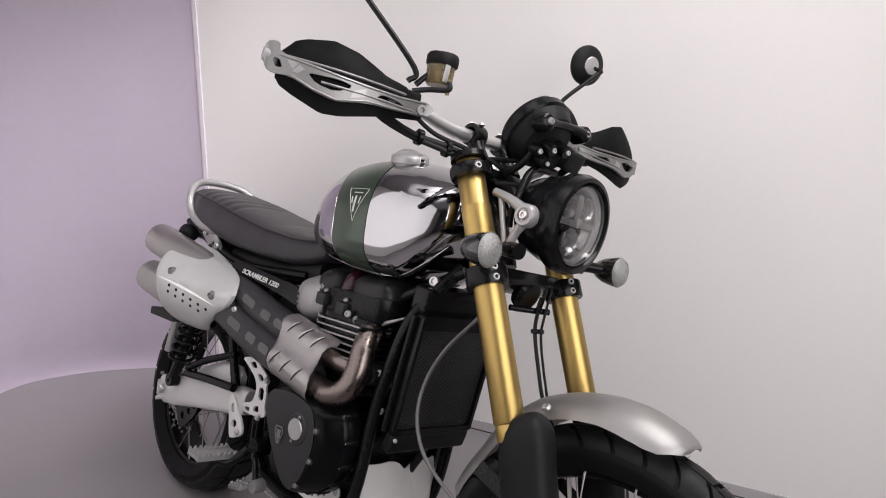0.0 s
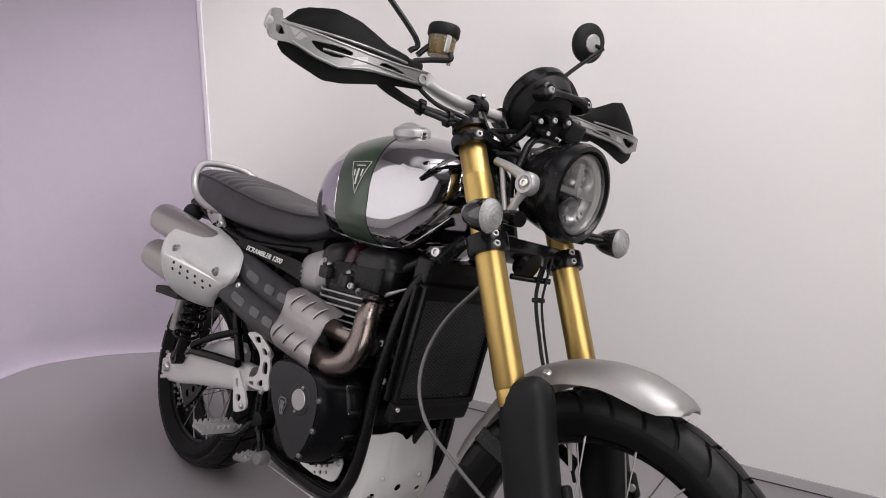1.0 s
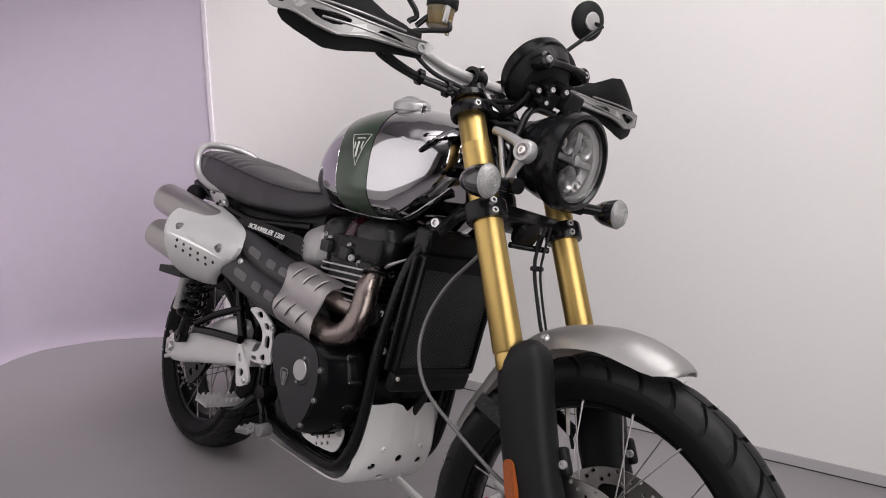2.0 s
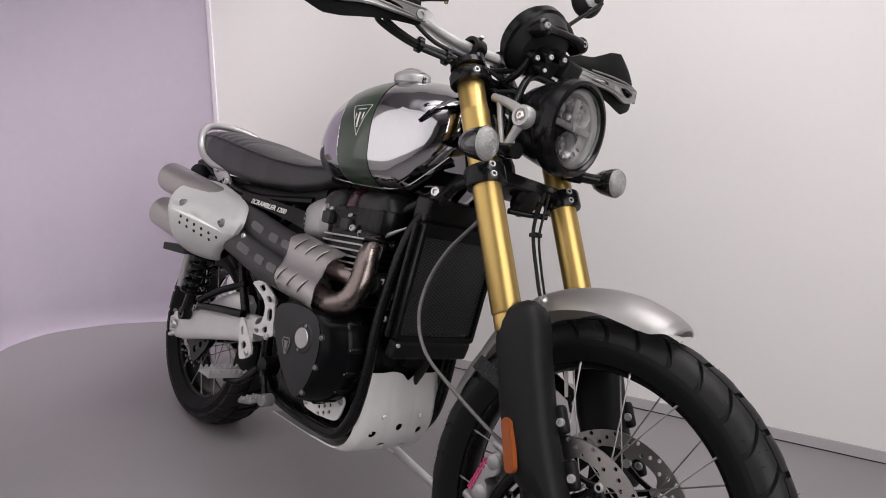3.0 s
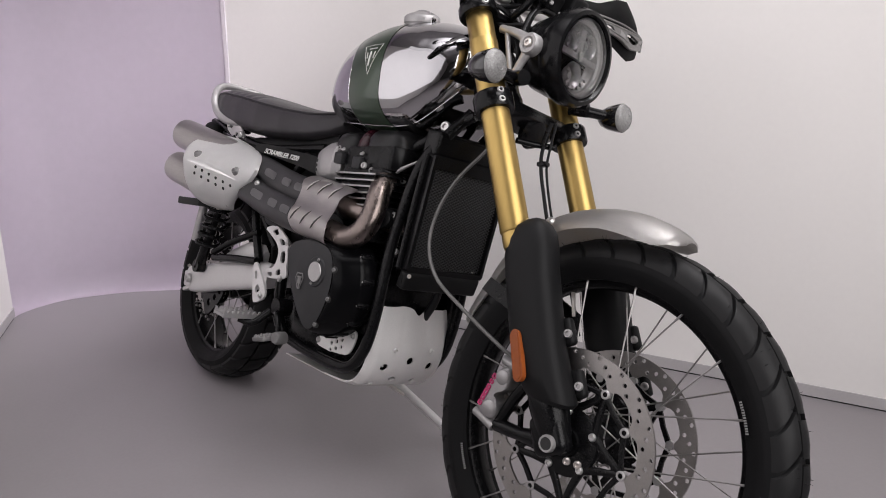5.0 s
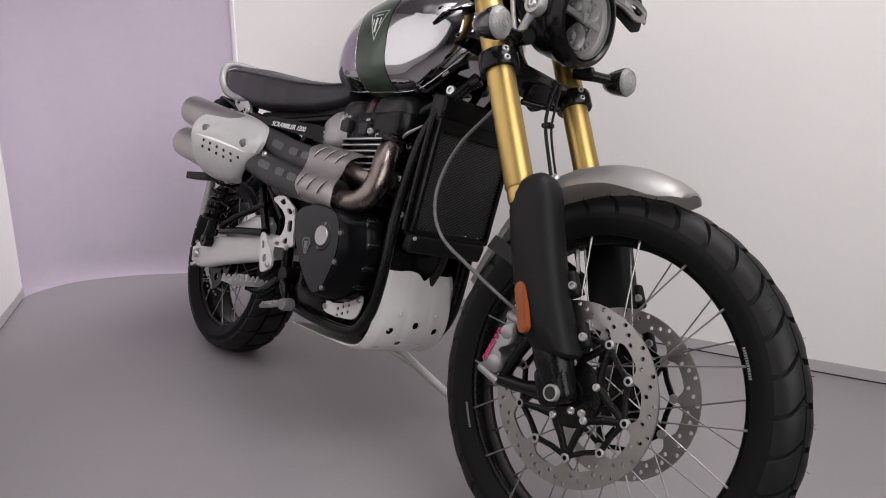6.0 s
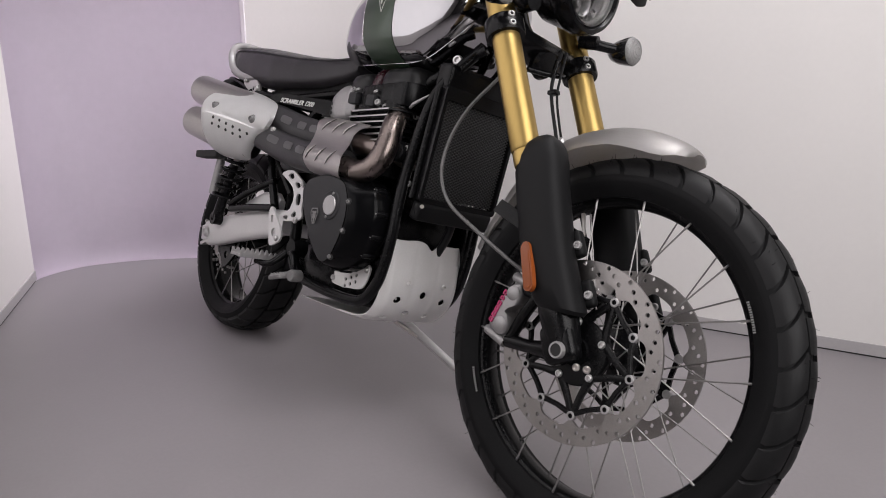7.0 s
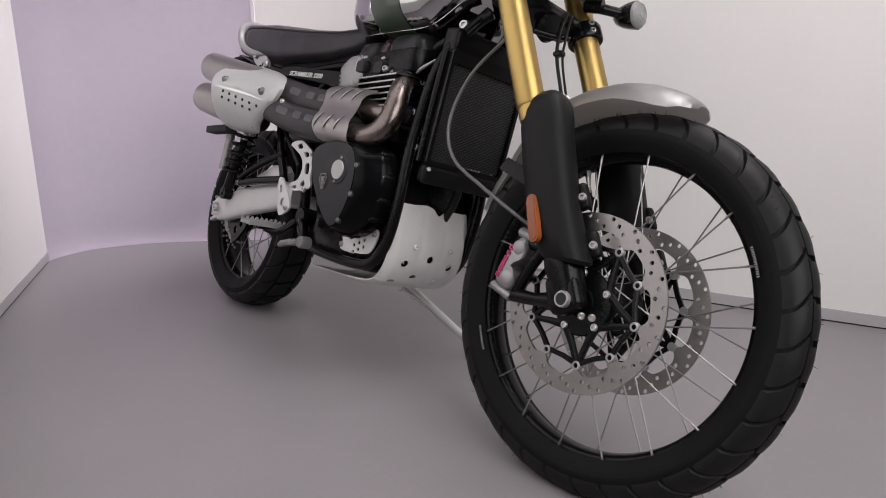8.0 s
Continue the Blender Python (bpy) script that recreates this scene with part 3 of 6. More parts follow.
front("lamp_bowl", lathe([(0.081, 0.03), (0.07, 0.0), (0.045, -0.016), (0.0, -0.018)], LC + LD * 0.026, LD, 48, caps=False), LAMPBOWL, lamp, "smoky reflector bowl")

# ---- tank ----
TANK = [(0.565, 0.085, 0.985, 0.885), (0.59, 0.118, 1.046, 0.872), (0.64, 0.148, 1.094, 0.860), (0.70, 0.168, 1.116, 0.855), (0.78, 0.183, 1.132, 0.852), (0.86, 0.185, 1.138, 0.853),
        (0.93, 0.174, 1.134, 0.860), (0.965, 0.160, 1.128, 0.884), (1.0, 0.142, 1.119, 0.918), (1.03, 0.116, 1.106, 0.956), (1.05, 0.085, 1.090, 0.992), (1.06, 0.050, 1.070, 1.015)]


def tank_at(x):
    xs = [r[0] for r in TANK]
    i = max(0, min(len(xs) - 2, int(np.searchsorted(xs, x)) - 1))
    u = (x - xs[i]) / (xs[i + 1] - xs[i])

    def slope(j, k):
        lo, hi = max(0, j - 1), min(len(xs) - 1, j + 1)
        return (TANK[hi][k] - TANK[lo][k]) / (xs[hi] - xs[lo])

    h = xs[i + 1] - xs[i]
    return [(2 * u ** 3 - 3 * u ** 2 + 1) * TANK[i][k] + (u ** 3 - 2 * u ** 2 + u) * h * slope(i, k) + (3 * u ** 2 - 2 * u ** 3) * TANK[i + 1][k] + (u ** 3 - u ** 2) * h * slope(i + 1, k) for k in (1, 2, 3)]


def tank_point(x, a, lift=0.0):
    """A point of the tank's skin: a runs from 0 at the top round to pi at the belly, positive on the left."""
    w, zt, zb = tank_at(x)
    w, zt, zb = w + lift, zt + lift, zb - lift
    zm = zb + 0.40 * (zt - zb)
    c, s = math.cos(a), math.sin(a)
    y = w * math.copysign(abs(s) ** 0.80, s)
    z = zm + (zt - zm) * abs(c) ** 0.95 if c >= 0 else zm - (zm - zb) * abs(c) ** 0.75
    # the hollow beside the steering head
    e = math.hypot(((x - 1.014) - 0.026 * (abs(a) - 1.43)) / 0.0225, (abs(a) - 1.43) / 0.62)
    if e < 1:
        sink = 0.026 * (1 - e ** 2)
        y -= math.copysign(sink * 0.6, s)
        x -= sink * 0.8
    return Vector((x, y, z))


def tank_patch(x_of, a0, a1, nx, na, lift):
    bm = bmesh.new()
    rows = []
    for i in range(nx + 1):
        rows.append(ring(bm, [tank_point(x_of(i / nx, a0 + (a1 - a0) * k / na), a0 + (a1 - a0) * k / na, lift) for k in range(na + 1)]))
    skin(bm, rows, caps=False, closed=False)
    return bm


bm = bmesh.new()
rows = []
for i in range(145):
    x = 0.565 + (1.06 - 0.565) * i / 144
    rows.append(ring(bm, [tank_point(x, 2 * math.pi * k / 144) for k in range(144)]))
skin(bm, rows)
tank = part("fuel_tank", bm, TANKSILVER, bike, "glossy silver teardrop fuel tank")
for side in (-1, 1):
    def stripe_x(s, a, lo=0.0, hi=1.0):
        g = min(1, abs(a) / 1.6) ** 0.8
        return (0.645 + 0.108 * g) + (0.175 - 0.052 * g) * (lo + (hi - lo) * s)
    part("tank_stripe", tank_patch(stripe_x, side * 0.02, side * 2.75, 10, 30, 0.0012), TANKGREEN, tank, "dark green painted band")

# filler cap
CAPC = Vector((0.845, -0.068, 1.120))
cap = part("filler_cap", lathe([(0.0, 0.035), (0.018, 0.0342), (0.031, 0.031), (0.0400, 0.026), (0.0435, 0.022), (0.0440, 0.009), (0.0405, 0.006), (0.0395, 0.0), (0.0415, -0.004), (0.0415, -0.02), (0, -0.02)], CAPC, (0, -0.18, 0.98), 40), CASTM, bike, "brushed metal filler cap")

# ---- seat ----
SEAT = [(-0.16, 0.075, 0.945, 0.865), (-0.12, 0.112, 0.955, 0.848), (-0.03, 0.132, 0.958, 0.832), (0.10, 0.142, 0.948, 0.818), (0.24, 0.147, 0.930, 0.808), (0.38, 0.142, 0.912, 0.808), (0.50, 0.122, 0.905, 0.815), (0.58, 0.100, 0.908, 0.835), (0.615, 0.085, 0.915, 0.855)]


def seat_point(x, a):
    xs = [r[0] for r in SEAT]
    w, zt, zb = [float(np.interp(x, xs, [r[k] for r in SEAT])) for k in (1, 2, 3)]
    zm = zb + 0.35 * (zt - zb)
    c, s = math.cos(a), math.sin(a)
    y = w * math.copysign(abs(s) ** 0.62, s)
    z = zm + (zt - zm) * abs(c) ** 0.62 if c >= 0 else zm - (zm - zb) * abs(c) ** 0.5
    return Vector((x, y, z))


bm = bmesh.new()
rows = []
for i in range(73):
    x = -0.16 + 0.775 * i / 72
    pts = []
    for k in range(56):
        a = 2 * math.pi * k / 56
        p = seat_point(x, a)
        if math.cos(a) > 0.45 and -0.10 < x < 0.22:
            p.z -= 0.0035 * (0.5 + 0.5 * math.cos(2 * math.pi * x / 0.048)) ** 3
        pts.append(p)
    rows.append(ring(bm, pts))
skin(bm, rows)
seat = part("seat", bm, SEATM, bike, "black ribbed vinyl bench seat", angle=60)

# ---- rear wheel ----
RA = Vector((0.028, 0.008, 0.312))
rw = part("rear_wheel", rim_mesh(RA, 0.205, 0.226, 0.055), BLACK, bike, "black spoked rim")
part("tyre", tyre_mesh(RA, 0.301, 0.077, 0.222), RUBBER, rw, "wide black block-pattern tyre")
tread(RA, 0.301, 0.077, 0.222, 24, 0.13, [(-0.072, -0.034, 0.6, 0.0), (-0.028, 0.028, 0.25, 0.4), (0.034, 0.072, -0.6, 0.3)], rw, Matrix())
part("hub", lathe([(0.012, -0.075), (0.055, -0.07), (0.06, -0.05), (0.04, -0.03), (0.04, 0.03), (0.06, 0.05), (0.055, 0.07), (0.012, 0.075)], RA, (0, 1, 0), 32), BLACK, rw)
spokes(RA, 0.055, 0.05, 0.21, 0.045, 32, rw, part)


# rear brake disc, caliper bracket and the chain side
brake_disc(RA, -0.082, 0.118, 0.092, 40, rw, part, 6, 0.074)
part("caliper_bracket", plate([(p.x, p.y) for p in outline([(0.015, 0.300), (0.165, 0.330), (0.150, 0.285), (0.085, 0.222), (0.055, 0.225)], 1)], [circle(0.075, 0.262, 0.012, 14), circle(0.108, 0.285, 0.010, 12), circle(0.135, 0.308, 0.008, 12)], 0.008, basis((0, -0.098, 0), (0, -1, 0), (1, 0, 0))), BLACK, bike, "black rear caliper bracket with holes")
part("rear_caliper", box((0.075, 0.040, 0.036), basis((0.135, -0.095, 0.372), (0.5, 0, 0.86), (0, 1, 0)), 0.010, 3), BLACK, bike, "black rear brake caliper")
part("sprocket", plate([((0.105 + (0.006 if k % 2 else 0)) * math.cos(2 * math.pi * k / 84), (0.105 + (0.006 if k % 2 else 0)) * math.sin(2 * math.pi * k / 84)) for k in range(84)], [circle(0.07 * math.cos(a), 0.07 * math.sin(a), 0.018, 12) for a in (2 * math.pi * k / 5 for k in range(5))], 0.006, basis((RA.x, 0.098, RA.z), (0, 1, 0), (1, 0, 0))), STEEL, rw, "steel rear sprocket")

# ---- swingarm and shocks ----
def beam(stations, seg=20, power=0.55):
    """A beam of rounded-box sections: each station is (centre, half width along y, half height along z)."""
    bm = bmesh.new()
    rings = []
    for c, hy, hz in stations:
        pts = []
        for k in range(seg):
            a = 2 * math.pi * k / seg
            ca, sa = math.cos(a), math.sin(a)
            pts.append(Vector(c) + Vector((0, hy * math.copysign(abs(ca) ** power, ca), hz * math.copysign(abs(sa) ** power, sa))))
        rings.append(ring(bm, pts))
    skin(bm, rings)
    return bm


for side in (-1, 1):
    arm = part("swingarm", beam([((-0.045, side * 0.122, 0.318), 0.014, 0.036), ((0.0, side * 0.124, 0.322), 0.018, 0.044), ((0.06, side * 0.122, 0.334), 0.019, 0.046), ((0.16, side * 0.116, 0.362), 0.020, 0.046), ((0.28, side * 0.108, 0.390), 0.022, 0.044), ((0.37, side * 0.100, 0.408), 0.024, 0.042), ((0.43, side * 0.095, 0.418), 0.022, 0.034)]), SILVERPAINT, bike, "silver painted swingarm")
    part("arm_brace", beam([((0.135, side * 0.104, 0.418), 0.008, 0.006), ((0.20, side * 0.104, 0.438), 0.012, 0.020), ((0.28, side * 0.102, 0.462), 0.014, 0.030), ((0.345, side * 0.098, 0.470), 0.014, 0.026), ((0.37, side * 0.096, 0.462), 0.010, 0.016)]), SILVERPAINT, arm, "silver swingarm brace")
    part("axle_block", box((0.05, 0.012, 0.05), pose(-0.02, side * 0.138, 0.318, 0, -10, 0), 0.006), ALU, arm, "machined axle adjuster block")
    bolt("axle_nut", (-0.005, side * 0.144, 0.322), (0, side, 0), 0.016, arm)
    bolt("adjuster_screw", (-0.062, side * 0.124, 0.352), (-1, 0, 0.1), 0.006, arm, STEEL)
    part("adjuster_tab", box((0.045, 0.02, 0.012), pose(-0.03, side * 0.13, 0.284, 0, -22, 0), 0.004), ALU, arm)
    # shock: piggyback body, rod, coil
    top, low = Vector((0.165, side * 0.150, 0.665)), Vector((0.075, side * 0.155, 0.375))
    way = (top - low).normalized()
    shock = part("shock_absorber", tube([low, low.lerp(top, 0.40), low.lerp(top, 0.41), low.lerp(top, 0.62)], [0.016, 0.016, 0.012, 0.012], 16), BLACK, bike, "black twin-coil rear shock absorber")
    part("shock_rod", tube([low.lerp(top, 0.5), top], 0.009, 12), STEEL, shock)
    part("shock_eye", lathe([(0.008, -0.014), (0.020, -0.014), (0.020, 0.014), (0.008, 0.014)], low, (0, 1, 0), 20, closed=True), BLACK, shock)
    coil = []
    m = basis(low.lerp(top, 0.24), way)
    turns, n = 7.0, 126
    for k in range(n + 1):
        a = 2 * math.pi * turns * k / n
        coil.append(m @ Vector((0.034 * math.cos(a), 0.034 * math.sin(a), (top - low).length * 0.68 * k / n)))
    part("coil_spring", tube(coil, 0.0052, 8, 1), BLACK, shock, "black coil spring")
    part("shock_reservoir", tube([low + Vector((-0.052, side * 0.004, 0.075)), low + Vector((-0.030, side * 0.004, 0.215))], 0.0135, 16), CASTM, shock, "bare aluminium reservoir cylinder")
    # black subframe rails
    part("subframe_rail", tube([(0.155, side * 0.150, 0.418), (0.27, side * 0.146, 0.436), (0.40, side * 0.140, 0.452)], 0.0115, 12), BLACK, bike, "black tubular subframe rail")
    part("subframe_rail", tube([(0.145, side * 0.150, 0.432), (0.23, side * 0.138, 0.480), (0.345, side * 0.118, 0.530)], 0.0105, 12), BLACK, bike)
    part("subframe_rail", tube([(0.27, side * 0.112, 0.64), (0.31, side * 0.115, 0.55), (0.375, side * 0.12, 0.45)], 0.0125, 12), BLACK, bike)
    part("subframe_rail", tube([(-0.12, side * 0.10, 0.838), (0.1, side * 0.118, 0.80), (0.30, side * 0.115, 0.775), (0.56, side * 0.085, 0.80)], 0.0125, 12), BLACK, bike)
    part("subframe_rail", tube([(0.10, side * 0.125, 0.795), (0.20, side * 0.12, 0.69), (0.28, side * 0.112, 0.63), (0.42, side * 0.10, 0.50)], 0.0115, 12), BLACK, bike)
part("swingarm_bridge", tube([(0.33, -0.10, 0.40), (0.33, 0.10, 0.40)], 0.028, 16), SILVERPAINT, bike)
part("rear_mudguard", beam([((-0.17, 0, 0.80), 0.07, 0.014), ((-0.05, 0, 0.80), 0.075, 0.014), ((0.12, 0, 0.76), 0.075, 0.014), ((0.26, 0, 0.70), 0.075, 0.02), ((0.34, 0, 0.58), 0.07, 0.03)]), PLASTIC, bike, "black plastic inner mudguard")
part("splash_guard", box((0.012, 0.17, 0.24), pose(0.362, 0, 0.535, 0, -14, 0), 0.004), PLASTIC, bike, "black splash guard before the rear wheel")
part("tail_bracket", box((0.15, 0.04, 0.022), pose(0.066, -0.205, 0.572, 0, -4, 0), 0.004), DEEPBLACK, bike, "flat black bracket under the silencers")
part("tail_lamp", box((0.05, 0.10, 0.045), pose(-0.165, 0, 0.845), 0.014, 3), PLASTIC, bike, "black tail lamp housing")
for side in (-1, 1):
    part("rear_indicator", lathe([(0.0, -0.03), (0.02, -0.02), (0.028, 0.0), (0.028, 0.02), (0.0, 0.026)], (-0.055, side * 0.125, 0.806), (-1, 0, 0), 24), PLASTIC, bike, "small black rear indicator")

# ---- grab rail and seat trim ----
rail = [(0.115, -0.125, 0.838), (0.03, -0.132, 0.842), (-0.055, -0.132, 0.872), (-0.105, -0.122, 0.925), (-0.150, -0.080, 0.962), (-0.168, 0.0, 0.972), (-0.150, 0.080, 0.962), (-0.105, 0.122, 0.925), (-0.055, 0.132, 0.872), (0.03, 0.132, 0.842), (0.115, 0.125, 0.838)]
grab = part("grab_rail", tube(rail, 0.0115, 16), CASTM, bike, "bent satin aluminium grab rail")
for side in (-1, 1):
    part("rail_bracket", plate(outline([(-0.06, -0.015), (0.05, -0.035), (0.09, -0.015), (0.06, 0.012), (-0.04, 0.03)]), [circle(-0.02, 0.0, 0.008, 10), circle(0.03, -0.012, 0.007, 10)], 0.006, basis((0.09, side * 0.128, 0.822), (0, side, 0), (1, 0, -0.25))), ALU, grab, "cast aluminium rail bracket")
    bolt("rail_bolt", (0.148, side * 0.133, 0.803), (0, side, 0), 0.0105, grab)
    bolt("rail_bolt", (0.06, side * 0.133, 0.83), (0, side, 0), 0.0085, grab)
# piping along the seat's upper edge
for side in (-1, 1):
    path = []
    for k in range(15):
        x = -0.13 + 0.725 * k / 14
        p = seat_point(x, side * 1.02)
        path.append(p + Vector((0, side * 0.001, 0.001)))
    part("seat_piping", tube(path, 0.0030, 8, 3), SEATM, seat)

# ---- frame ----
for side in (-1, 1):
    y = side * 0.1
    part("frame_tube", tube([(1.045, side * 0.035, 0.925), (1.022, side * 0.078, 0.86), (0.995, side * 0.112, 0.785), (0.968, side * 0.124, 0.64), (0.962, side * 0.127, 0.55), (0.961, side * 0.128, 0.47), (0.953, side * 0.128, 0.39), (0.936, side * 0.128, 0.335), (0.900, side * 0.128, 0.294), (0.84, side * 0.128, 0.281), (0.71, side * 0.128, 0.280), (0.58, side * 0.125, 0.288)], 0.0138, 16), BLACK, bike, "black tubular cradle frame")
    part("frame_strut", tube([(0.893, side * 0.092, 0.808), (1.009, side * 0.060, 0.882), (1.06, side * 0.04, 0.918)], 0.0125, 14), BLACK, bike, "black frame strut")
    bolt("frame_bolt", (0.893, side * 0.104, 0.808), (0.35, side, 0.1), 0.0135, bike, ALU, label="bright frame bolt")
    bolt("frame_bolt", (1.008, side * 0.073, 0.884), (0.45, side, 0.1), 0.0125, bike, ALU)
    bolt("frame_bolt", (0.972, side * 0.118, 0.585), (0.4, side, 0.1), 0.008, bike, CASTM)
    part("frame_tube", tube([(0.59, side * 0.125, 0.286), (0.53, side * 0.120, 0.33), (0.50, side * 0.11, 0.42), (0.47, side * 0.105, 0.55), (0.44, side * 0.095, 0.70), (0.50, side * 0.08, 0.80)], 0.0155, 14), BLACK, bike)
part("frame_spine", tube([(1.07, 0, 0.97), (0.9, 0, 0.95), (0.6, 0, 0.84), (0.2, 0, 0.80)], 0.024, 16), BLACK, bike, "black frame spine")
part("steering_head", lathe([(0.0, -0.10), (0.032, -0.10), (0.034, -0.08), (0.030, -0.06), (0.030, 0.06), (0.034, 0.08), (0.032, 0.10), (0.0, 0.10)], HEAD + STEM * 0.10, STEM, 32), BLACK, bike, "black steering head")

# ---- engine ----
crank = part("crankcase", beam([((0.56, 0, 0.47), 0.10, 0.08), ((0.60, 0, 0.475), 0.135, 0.11), ((0.70, 0, 0.475), 0.15, 0.118), ((0.84, 0, 0.47), 0.145, 0.118), ((0.895, 0, 0.46), 0.115, 0.10), ((0.925, 0, 0.45), 0.09, 0.07)], 32, 0.4), ENGINE, bike, "black powder-coated crankcase")
part("sump", beam([((0.50, 0, 0.335), 0.085, 0.055), ((0.56, 0, 0.34), 0.112, 0.065), ((0.62, 0, 0.33), 0.126, 0.075), ((0.74, 0, 0.325), 0.122, 0.07), ((0.86, 0, 0.325), 0.105, 0.062), ((0.905, 0, 0.33), 0.085, 0.05)], 24, 0.5), ENGINE, crank)


def pad(points, depth, y, round_by, parent, mat, name, label="", side=-1, step=5, slope=0.0):
    """A domed engine cover: an outline in x and z, standing out to y along the side, with a rounded shoulder."""
    pts = outline([(p[0], p[1], 0) for p in points], 2)
    cx, cz = sum(p.x for p in pts) / len(pts), sum(p.y for p in pts) / len(pts)
    bm = bmesh.new()
    rings = []
    levels = [(1.0, 0.0), (1.0, depth - round_by)]
    for k in range(1, step + 1):
        a = math.pi / 2 * k / step
        levels.append((1 - (round_by / 0.11) * (1 - math.cos(a)), depth - round_by + round_by * math.sin(a)))
    for s, d in levels:
        rings.append(ring(bm, [Vector((cx + (p.x - cx) * s, side * (y - depth + d - slope * max(0, cx + (p.x - cx) * s - 0.80) * d / depth), cz + (p.y - cz) * s)) for p in pts]))
    skin(bm, rings)
    return part(name, bm, mat, parent, label)


case = pad([(0.66, 0.50), (0.675, 0.56), (0.73, 0.59), (0.80, 0.592), (0.87, 0.575), (0.915, 0.545), (0.935, 0.49), (0.925, 0.42), (0.885, 0.375), (0.84, 0.352), (0.77, 0.350), (0.715, 0.385), (0.675, 0.44)], 0.05, 0.158, 0.022, bike, ENGINE, "clutch_case", "black engine side case")
CCX, CCZ = 0.800, 0.465
FACE = outline([(0.690, 0.530, 0), (0.712, 0.553, 0), (0.786, 0.568, 0), (0.862, 0.562, 0), (0.887, 0.528, 0), (0.892, 0.471, 0), (0.874, 0.411, 0), (0.850, 0.368, 0), (0.820, 0.364, 0), (0.774, 0.398, 0), (0.722, 0.455, 0), (0.695, 0.500, 0)], 2)
SKIRTL = outline([(0.678, 0.545, 0), (0.70, 0.566, 0), (0.75, 0.582, 0), (0.808, 0.588, 0), (0.880, 0.578, 0), (0.926, 0.555, 0), (0.944, 0.500, 0), (0.938, 0.445, 0), (0.916, 0.396, 0), (0.882, 0.366, 0), (0.839, 0.346, 0), (0.79, 0.342, 0), (0.757, 0.385, 0), (0.706, 0.448, 0), (0.682, 0.500, 0)], 2)


def reach(loop, a):
    """How far a closed outline lies from the cover's middle in the direction a."""
    dx, dz = math.cos(a), math.sin(a)
    best = 0.0
    for i, p in enumerate(loop):
        q = loop[(i + 1) % len(loop)]
        px, pz, ex, ez = p.x - CCX, p.y - CCZ, q.x - p.x, q.y - p.y
        den = dx * ez - dz * ex
        if abs(den) > 1e-9:
            r, s = (px * ez - pz * ex) / den, (px * dz - pz * dx) / den
            if r > 0 and 0 <= s <= 1:
                best = max(best, r)
    return best


def cover_at(a, s):
    """A place on the clutch cover: s runs from 0 at its rim to 1 at the edge of the flat face and 2 at the middle."""
    ro, rf = reach(SKIRTL, a), reach(FACE, a)
    if s <= 1:
        r, y = ro + (rf - ro) * s, 0.168 + 0.053 * math.sin(s * math.pi / 2) ** 1.1
    else:
        r, y = rf * (2 - s), 0.221 + 0.004 * (1 - (2 - s) ** 2)
    return Vector((CCX + r * math.cos(a), -y, CCZ + r * math.sin(a)))


bm = bmesh.new()
rings = [ring(bm, [cover_at(2 * math.pi * k / 96, 0) + Vector((0, 0.04, 0)) for k in range(96)])]
for s in (0, 0.1, 0.25, 0.4, 0.55, 0.7, 0.82, 0.92, 1.0, 1.06):
    rings.append(ring(bm, [cover_at(2 * math.pi * k / 96, s) + Vector((0, 0.001 if s > 0.95 else 0, 0)) for k in range(96)]))
skin(bm, rings)
clutch_skirt = part("clutch_cover", bm, CASEM, bike, "black clutch cover with a matt grey face")
bm = bmesh.new()
rings = []
for s in (0.94, 0.97, 1.0, 1.06, 1.2, 1.5, 1.8):
    rings.append(ring(bm, [cover_at(2 * math.pi * k / 96, s) + Vector((0, -0.0012, 0)) for k in range(96)]))
skin(bm, rings)
part("cover_face", bm, COVER, clutch_skirt, "matt dark grey cover face")
pad([(0.66, 0.50), (0.675, 0.56), (0.73, 0.59), (0.80, 0.592), (0.87, 0.575), (0.915, 0.545), (0.935, 0.49), (0.925, 0.42), (0.885, 0.375), (0.84, 0.352), (0.77, 0.350), (0.715, 0.385), (0.675, 0.44)], 0.05, 0.180, 0.022, bike, ENGINE, "alternator_cover", "black engine side case", 1)
capm = Vector((0.832, -0.2240, 0.500))
part("inspection_cap", lathe([(0.0, 0.0055), (0.0255, 0.0055), (0.0265, 0.0045), (0.033, 0.0045), (0.0375, 0.0), (0.0375, -0.006)], capm, (0.06, -1, 0.0), 36), COVER, clutch_skirt, "round cap with a brushed centre")
part("cap_centre", lathe([(0.0, 0.0025), (0.0228, 0.0025), (0.0242, 0.0)], capm + Vector((0.0004, -0.0050, 0)), (0.06, -1, 0), 32), CASTM, clutch_skirt, "brushed metal centre")
for dx, dz in ((0.007, 0.0290), (-0.007, -0.0290)):
    bolt("cap_screw", capm + Vector((dx, -0.004, dz)), (0, -1, 0), 0.0042, clutch_skirt, PEGM)
for a, s in ((radians(29), 0.86), (radians(-10), 0.88), (radians(-54), 0.90)):
    q = cover_at(a, s)
    # A flat dark disc gives the shade of a recess round the screw.
    part("screw_well_shade", lathe([(0.0, 0.0012), (0.0080, 0.0012), (0.0088, -0.004)], q, (0.35, -1, 0), 16), DEEPBLACK, clutch_skirt)
    bolt("case_screw", q + Vector((0.0005, -0.001, 0)), (0.35, -1, 0), 0.0052, clutch_skirt, PEGM)
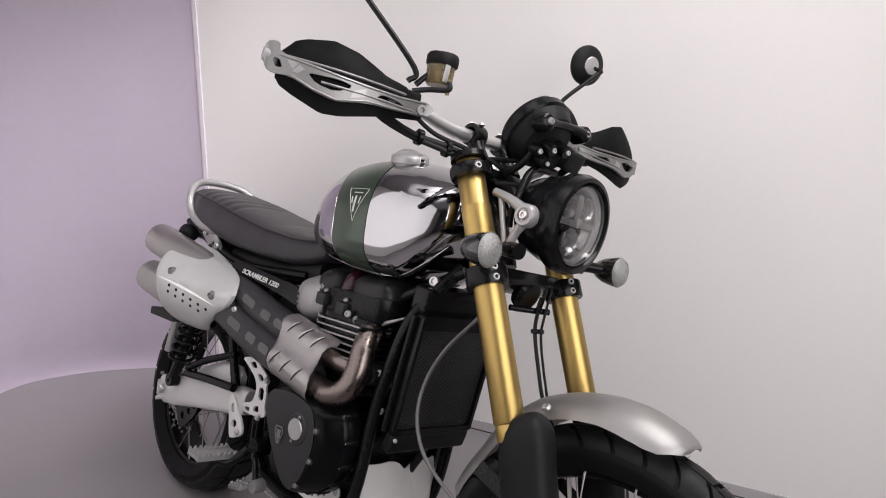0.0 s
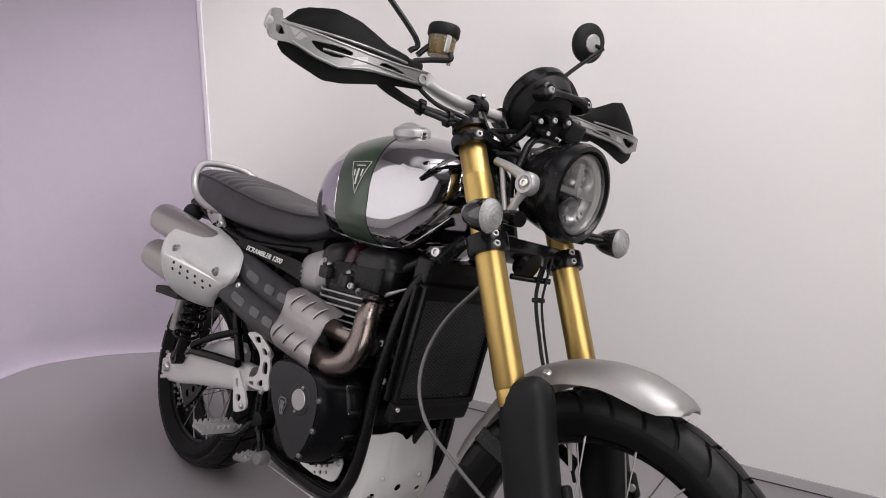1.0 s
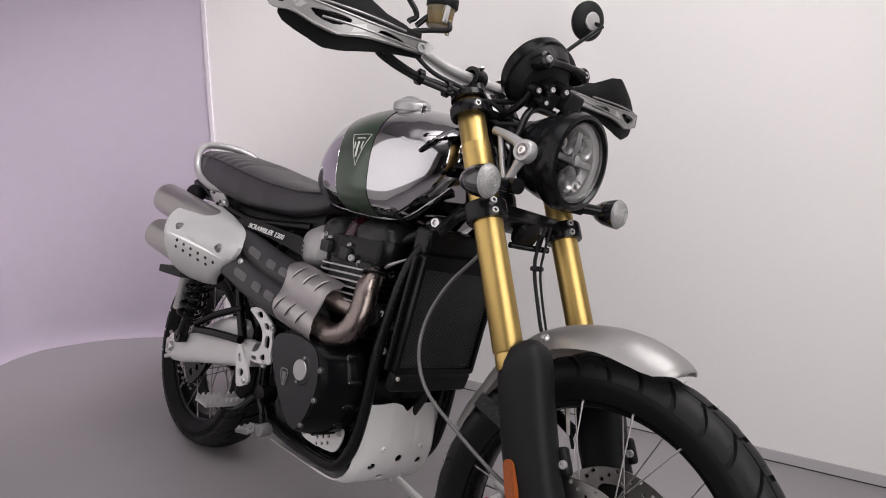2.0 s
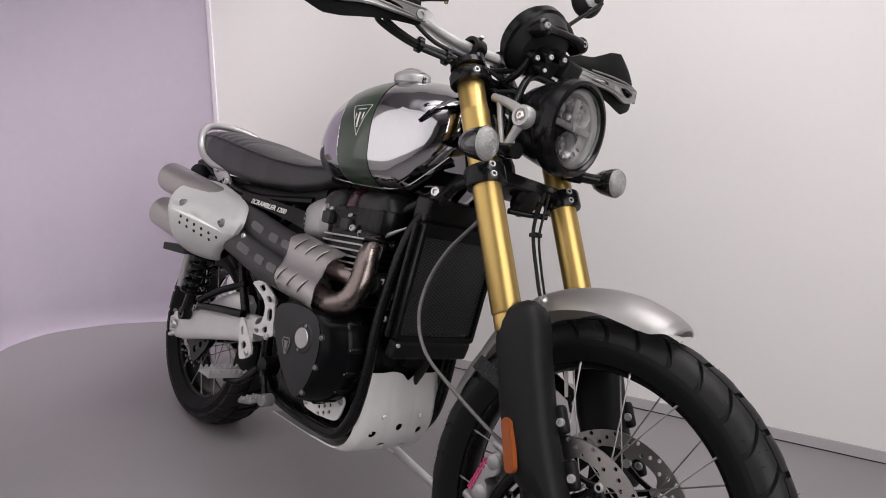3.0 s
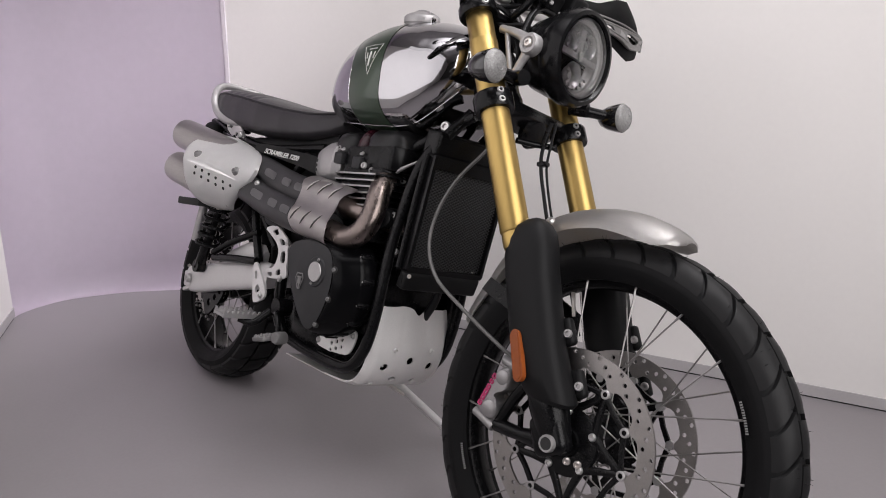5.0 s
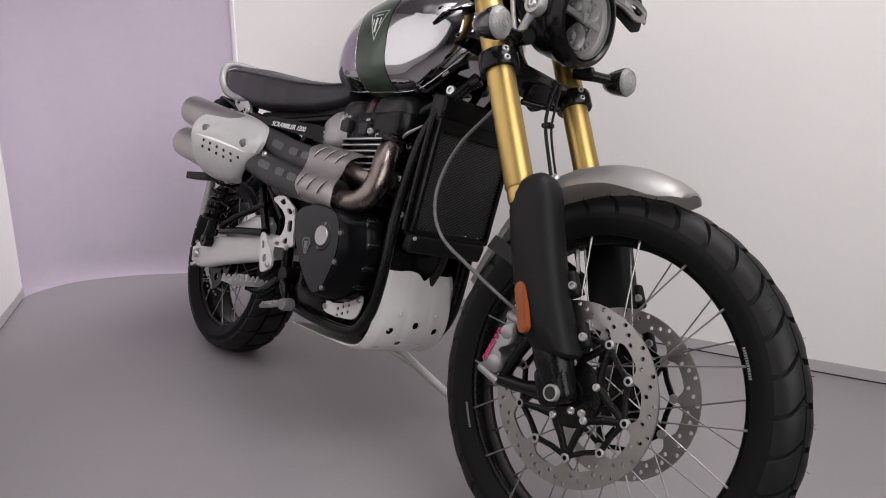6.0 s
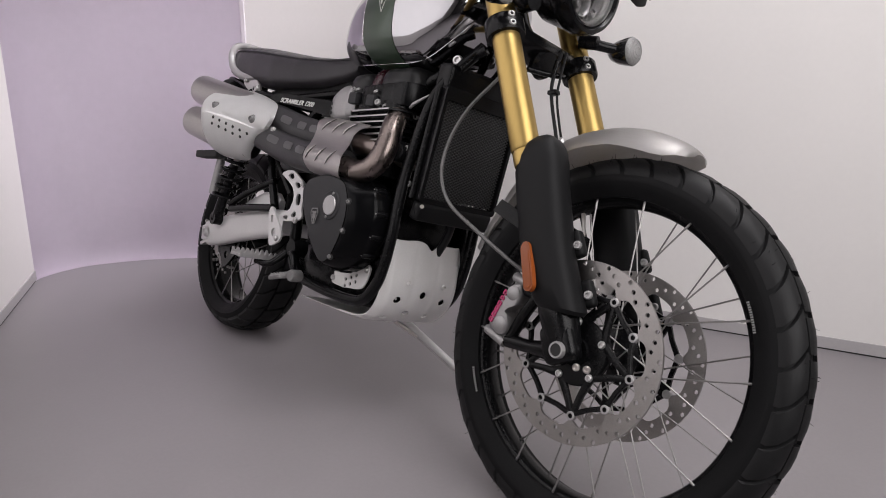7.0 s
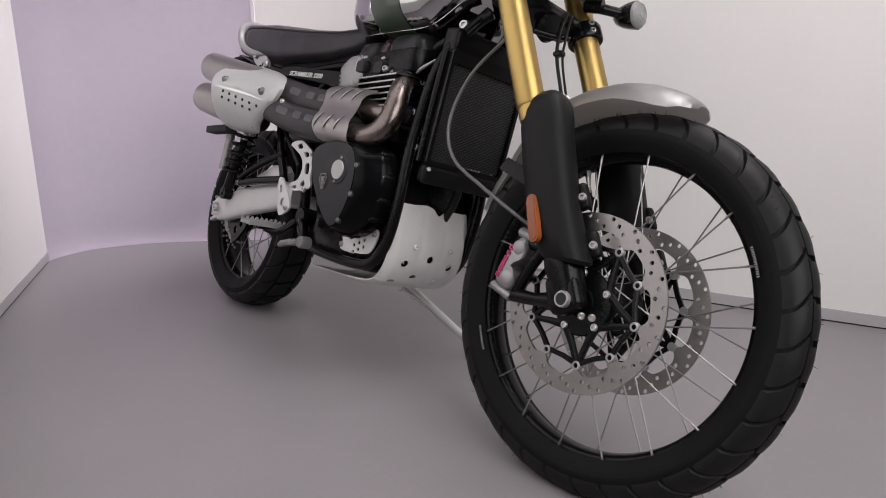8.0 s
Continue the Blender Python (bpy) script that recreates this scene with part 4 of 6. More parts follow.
for a in (95, 66, 38, 15, -8, -30, -52, -72, -90, -110):
    q = cover_at(radians(a), 0.0) + Vector((-0.005 * math.cos(radians(a)), 0.002, -0.005 * math.sin(radians(a))))
    part("case_boss", lathe([(0.0, 0.002), (0.0070, 0.002), (0.0085, 0.0), (0.0085, -0.03)], q, (0, -1, 0), 14), ENGINE, clutch_skirt)
    bolt("case_screw", q + Vector((0, -0.0012, 0)), (0, -1, 0), 0.0048, clutch_skirt, PEGM)
# triangular badge, drawn as plain shapes
def badge(m, w, h, parent, mat, bar):
    """A rounded triangle outline with plain upright bars inside; the point is down."""
    tri = outline([(-w, h * 0.5), (w, h * 0.5), (0, -h * 0.5)], 1)
    small = [(p.x * 0.86, p.y * 0.87 + h * 0.012) for p in tri]
    part("badge_frame", plate([(p.x, p.y) for p in tri], [small], 0.0014, m), mat, parent, "raised triangular badge outline")
    for sx, sy, hw, hh in ((0, 0.30, 0.42, 0.035), (0, 0.02, 0.09, 0.26), (-0.22, 0.12, 0.08, 0.14), (0.22, 0.12, 0.08, 0.14)):
        part("badge_bar", plate([(w * (sx - hw), h * (sy - hh)), (w * (sx + hw), h * (sy - hh)), (w * (sx + hw), h * (sy + hh)), (w * (sx - hw), h * (sy + hh))], [], 0.0014, m), bar, parent)


badge(basis((0.774, -0.2290, 0.461), (0.0, -1, 0.0), (0.98, 0, 0.12)), 0.0215, 0.050, clutch_skirt, PEGM, PEGM)

# cylinders with their cooling fins
TILT_E = radians(7)
def eng(x, y, z):
    """A place on the upper engine, which leans a little ahead."""
    return Vector((0.80 + (x - 0.80) * math.cos(TILT_E) + (z - 0.60) * math.sin(TILT_E) * 0.4, y, z + (x - 0.80) * math.sin(TILT_E) * 0.55))


def slab(x0, x1, hy, z0, z1, cut, bevel, mat, name, parent, label=""):
    bm = bmesh.new()
    pts = [(x0, -hy + cut), (x0 + cut * 1.6, -hy), (x1 - cut * 0.6, -hy), (x1, -hy + cut), (x1, hy - cut), (x1 - cut * 0.6, hy), (x0 + cut * 1.6, hy), (x0, hy - cut)]
    rings = [ring(bm, [eng(x, y, z) for x, y in pts]) for z in (z0, z1)]
    skin(bm, rings)
    if bevel:
        bmesh.ops.bevel(bm, geom=list(bm.edges), offset=bevel, segments=2, profile=0.5, affect="EDGES")
    return part(name, bm, mat, parent, label)


barrel = slab(0.71, 0.905, 0.145, 0.585, 0.76, 0.02, 0.004, ENGINE, "cylinder_block", bike, "black cylinder block with polished fin edges")
for k in range(6):
    z = 0.667 + 0.0148 * k
    slab(0.692, 0.918, 0.162, z, z + 0.0042, 0.030, 0.0, ENGINE, "cooling_fin", barrel)
    part("fin_edge", tube([eng(0.694, -0.133, z + 0.0021), eng(0.739, -0.163, z + 0.0021), eng(0.895, -0.163, z + 0.0021)], 0.0023, 6, 1), ALU, barrel, "polished fin edge")
headp = slab(0.685, 0.925, 0.140, 0.755, 0.815, 0.03, 0.008, ENGINE, "cylinder_head", bike, "black cylinder head")
for x0, x1, zt in ((0.662, 0.760, 0.852), (0.796, 0.932, 0.866)):
    part("cam_cover", beam([((x0, 0, zt - 0.055), 0.110, 0.022), ((x0 + 0.012, 0, zt - 0.048), 0.130, 0.040), ((x0 + 0.030, 0, zt - 0.046), 0.138, 0.046), ((x1 - 0.030, 0, zt - 0.044), 0.138, 0.046), ((x1 - 0.012, 0, zt - 0.046), 0.128, 0.040), ((x1, 0, zt - 0.050), 0.105, 0.022)], 28, 0.55), CAMM, bike, "rounded dark cam cover")
part("cam_bridge", box((0.10, 0.24, 0.05), pose(0.765, 0, 0.80), 0.008), ENGINE, bike)
part("plug_cover", tube([(0.778, -0.112, 0.772), (0.778, -0.113, 0.80), (0.778, -0.104, 0.832), (0.778, -0.085, 0.850)], [0.021, 0.024, 0.023, 0.016], 20), RED, bike, "dark red plug cover")
part("coil_lead", tube([(0.764, -0.105, 0.852), (0.75, -0.09, 0.868), (0.70, -0.07, 0.862)], 0.005, 8), RUBBERHOSE, bike)
for x, z in ((0.72, 0.775), (0.80, 0.770)):
    part("head_lug", box((0.034, 0.02, 0.030), pose(x, -0.143, z), 0.006), COVER, headp)
    bolt("head_bolt", (x + 0.012, -0.146, z + 0.022), (0, -0.6, 0.8), 0.006, headp, CASTM)
bolt("head_bolt", (0.835, -0.150, 0.765), (0.3, -1, 0.1), 0.0085, headp, CASTM)
bolt("head_bolt", (0.700, -0.135, 0.80), (0.0, -1, 0.3), 0.0075, headp, CASTM)
# throttle body cover behind the cylinders
thr = part("throttle_cover", beam([((0.580, 0, 0.757), 0.108, 0.030), ((0.60, 0, 0.756), 0.134, 0.056), ((0.640, 0, 0.760), 0.146, 0.066), ((0.685, 0, 0.764), 0.145, 0.064), ((0.703, 0, 0.766), 0.128, 0.052)], 28, 0.6), CASTM, bike, "cast silver throttle body cover")
# Small dark discs on the casting, painted shade in place of cut holes.
for k in range(3):
    for j in range(2):
        part("cover_hole_shade", lathe([(0.0, 0.0015), (0.0042, 0.0015), (0.0042, -0.004)], (0.596 + 0.012 * j, -0.1300 - 0.006 * j, 0.737 + 0.012 * k), (-0.25, -1, 0), 10), DEEPBLACK, thr)

# ---- radiator ----
RT, RBm = Vector((1.040, 0, 0.815)), Vector((1.015, 0, 0.548))
rup = (RT - RBm).normalized()
rm = basis((RT + RBm) / 2, (rup.z, 0, -rup.x), (0, 1, 0))
rl = (RT - RBm).length
rad = part("radiator", box((0.230, rl - 0.03, 0.028), rm @ pose(0, 0, -0.020), 0.004), DEEPBLACK, bike, "black radiator behind a wire grille")
part("radiator_frame", plate(rrect(-0.122, -rl / 2, 0.122, rl / 2, 0.008), [rrect(-0.113, -rl / 2 + 0.012, 0.113, rl / 2 - 0.030, 0.006)], 0.022, rm), BLACK, rad, "black radiator frame")
grille = bmesh.new()
pitch_w, hw, hh = 0.0130, 0.111, rl / 2 - 0.012
wire = 0.0013
for d in (-1, 1):
    lo = -int((hw + hh * 1.7) / pitch_w) - 1
    for k in range(lo, -lo + 1):
        c = k * pitch_w
        pts = []
        for v in (-hh, hh - 0.018):
            u = c + d * v * 1.7
            pts.append((u, v))
        (u0, v0), (u1, v1) = pts
        t0, t1 = 0.0, 1.0
        du = u1 - u0
        for bound, sgn in ((-hw, 1), (hw, -1)):
            ta = (bound - u0) / du
            if sgn * du > 0:
                t0 = max(t0, ta)
            else:
                t1 = min(t1, ta)
        if t1 - t0 < 0.02:
            continue
        a = rm @ Vector((u0 + du * t0, v0 + (v1 - v0) * t0, 0.002 + 0.001 * d))
        b = rm @ Vector((u0 + du * t1, v0 + (v1 - v0) * t1, 0.002 + 0.001 * d))
        add_tube(grille, [a, b], wire, 4, caps=False)
g = part("radiator_grille", grille, WIRE, rad, "fine black diamond grille")
g["kind"] = "stuff"
for y in (-0.118, 0.118):
    part("radiator_tank", tube([rm @ Vector((y * 1.08, -rl / 2 + 0.005, -0.012)), rm @ Vector((y * 1.08, 0, -0.014)), rm @ Vector((y * 1.08, rl / 2 - 0.005, -0.012))], 0.007, 14), BLACK, rad, "black side tank")
part("radiator_top", box((0.225, 0.058, 0.050), rm @ pose(0.004, rl / 2 + 0.024, -0.034), 0.010, 3), BLACK, rad)
part("radiator_shroud", beam([(rm @ Vector((-0.115, -rl / 2 - 0.016, 0)), 0.004, 0.014), (rm @ Vector((-0.10, -rl / 2 - 0.018, 0.004)), 0.012, 0.018)], 12), BLACK, rad)
part("radiator_shroud", box((0.235, 0.045, 0.03), rm @ pose(0, -rl / 2 - 0.020, -0.004, 8, 0, 0), 0.010, 3), PLASTIC, rad, "black lower radiator shroud")
bolt("radiator_screw", rm @ Vector((-0.112, -rl / 2 - 0.008, 0.014)), (1, -0.3, 0), 0.005, rad, STEEL)
# pump and hoses seen under the radiator
part("oil_filter", lathe([(0.0, 0.0), (0.034, 0.0), (0.036, 0.008), (0.036, 0.06), (0, 0.06)], (0.930, 0.0, 0.43), (-1, 0, 0), 28), ENGINE, bike, "black oil filter")
for y in (0.03,):
    part("water_hose", tube([(0.985, y, 0.53), (0.975, y * 1.05, 0.48), (0.95, y, 0.43)], 0.0065 if abs(y) > 0.03 else 0.010, 10), RUBBERHOSE, bike, "short black hose")

# ---- skid plate ----
SK = [(0.950, 0.452), (0.957, 0.40), (0.960, 0.34), (0.950, 0.295), (0.925, 0.262), (0.885, 0.243), (0.82, 0.236), (0.70, 0.233), (0.60, 0.232)]
sk = smooth_path([(x, 0, z) for x, z in SK], 24)
run = [0.0]
for a, b in zip(sk, sk[1:]):
    run.append(run[-1] + (b - a).length)
SKID_WIDE = 0.122
# holes: metres across and down the plate, half width, half height
SKID_HOLES = [(-0.072, 0.146, 0.0105, 0.0095), (-0.003, 0.127, 0.0100, 0.0095), (0.070, 0.142, 0.0105, 0.0095), (-0.030, 0.182, 0.0095, 0.0080), (-0.080, 0.208, 0.0105, 0.0080), (0.042, 0.190, 0.0095, 0.0080)]


def skid_at(u, v, back=0.0):
    """A place on the skid plate: u metres down along it from its top edge, v from -1 to 1 across."""
    s = u / run[-1]
    p = Vector((float(np.interp(u, run, [q.x for q in sk])), 0, float(np.interp(u, run, [q.z for q in sk]))))
    y = v * float(np.interp(u, [0.0, 0.05, 0.17, 0.25, 0.40], [0.116, 0.122, 0.120, 0.112, 0.108]))
    fold = max(0, abs(v) - 0.80) ** 1.4 / 0.20 ** 1.4
    p += Vector((0, y, 0)) - Vector((1, 0, -0.45)).normalized() * (0.012 * fold + back)
    # two shallow pressed channels and the raised middle
    swell = 0.0018 * math.exp(-((abs(v) - 0.30) / 0.07) ** 2) - 0.003 * math.exp(-(v / 0.20) ** 2) * math.exp(-((u - 0.13) / 0.05) ** 2)
    p.x += (0.006 * math.cos(v * 2.2) - swell) * (1 if s < 0.4 else 0.3)
    if u < 0.06:
        dip = 0.016 * math.exp(-((v - 0.06) / 0.13) ** 2) + 0.010 * max(0, abs(v) - 0.90) / 0.10 - 0.004 * math.exp(-((v + 0.35) / 0.2) ** 2)
        p.z -= dip * (1 - u / 0.06)
    return p


bm = bmesh.new()
nu, nv = 150, 84
flat_uv = {}
for i in range(nu + 1):
    for k in range(nv + 1):
        u, v = 0.34 * i / nu, -1 + 2 * k / nv
        for hy, hu, ry, ru in SKID_HOLES:
            dy, du = (v * SKID_WIDE - hy) / ry, (u - hu) / ru
            e = math.hypot(dy, du)
            if 0.80 < e < 1.22:
                v, u = (hy + dy / e * ry) / SKID_WIDE, hu + du / e * ru
        flat_uv[i, k] = (u, v)
verts = {key: bm.verts.new(skid_at(*uv)) for key, uv in flat_uv.items()}
for i in range(nu):
    for k in range(nv):
        keys = [(i, k), (i + 1, k), (i + 1, k + 1), (i, k + 1)]
        u, v = [sum(flat_uv[q][n] for q in keys) / 4 for n in (0, 1)]
        if any(math.hypot((v * SKID_WIDE - hy) / ry, (u - hu) / ru) < 0.97 for hy, hu, ry, ru in SKID_HOLES):
            continue
        bm.faces.new([verts[q] for q in keys])
bmesh.ops.delete(bm, geom=[v for v in bm.verts if not v.link_faces], context="VERTS")
bmesh.ops.solidify(bm, geom=bm.faces, thickness=0.004)
skid = part("skid_plate", bm, SKIDM, bike, "satin silver aluminium skid plate with punched holes")
rear_pan = bmesh.new()
skin(rear_pan, [ring(rear_pan, [skid_at(0.335, v, b) for v, b in ((-1, 0), (0, 0), (1, 0), (1, 0.004), (0, 0.004), (-1, 0.004))]), ring(rear_pan, [skid_at(run[-1] - 0.001, v, b) for v, b in ((-1, 0), (0, 0), (1, 0), (1, 0.004), (0, 0.004), (-1, 0.004))])])
part("skid_pan", rear_pan, SKIDM, skid)
for y in (-0.055, 0.058):
    bolt("skid_screw", (0.9665, y, 0.352), (1, 0, 0), 0.0065, skid, SKIDM)
for side in (-1, 1):
    m = basis((0.0, side * 0.119, 0.0), (0, side, 0), (1, 0, 0))
    sgn = -1 if side > 0 else 1
    fg = part("foot_guard", plate([(p.x, p.y * sgn) for p in outline([(0.732, 0.300), (0.735, 0.335), (0.76, 0.342), (0.785, 0.333), (0.83, 0.362), (0.885, 0.378), (0.897, 0.366), (0.885, 0.325), (0.862, 0.308)], 2)], [circle(0.80 + 0.021 * k, (0.324 + 0.009 * k - 0.017 * j) * sgn, 0.0052, 10) for k in range(3) for j in range(2)], 0.004, m), SKIDM, bike, "small drilled silver guard plate")
    bolt("guard_screw", (0.745, side * 0.121, 0.318), (0, side, 0), 0.0075, fg)
    bolt("guard_screw", (0.882, side * 0.121, 0.362), (0, side, 0), 0.0075, fg)

# ---- exhaust ----
def shield_y(x, z):
    return -0.270 + 0.278 * (x - 0.163) + (12 if z > 0.685 else 5) * (z - 0.685) ** 2


for z, y, x_end in ((0.776, -0.208, -0.080), (0.670, -0.236, -0.030)):
    p0 = Vector((x_end, y, z))
    p1 = Vector((0.27, y + 0.062, z - 0.058))
    way = (p1 - p0).normalized()
    ln = (p1 - p0).length
    sil = part("silencer", lathe([(0.034, 0.05), (0.034, 0.002), (0.040, -0.002), (0.0465, 0.002), (0.048, 0.012), (0.048, ln - 0.10), (0.034, ln)], p0, way, 40, caps=False), CANM, bike, "brushed steel silencer can")
    # A near-black disc set into the can stands for its unlit inside.
    part("silencer_mouth_shade", lathe([(0.0, 0.05), (0.034, 0.05)], p0, way, 32), DEEPBLACK, sil, "dark disc for the shade inside the silencer mouth")
# the pierced outer shield, wrapped round both cans
border = [(0.100, 0.718), (0.066, 0.752), (0.047, 0.776), (0.067, 0.795), (0.166, 0.787), (0.300, 0.763), (0.372, 0.741), (0.409, 0.700), (0.382, 0.660), (0.322, 0.620), (0.290, 0.598), (0.268, 0.575), (0.215, 0.570), (0.152, 0.574), (0.124, 0.598), (0.124, 0.640), (0.120, 0.685)]
bl = outline([(x, z, 0) for x, z in border], 3)
cx, cz = 0.235, 0.685
bm = bmesh.new()
rows = []
for k in range(11):
    s = k / 10
    if k == 0:
        centre_v = bm.verts.new((cx, shield_y(cx, cz), cz))
        continue
    rows.append(ring(bm, [Vector((cx + (p.x - cx) * s, shield_y(cx + (p.x - cx) * s, cz + (p.y - cz) * s) - (0.006 if s < 0.99 else 0.0), cz + (p.y - cz) * s)) for p in bl]))
for i in range(len(bl)):
    bm.faces.new((centre_v, rows[0][i], rows[0][(i + 1) % len(bl)]))
skin(bm, rows, caps=False)
rim = ring(bm, [v.co + Vector((0, 0.012, 0)) for v in rows[-1]])
skin(bm, [rows[-1], rim], caps=False)
bmesh.ops.solidify(bm, geom=bm.faces, thickness=0.002)
shield = part("silencer_shield", bm, SHIELDM, bike, "pierced satin aluminium silencer shield", angle=50)


def on_shield(x, z, lift=0.0):
    return Vector((x, shield_y(x, z) - 0.006 - lift, z))


def shield_normal(x, z):
    a = (on_shield(x + 0.004, z) - on_shield(x - 0.004, z)).cross(on_shield(x, z + 0.004) - on_shield(x, z - 0.004))
    return a.normalized() if a.y < 0 else -a.normalized()


for k in range(6):
    for j in range(2):
        if k == 5 and j == 1:
            continue
        x, z = 0.182 + 0.0285 * k - 0.004 * j, 0.680 - 0.0065 * k - 0.0185 * j
        # The hole's darkness is a disc on the sheet; nothing is cut.
        part("shield_hole_shade", lathe([(0.0, 0.0008), (0.0046, 0.0008), (0.0052, -0.002)], on_shield(x, z), shield_normal(x, z), 12), DEEPBLACK, shield, "dark disc for the shade in a punched hole")
for x, z in ((0.163, 0.719), (0.343, 0.691)):
    part("shield_washer", lathe([(0.0, 0.003), (0.0100, 0.003), (0.013, -0.001)], on_shield(x, z), shield_normal(x, z), 20), PEGM, shield)
    bolt("shield_bolt", on_shield(x, z, 0.0025), shield_normal(x, z), 0.0085, shield, PEGM)
part("shield_crease", tube([on_shield(x, z, -0.0022) for x, z in ((0.138, 0.694), (0.20, 0.687), (0.28, 0.677), (0.362, 0.664))], [0.002, 0.0052, 0.0052, 0.002], 16), SHIELDM, shield, "pressed crease line")

# pipes to the silencers and their dark covers
UP = [(0.29, -0.138, 0.721), (0.36, -0.135, 0.707), (0.45, -0.137, 0.688), (0.55, -0.142, 0.675), (0.65, -0.146, 0.667), (0.73, -0.150, 0.664), (0.80, -0.152, 0.666)]
LOW = [(0.29, -0.174, 0.657), (0.36, -0.170, 0.645), (0.45, -0.168, 0.627), (0.55, -0.172, 0.615), (0.65, -0.176, 0.605), (0.73, -0.180, 0.602), (0.80, -0.183, 0.602)]
for path, r0 in ((UP, 0.041), (LOW, 0.041)):
    cov = part("pipe_cover", tube(path, [r0 - 0.004, r0 - 0.002, r0, r0, r0 - 0.002, r0 - 0.004, r0 - 0.006], 28), PIPEDARK, bike, "dark grey pipe cover with pale slots")
    sm = smooth_path(path, 12)
    for frac in (0.335, 0.505, 0.615):
        i = int(frac * (len(sm) - 1))
        c, t = sm[i], (sm[i + 1] - sm[i - 1]).normalized()
        out = (Vector((0, -0.93, 0.36)) - t * t.dot(Vector((0, -0.93, 0.36)))).normalized()
        ln = 0.034 if frac < 0.4 else 0.024
        rad_here = float(np.interp(frac * 6, range(7), [r0 - 0.004, r0 - 0.002, r0, r0, r0 - 0.002, r0 - 0.004, r0 - 0.006]))
        bm = bmesh.new()
        grid = []
        upv = t.cross(out)
        for u in (-1, -0.92, -0.75, -0.4, 0, 0.4, 0.75, 0.92, 1):
            row = []
            tall = 0.25 * math.sqrt(max(0.25, 1 - max(0, abs(u) - 0.7) ** 2 / 0.1))
            for v in range(9):
                a = (-1 + 2 * v / 8) * tall
                row.append(c + t * (u * ln + 0.012 * math.sin(a)) + (out * math.cos(a) + upv * math.sin(a)) * (rad_here + 0.0022))
            grid.append(ring(bm, row))
        skin(bm, grid, caps=False, closed=False)
        bmesh.ops.solidify(bm, geom=bm.faces, thickness=0.003)
        part("cover_slot", bm, SLOTM, cov, "grey slot insert")
part("pipe_filler", beam([((0.30, -0.128, 0.690), 0.030, 0.050), ((0.45, -0.130, 0.658), 0.034, 0.046), ((0.60, -0.136, 0.642), 0.034, 0.044), ((0.78, -0.140, 0.634), 0.030, 0.040)], 16, 0.7), PIPEDARK, bike, "dark moulding between the pipes")
bolt("pipe_screw", (0.411, -0.188, 0.670), (0.1, -1, 0.1), 0.0085, bike)
# brushed front cover with louvres
bm = bmesh.new()
rows = []
n = 20
for i in range(n + 1):
    s = i / n
    line = []
    r = 0.045
    for k in range(26):
        v = k / 25
        # the front edge: a long upper lobe, a hollow between the pipes, a short lower lobe
        end = float(np.interp(v, [0.0, 0.14, 0.26, 0.42, 0.55, 0.72, 0.86, 1.0], [0.850, 0.866, 0.846, 0.832, 0.842, 0.850, 0.838, 0.846]))
        start = float(np.interp(v, [0.0, 0.25, 0.46, 0.54, 0.75, 1.0], [0.656, 0.634, 0.648, 0.662, 0.655, 0.668]))
        x = start + (end - start) * s
        f = (x - 0.640) / 0.200
        upper_c = Vector((x, -0.146 - 0.010 * f, 0.679 - 0.016 * f))
        lower_c = Vector((x, -0.176 - 0.012 * f, 0.614 - 0.015 * f))
        if k == 12:
            line.append((upper_c + lower_c) / 2 + Vector((0, -0.908, 0.419)) * (r - 0.0046))
            continue
        a = radians(12 + 73 * k / 11) if k < 12 else radians(45 + 113 * (k - 13) / 12)
        line.append((upper_c if k < 12 else lower_c) + Vector((0, -r * math.sin(a), r * math.cos(a))))
    rows.append(ring(bm, line))
skin(bm, rows, caps=False, closed=False)
bmesh.ops.solidify(bm, geom=bm.faces, thickness=-0.002)
louvre_cover = part("header_cover", bm, PIPESTEEL, bike, "brushed steel header cover with louvres", angle=60)
for base in (0, 1):
    for k in range(3):
        s = 0.22 + 0.27 * k
        x = 0.640 + 0.200 * s
        cc = Vector((x + 0.006, -0.146 - 0.010 * s, 0.679 - 0.016 * s)) if base == 0 else Vector((x, -0.176 - 0.012 * s, 0.614 - 0.015 * s))
        # a dark crescent patch painted for the slot's shade, under a low pressed lip
        rows = []
        lip = []
        bm = bmesh.new()
        for j in range(9):
            f = j / 8
            a = radians((34 if base == 0 else 52) + 50 * f)
            rad = Vector((0, -math.sin(a), math.cos(a)))
            wide = 0.0046 * math.sqrt(max(0.02, 1 - (2 * f - 1) ** 2))
            q = cc + Vector((0.014 - 0.028 * f, 0, 0)) + rad * 0.0456
            rows.append(ring(bm, [q + Vector((wide * u, 0, 0)) + rad * (0.0006 * (1 - u * u)) for u in (-1, -0.5, 0, 0.5, 1)]))
            lip.append(q + Vector((-wide - 0.0004, 0, 0)) - rad * 0.0006)
        skin(bm, rows, caps=False, closed=False)
        bmesh.ops.solidify(bm, geom=bm.faces, thickness=0.002)
        part("louvre_slot_shade", bm, LOUVREM, louvre_cover, "dark patch for the shade inside a louvre slot")
        part("louvre_lip", tube(lip, [0.0006, 0.0012, 0.0016, 0.0018, 0.0018, 0.0018, 0.0016, 0.0012, 0.0006], 8, 1), PIPESTEEL, louvre_cover)
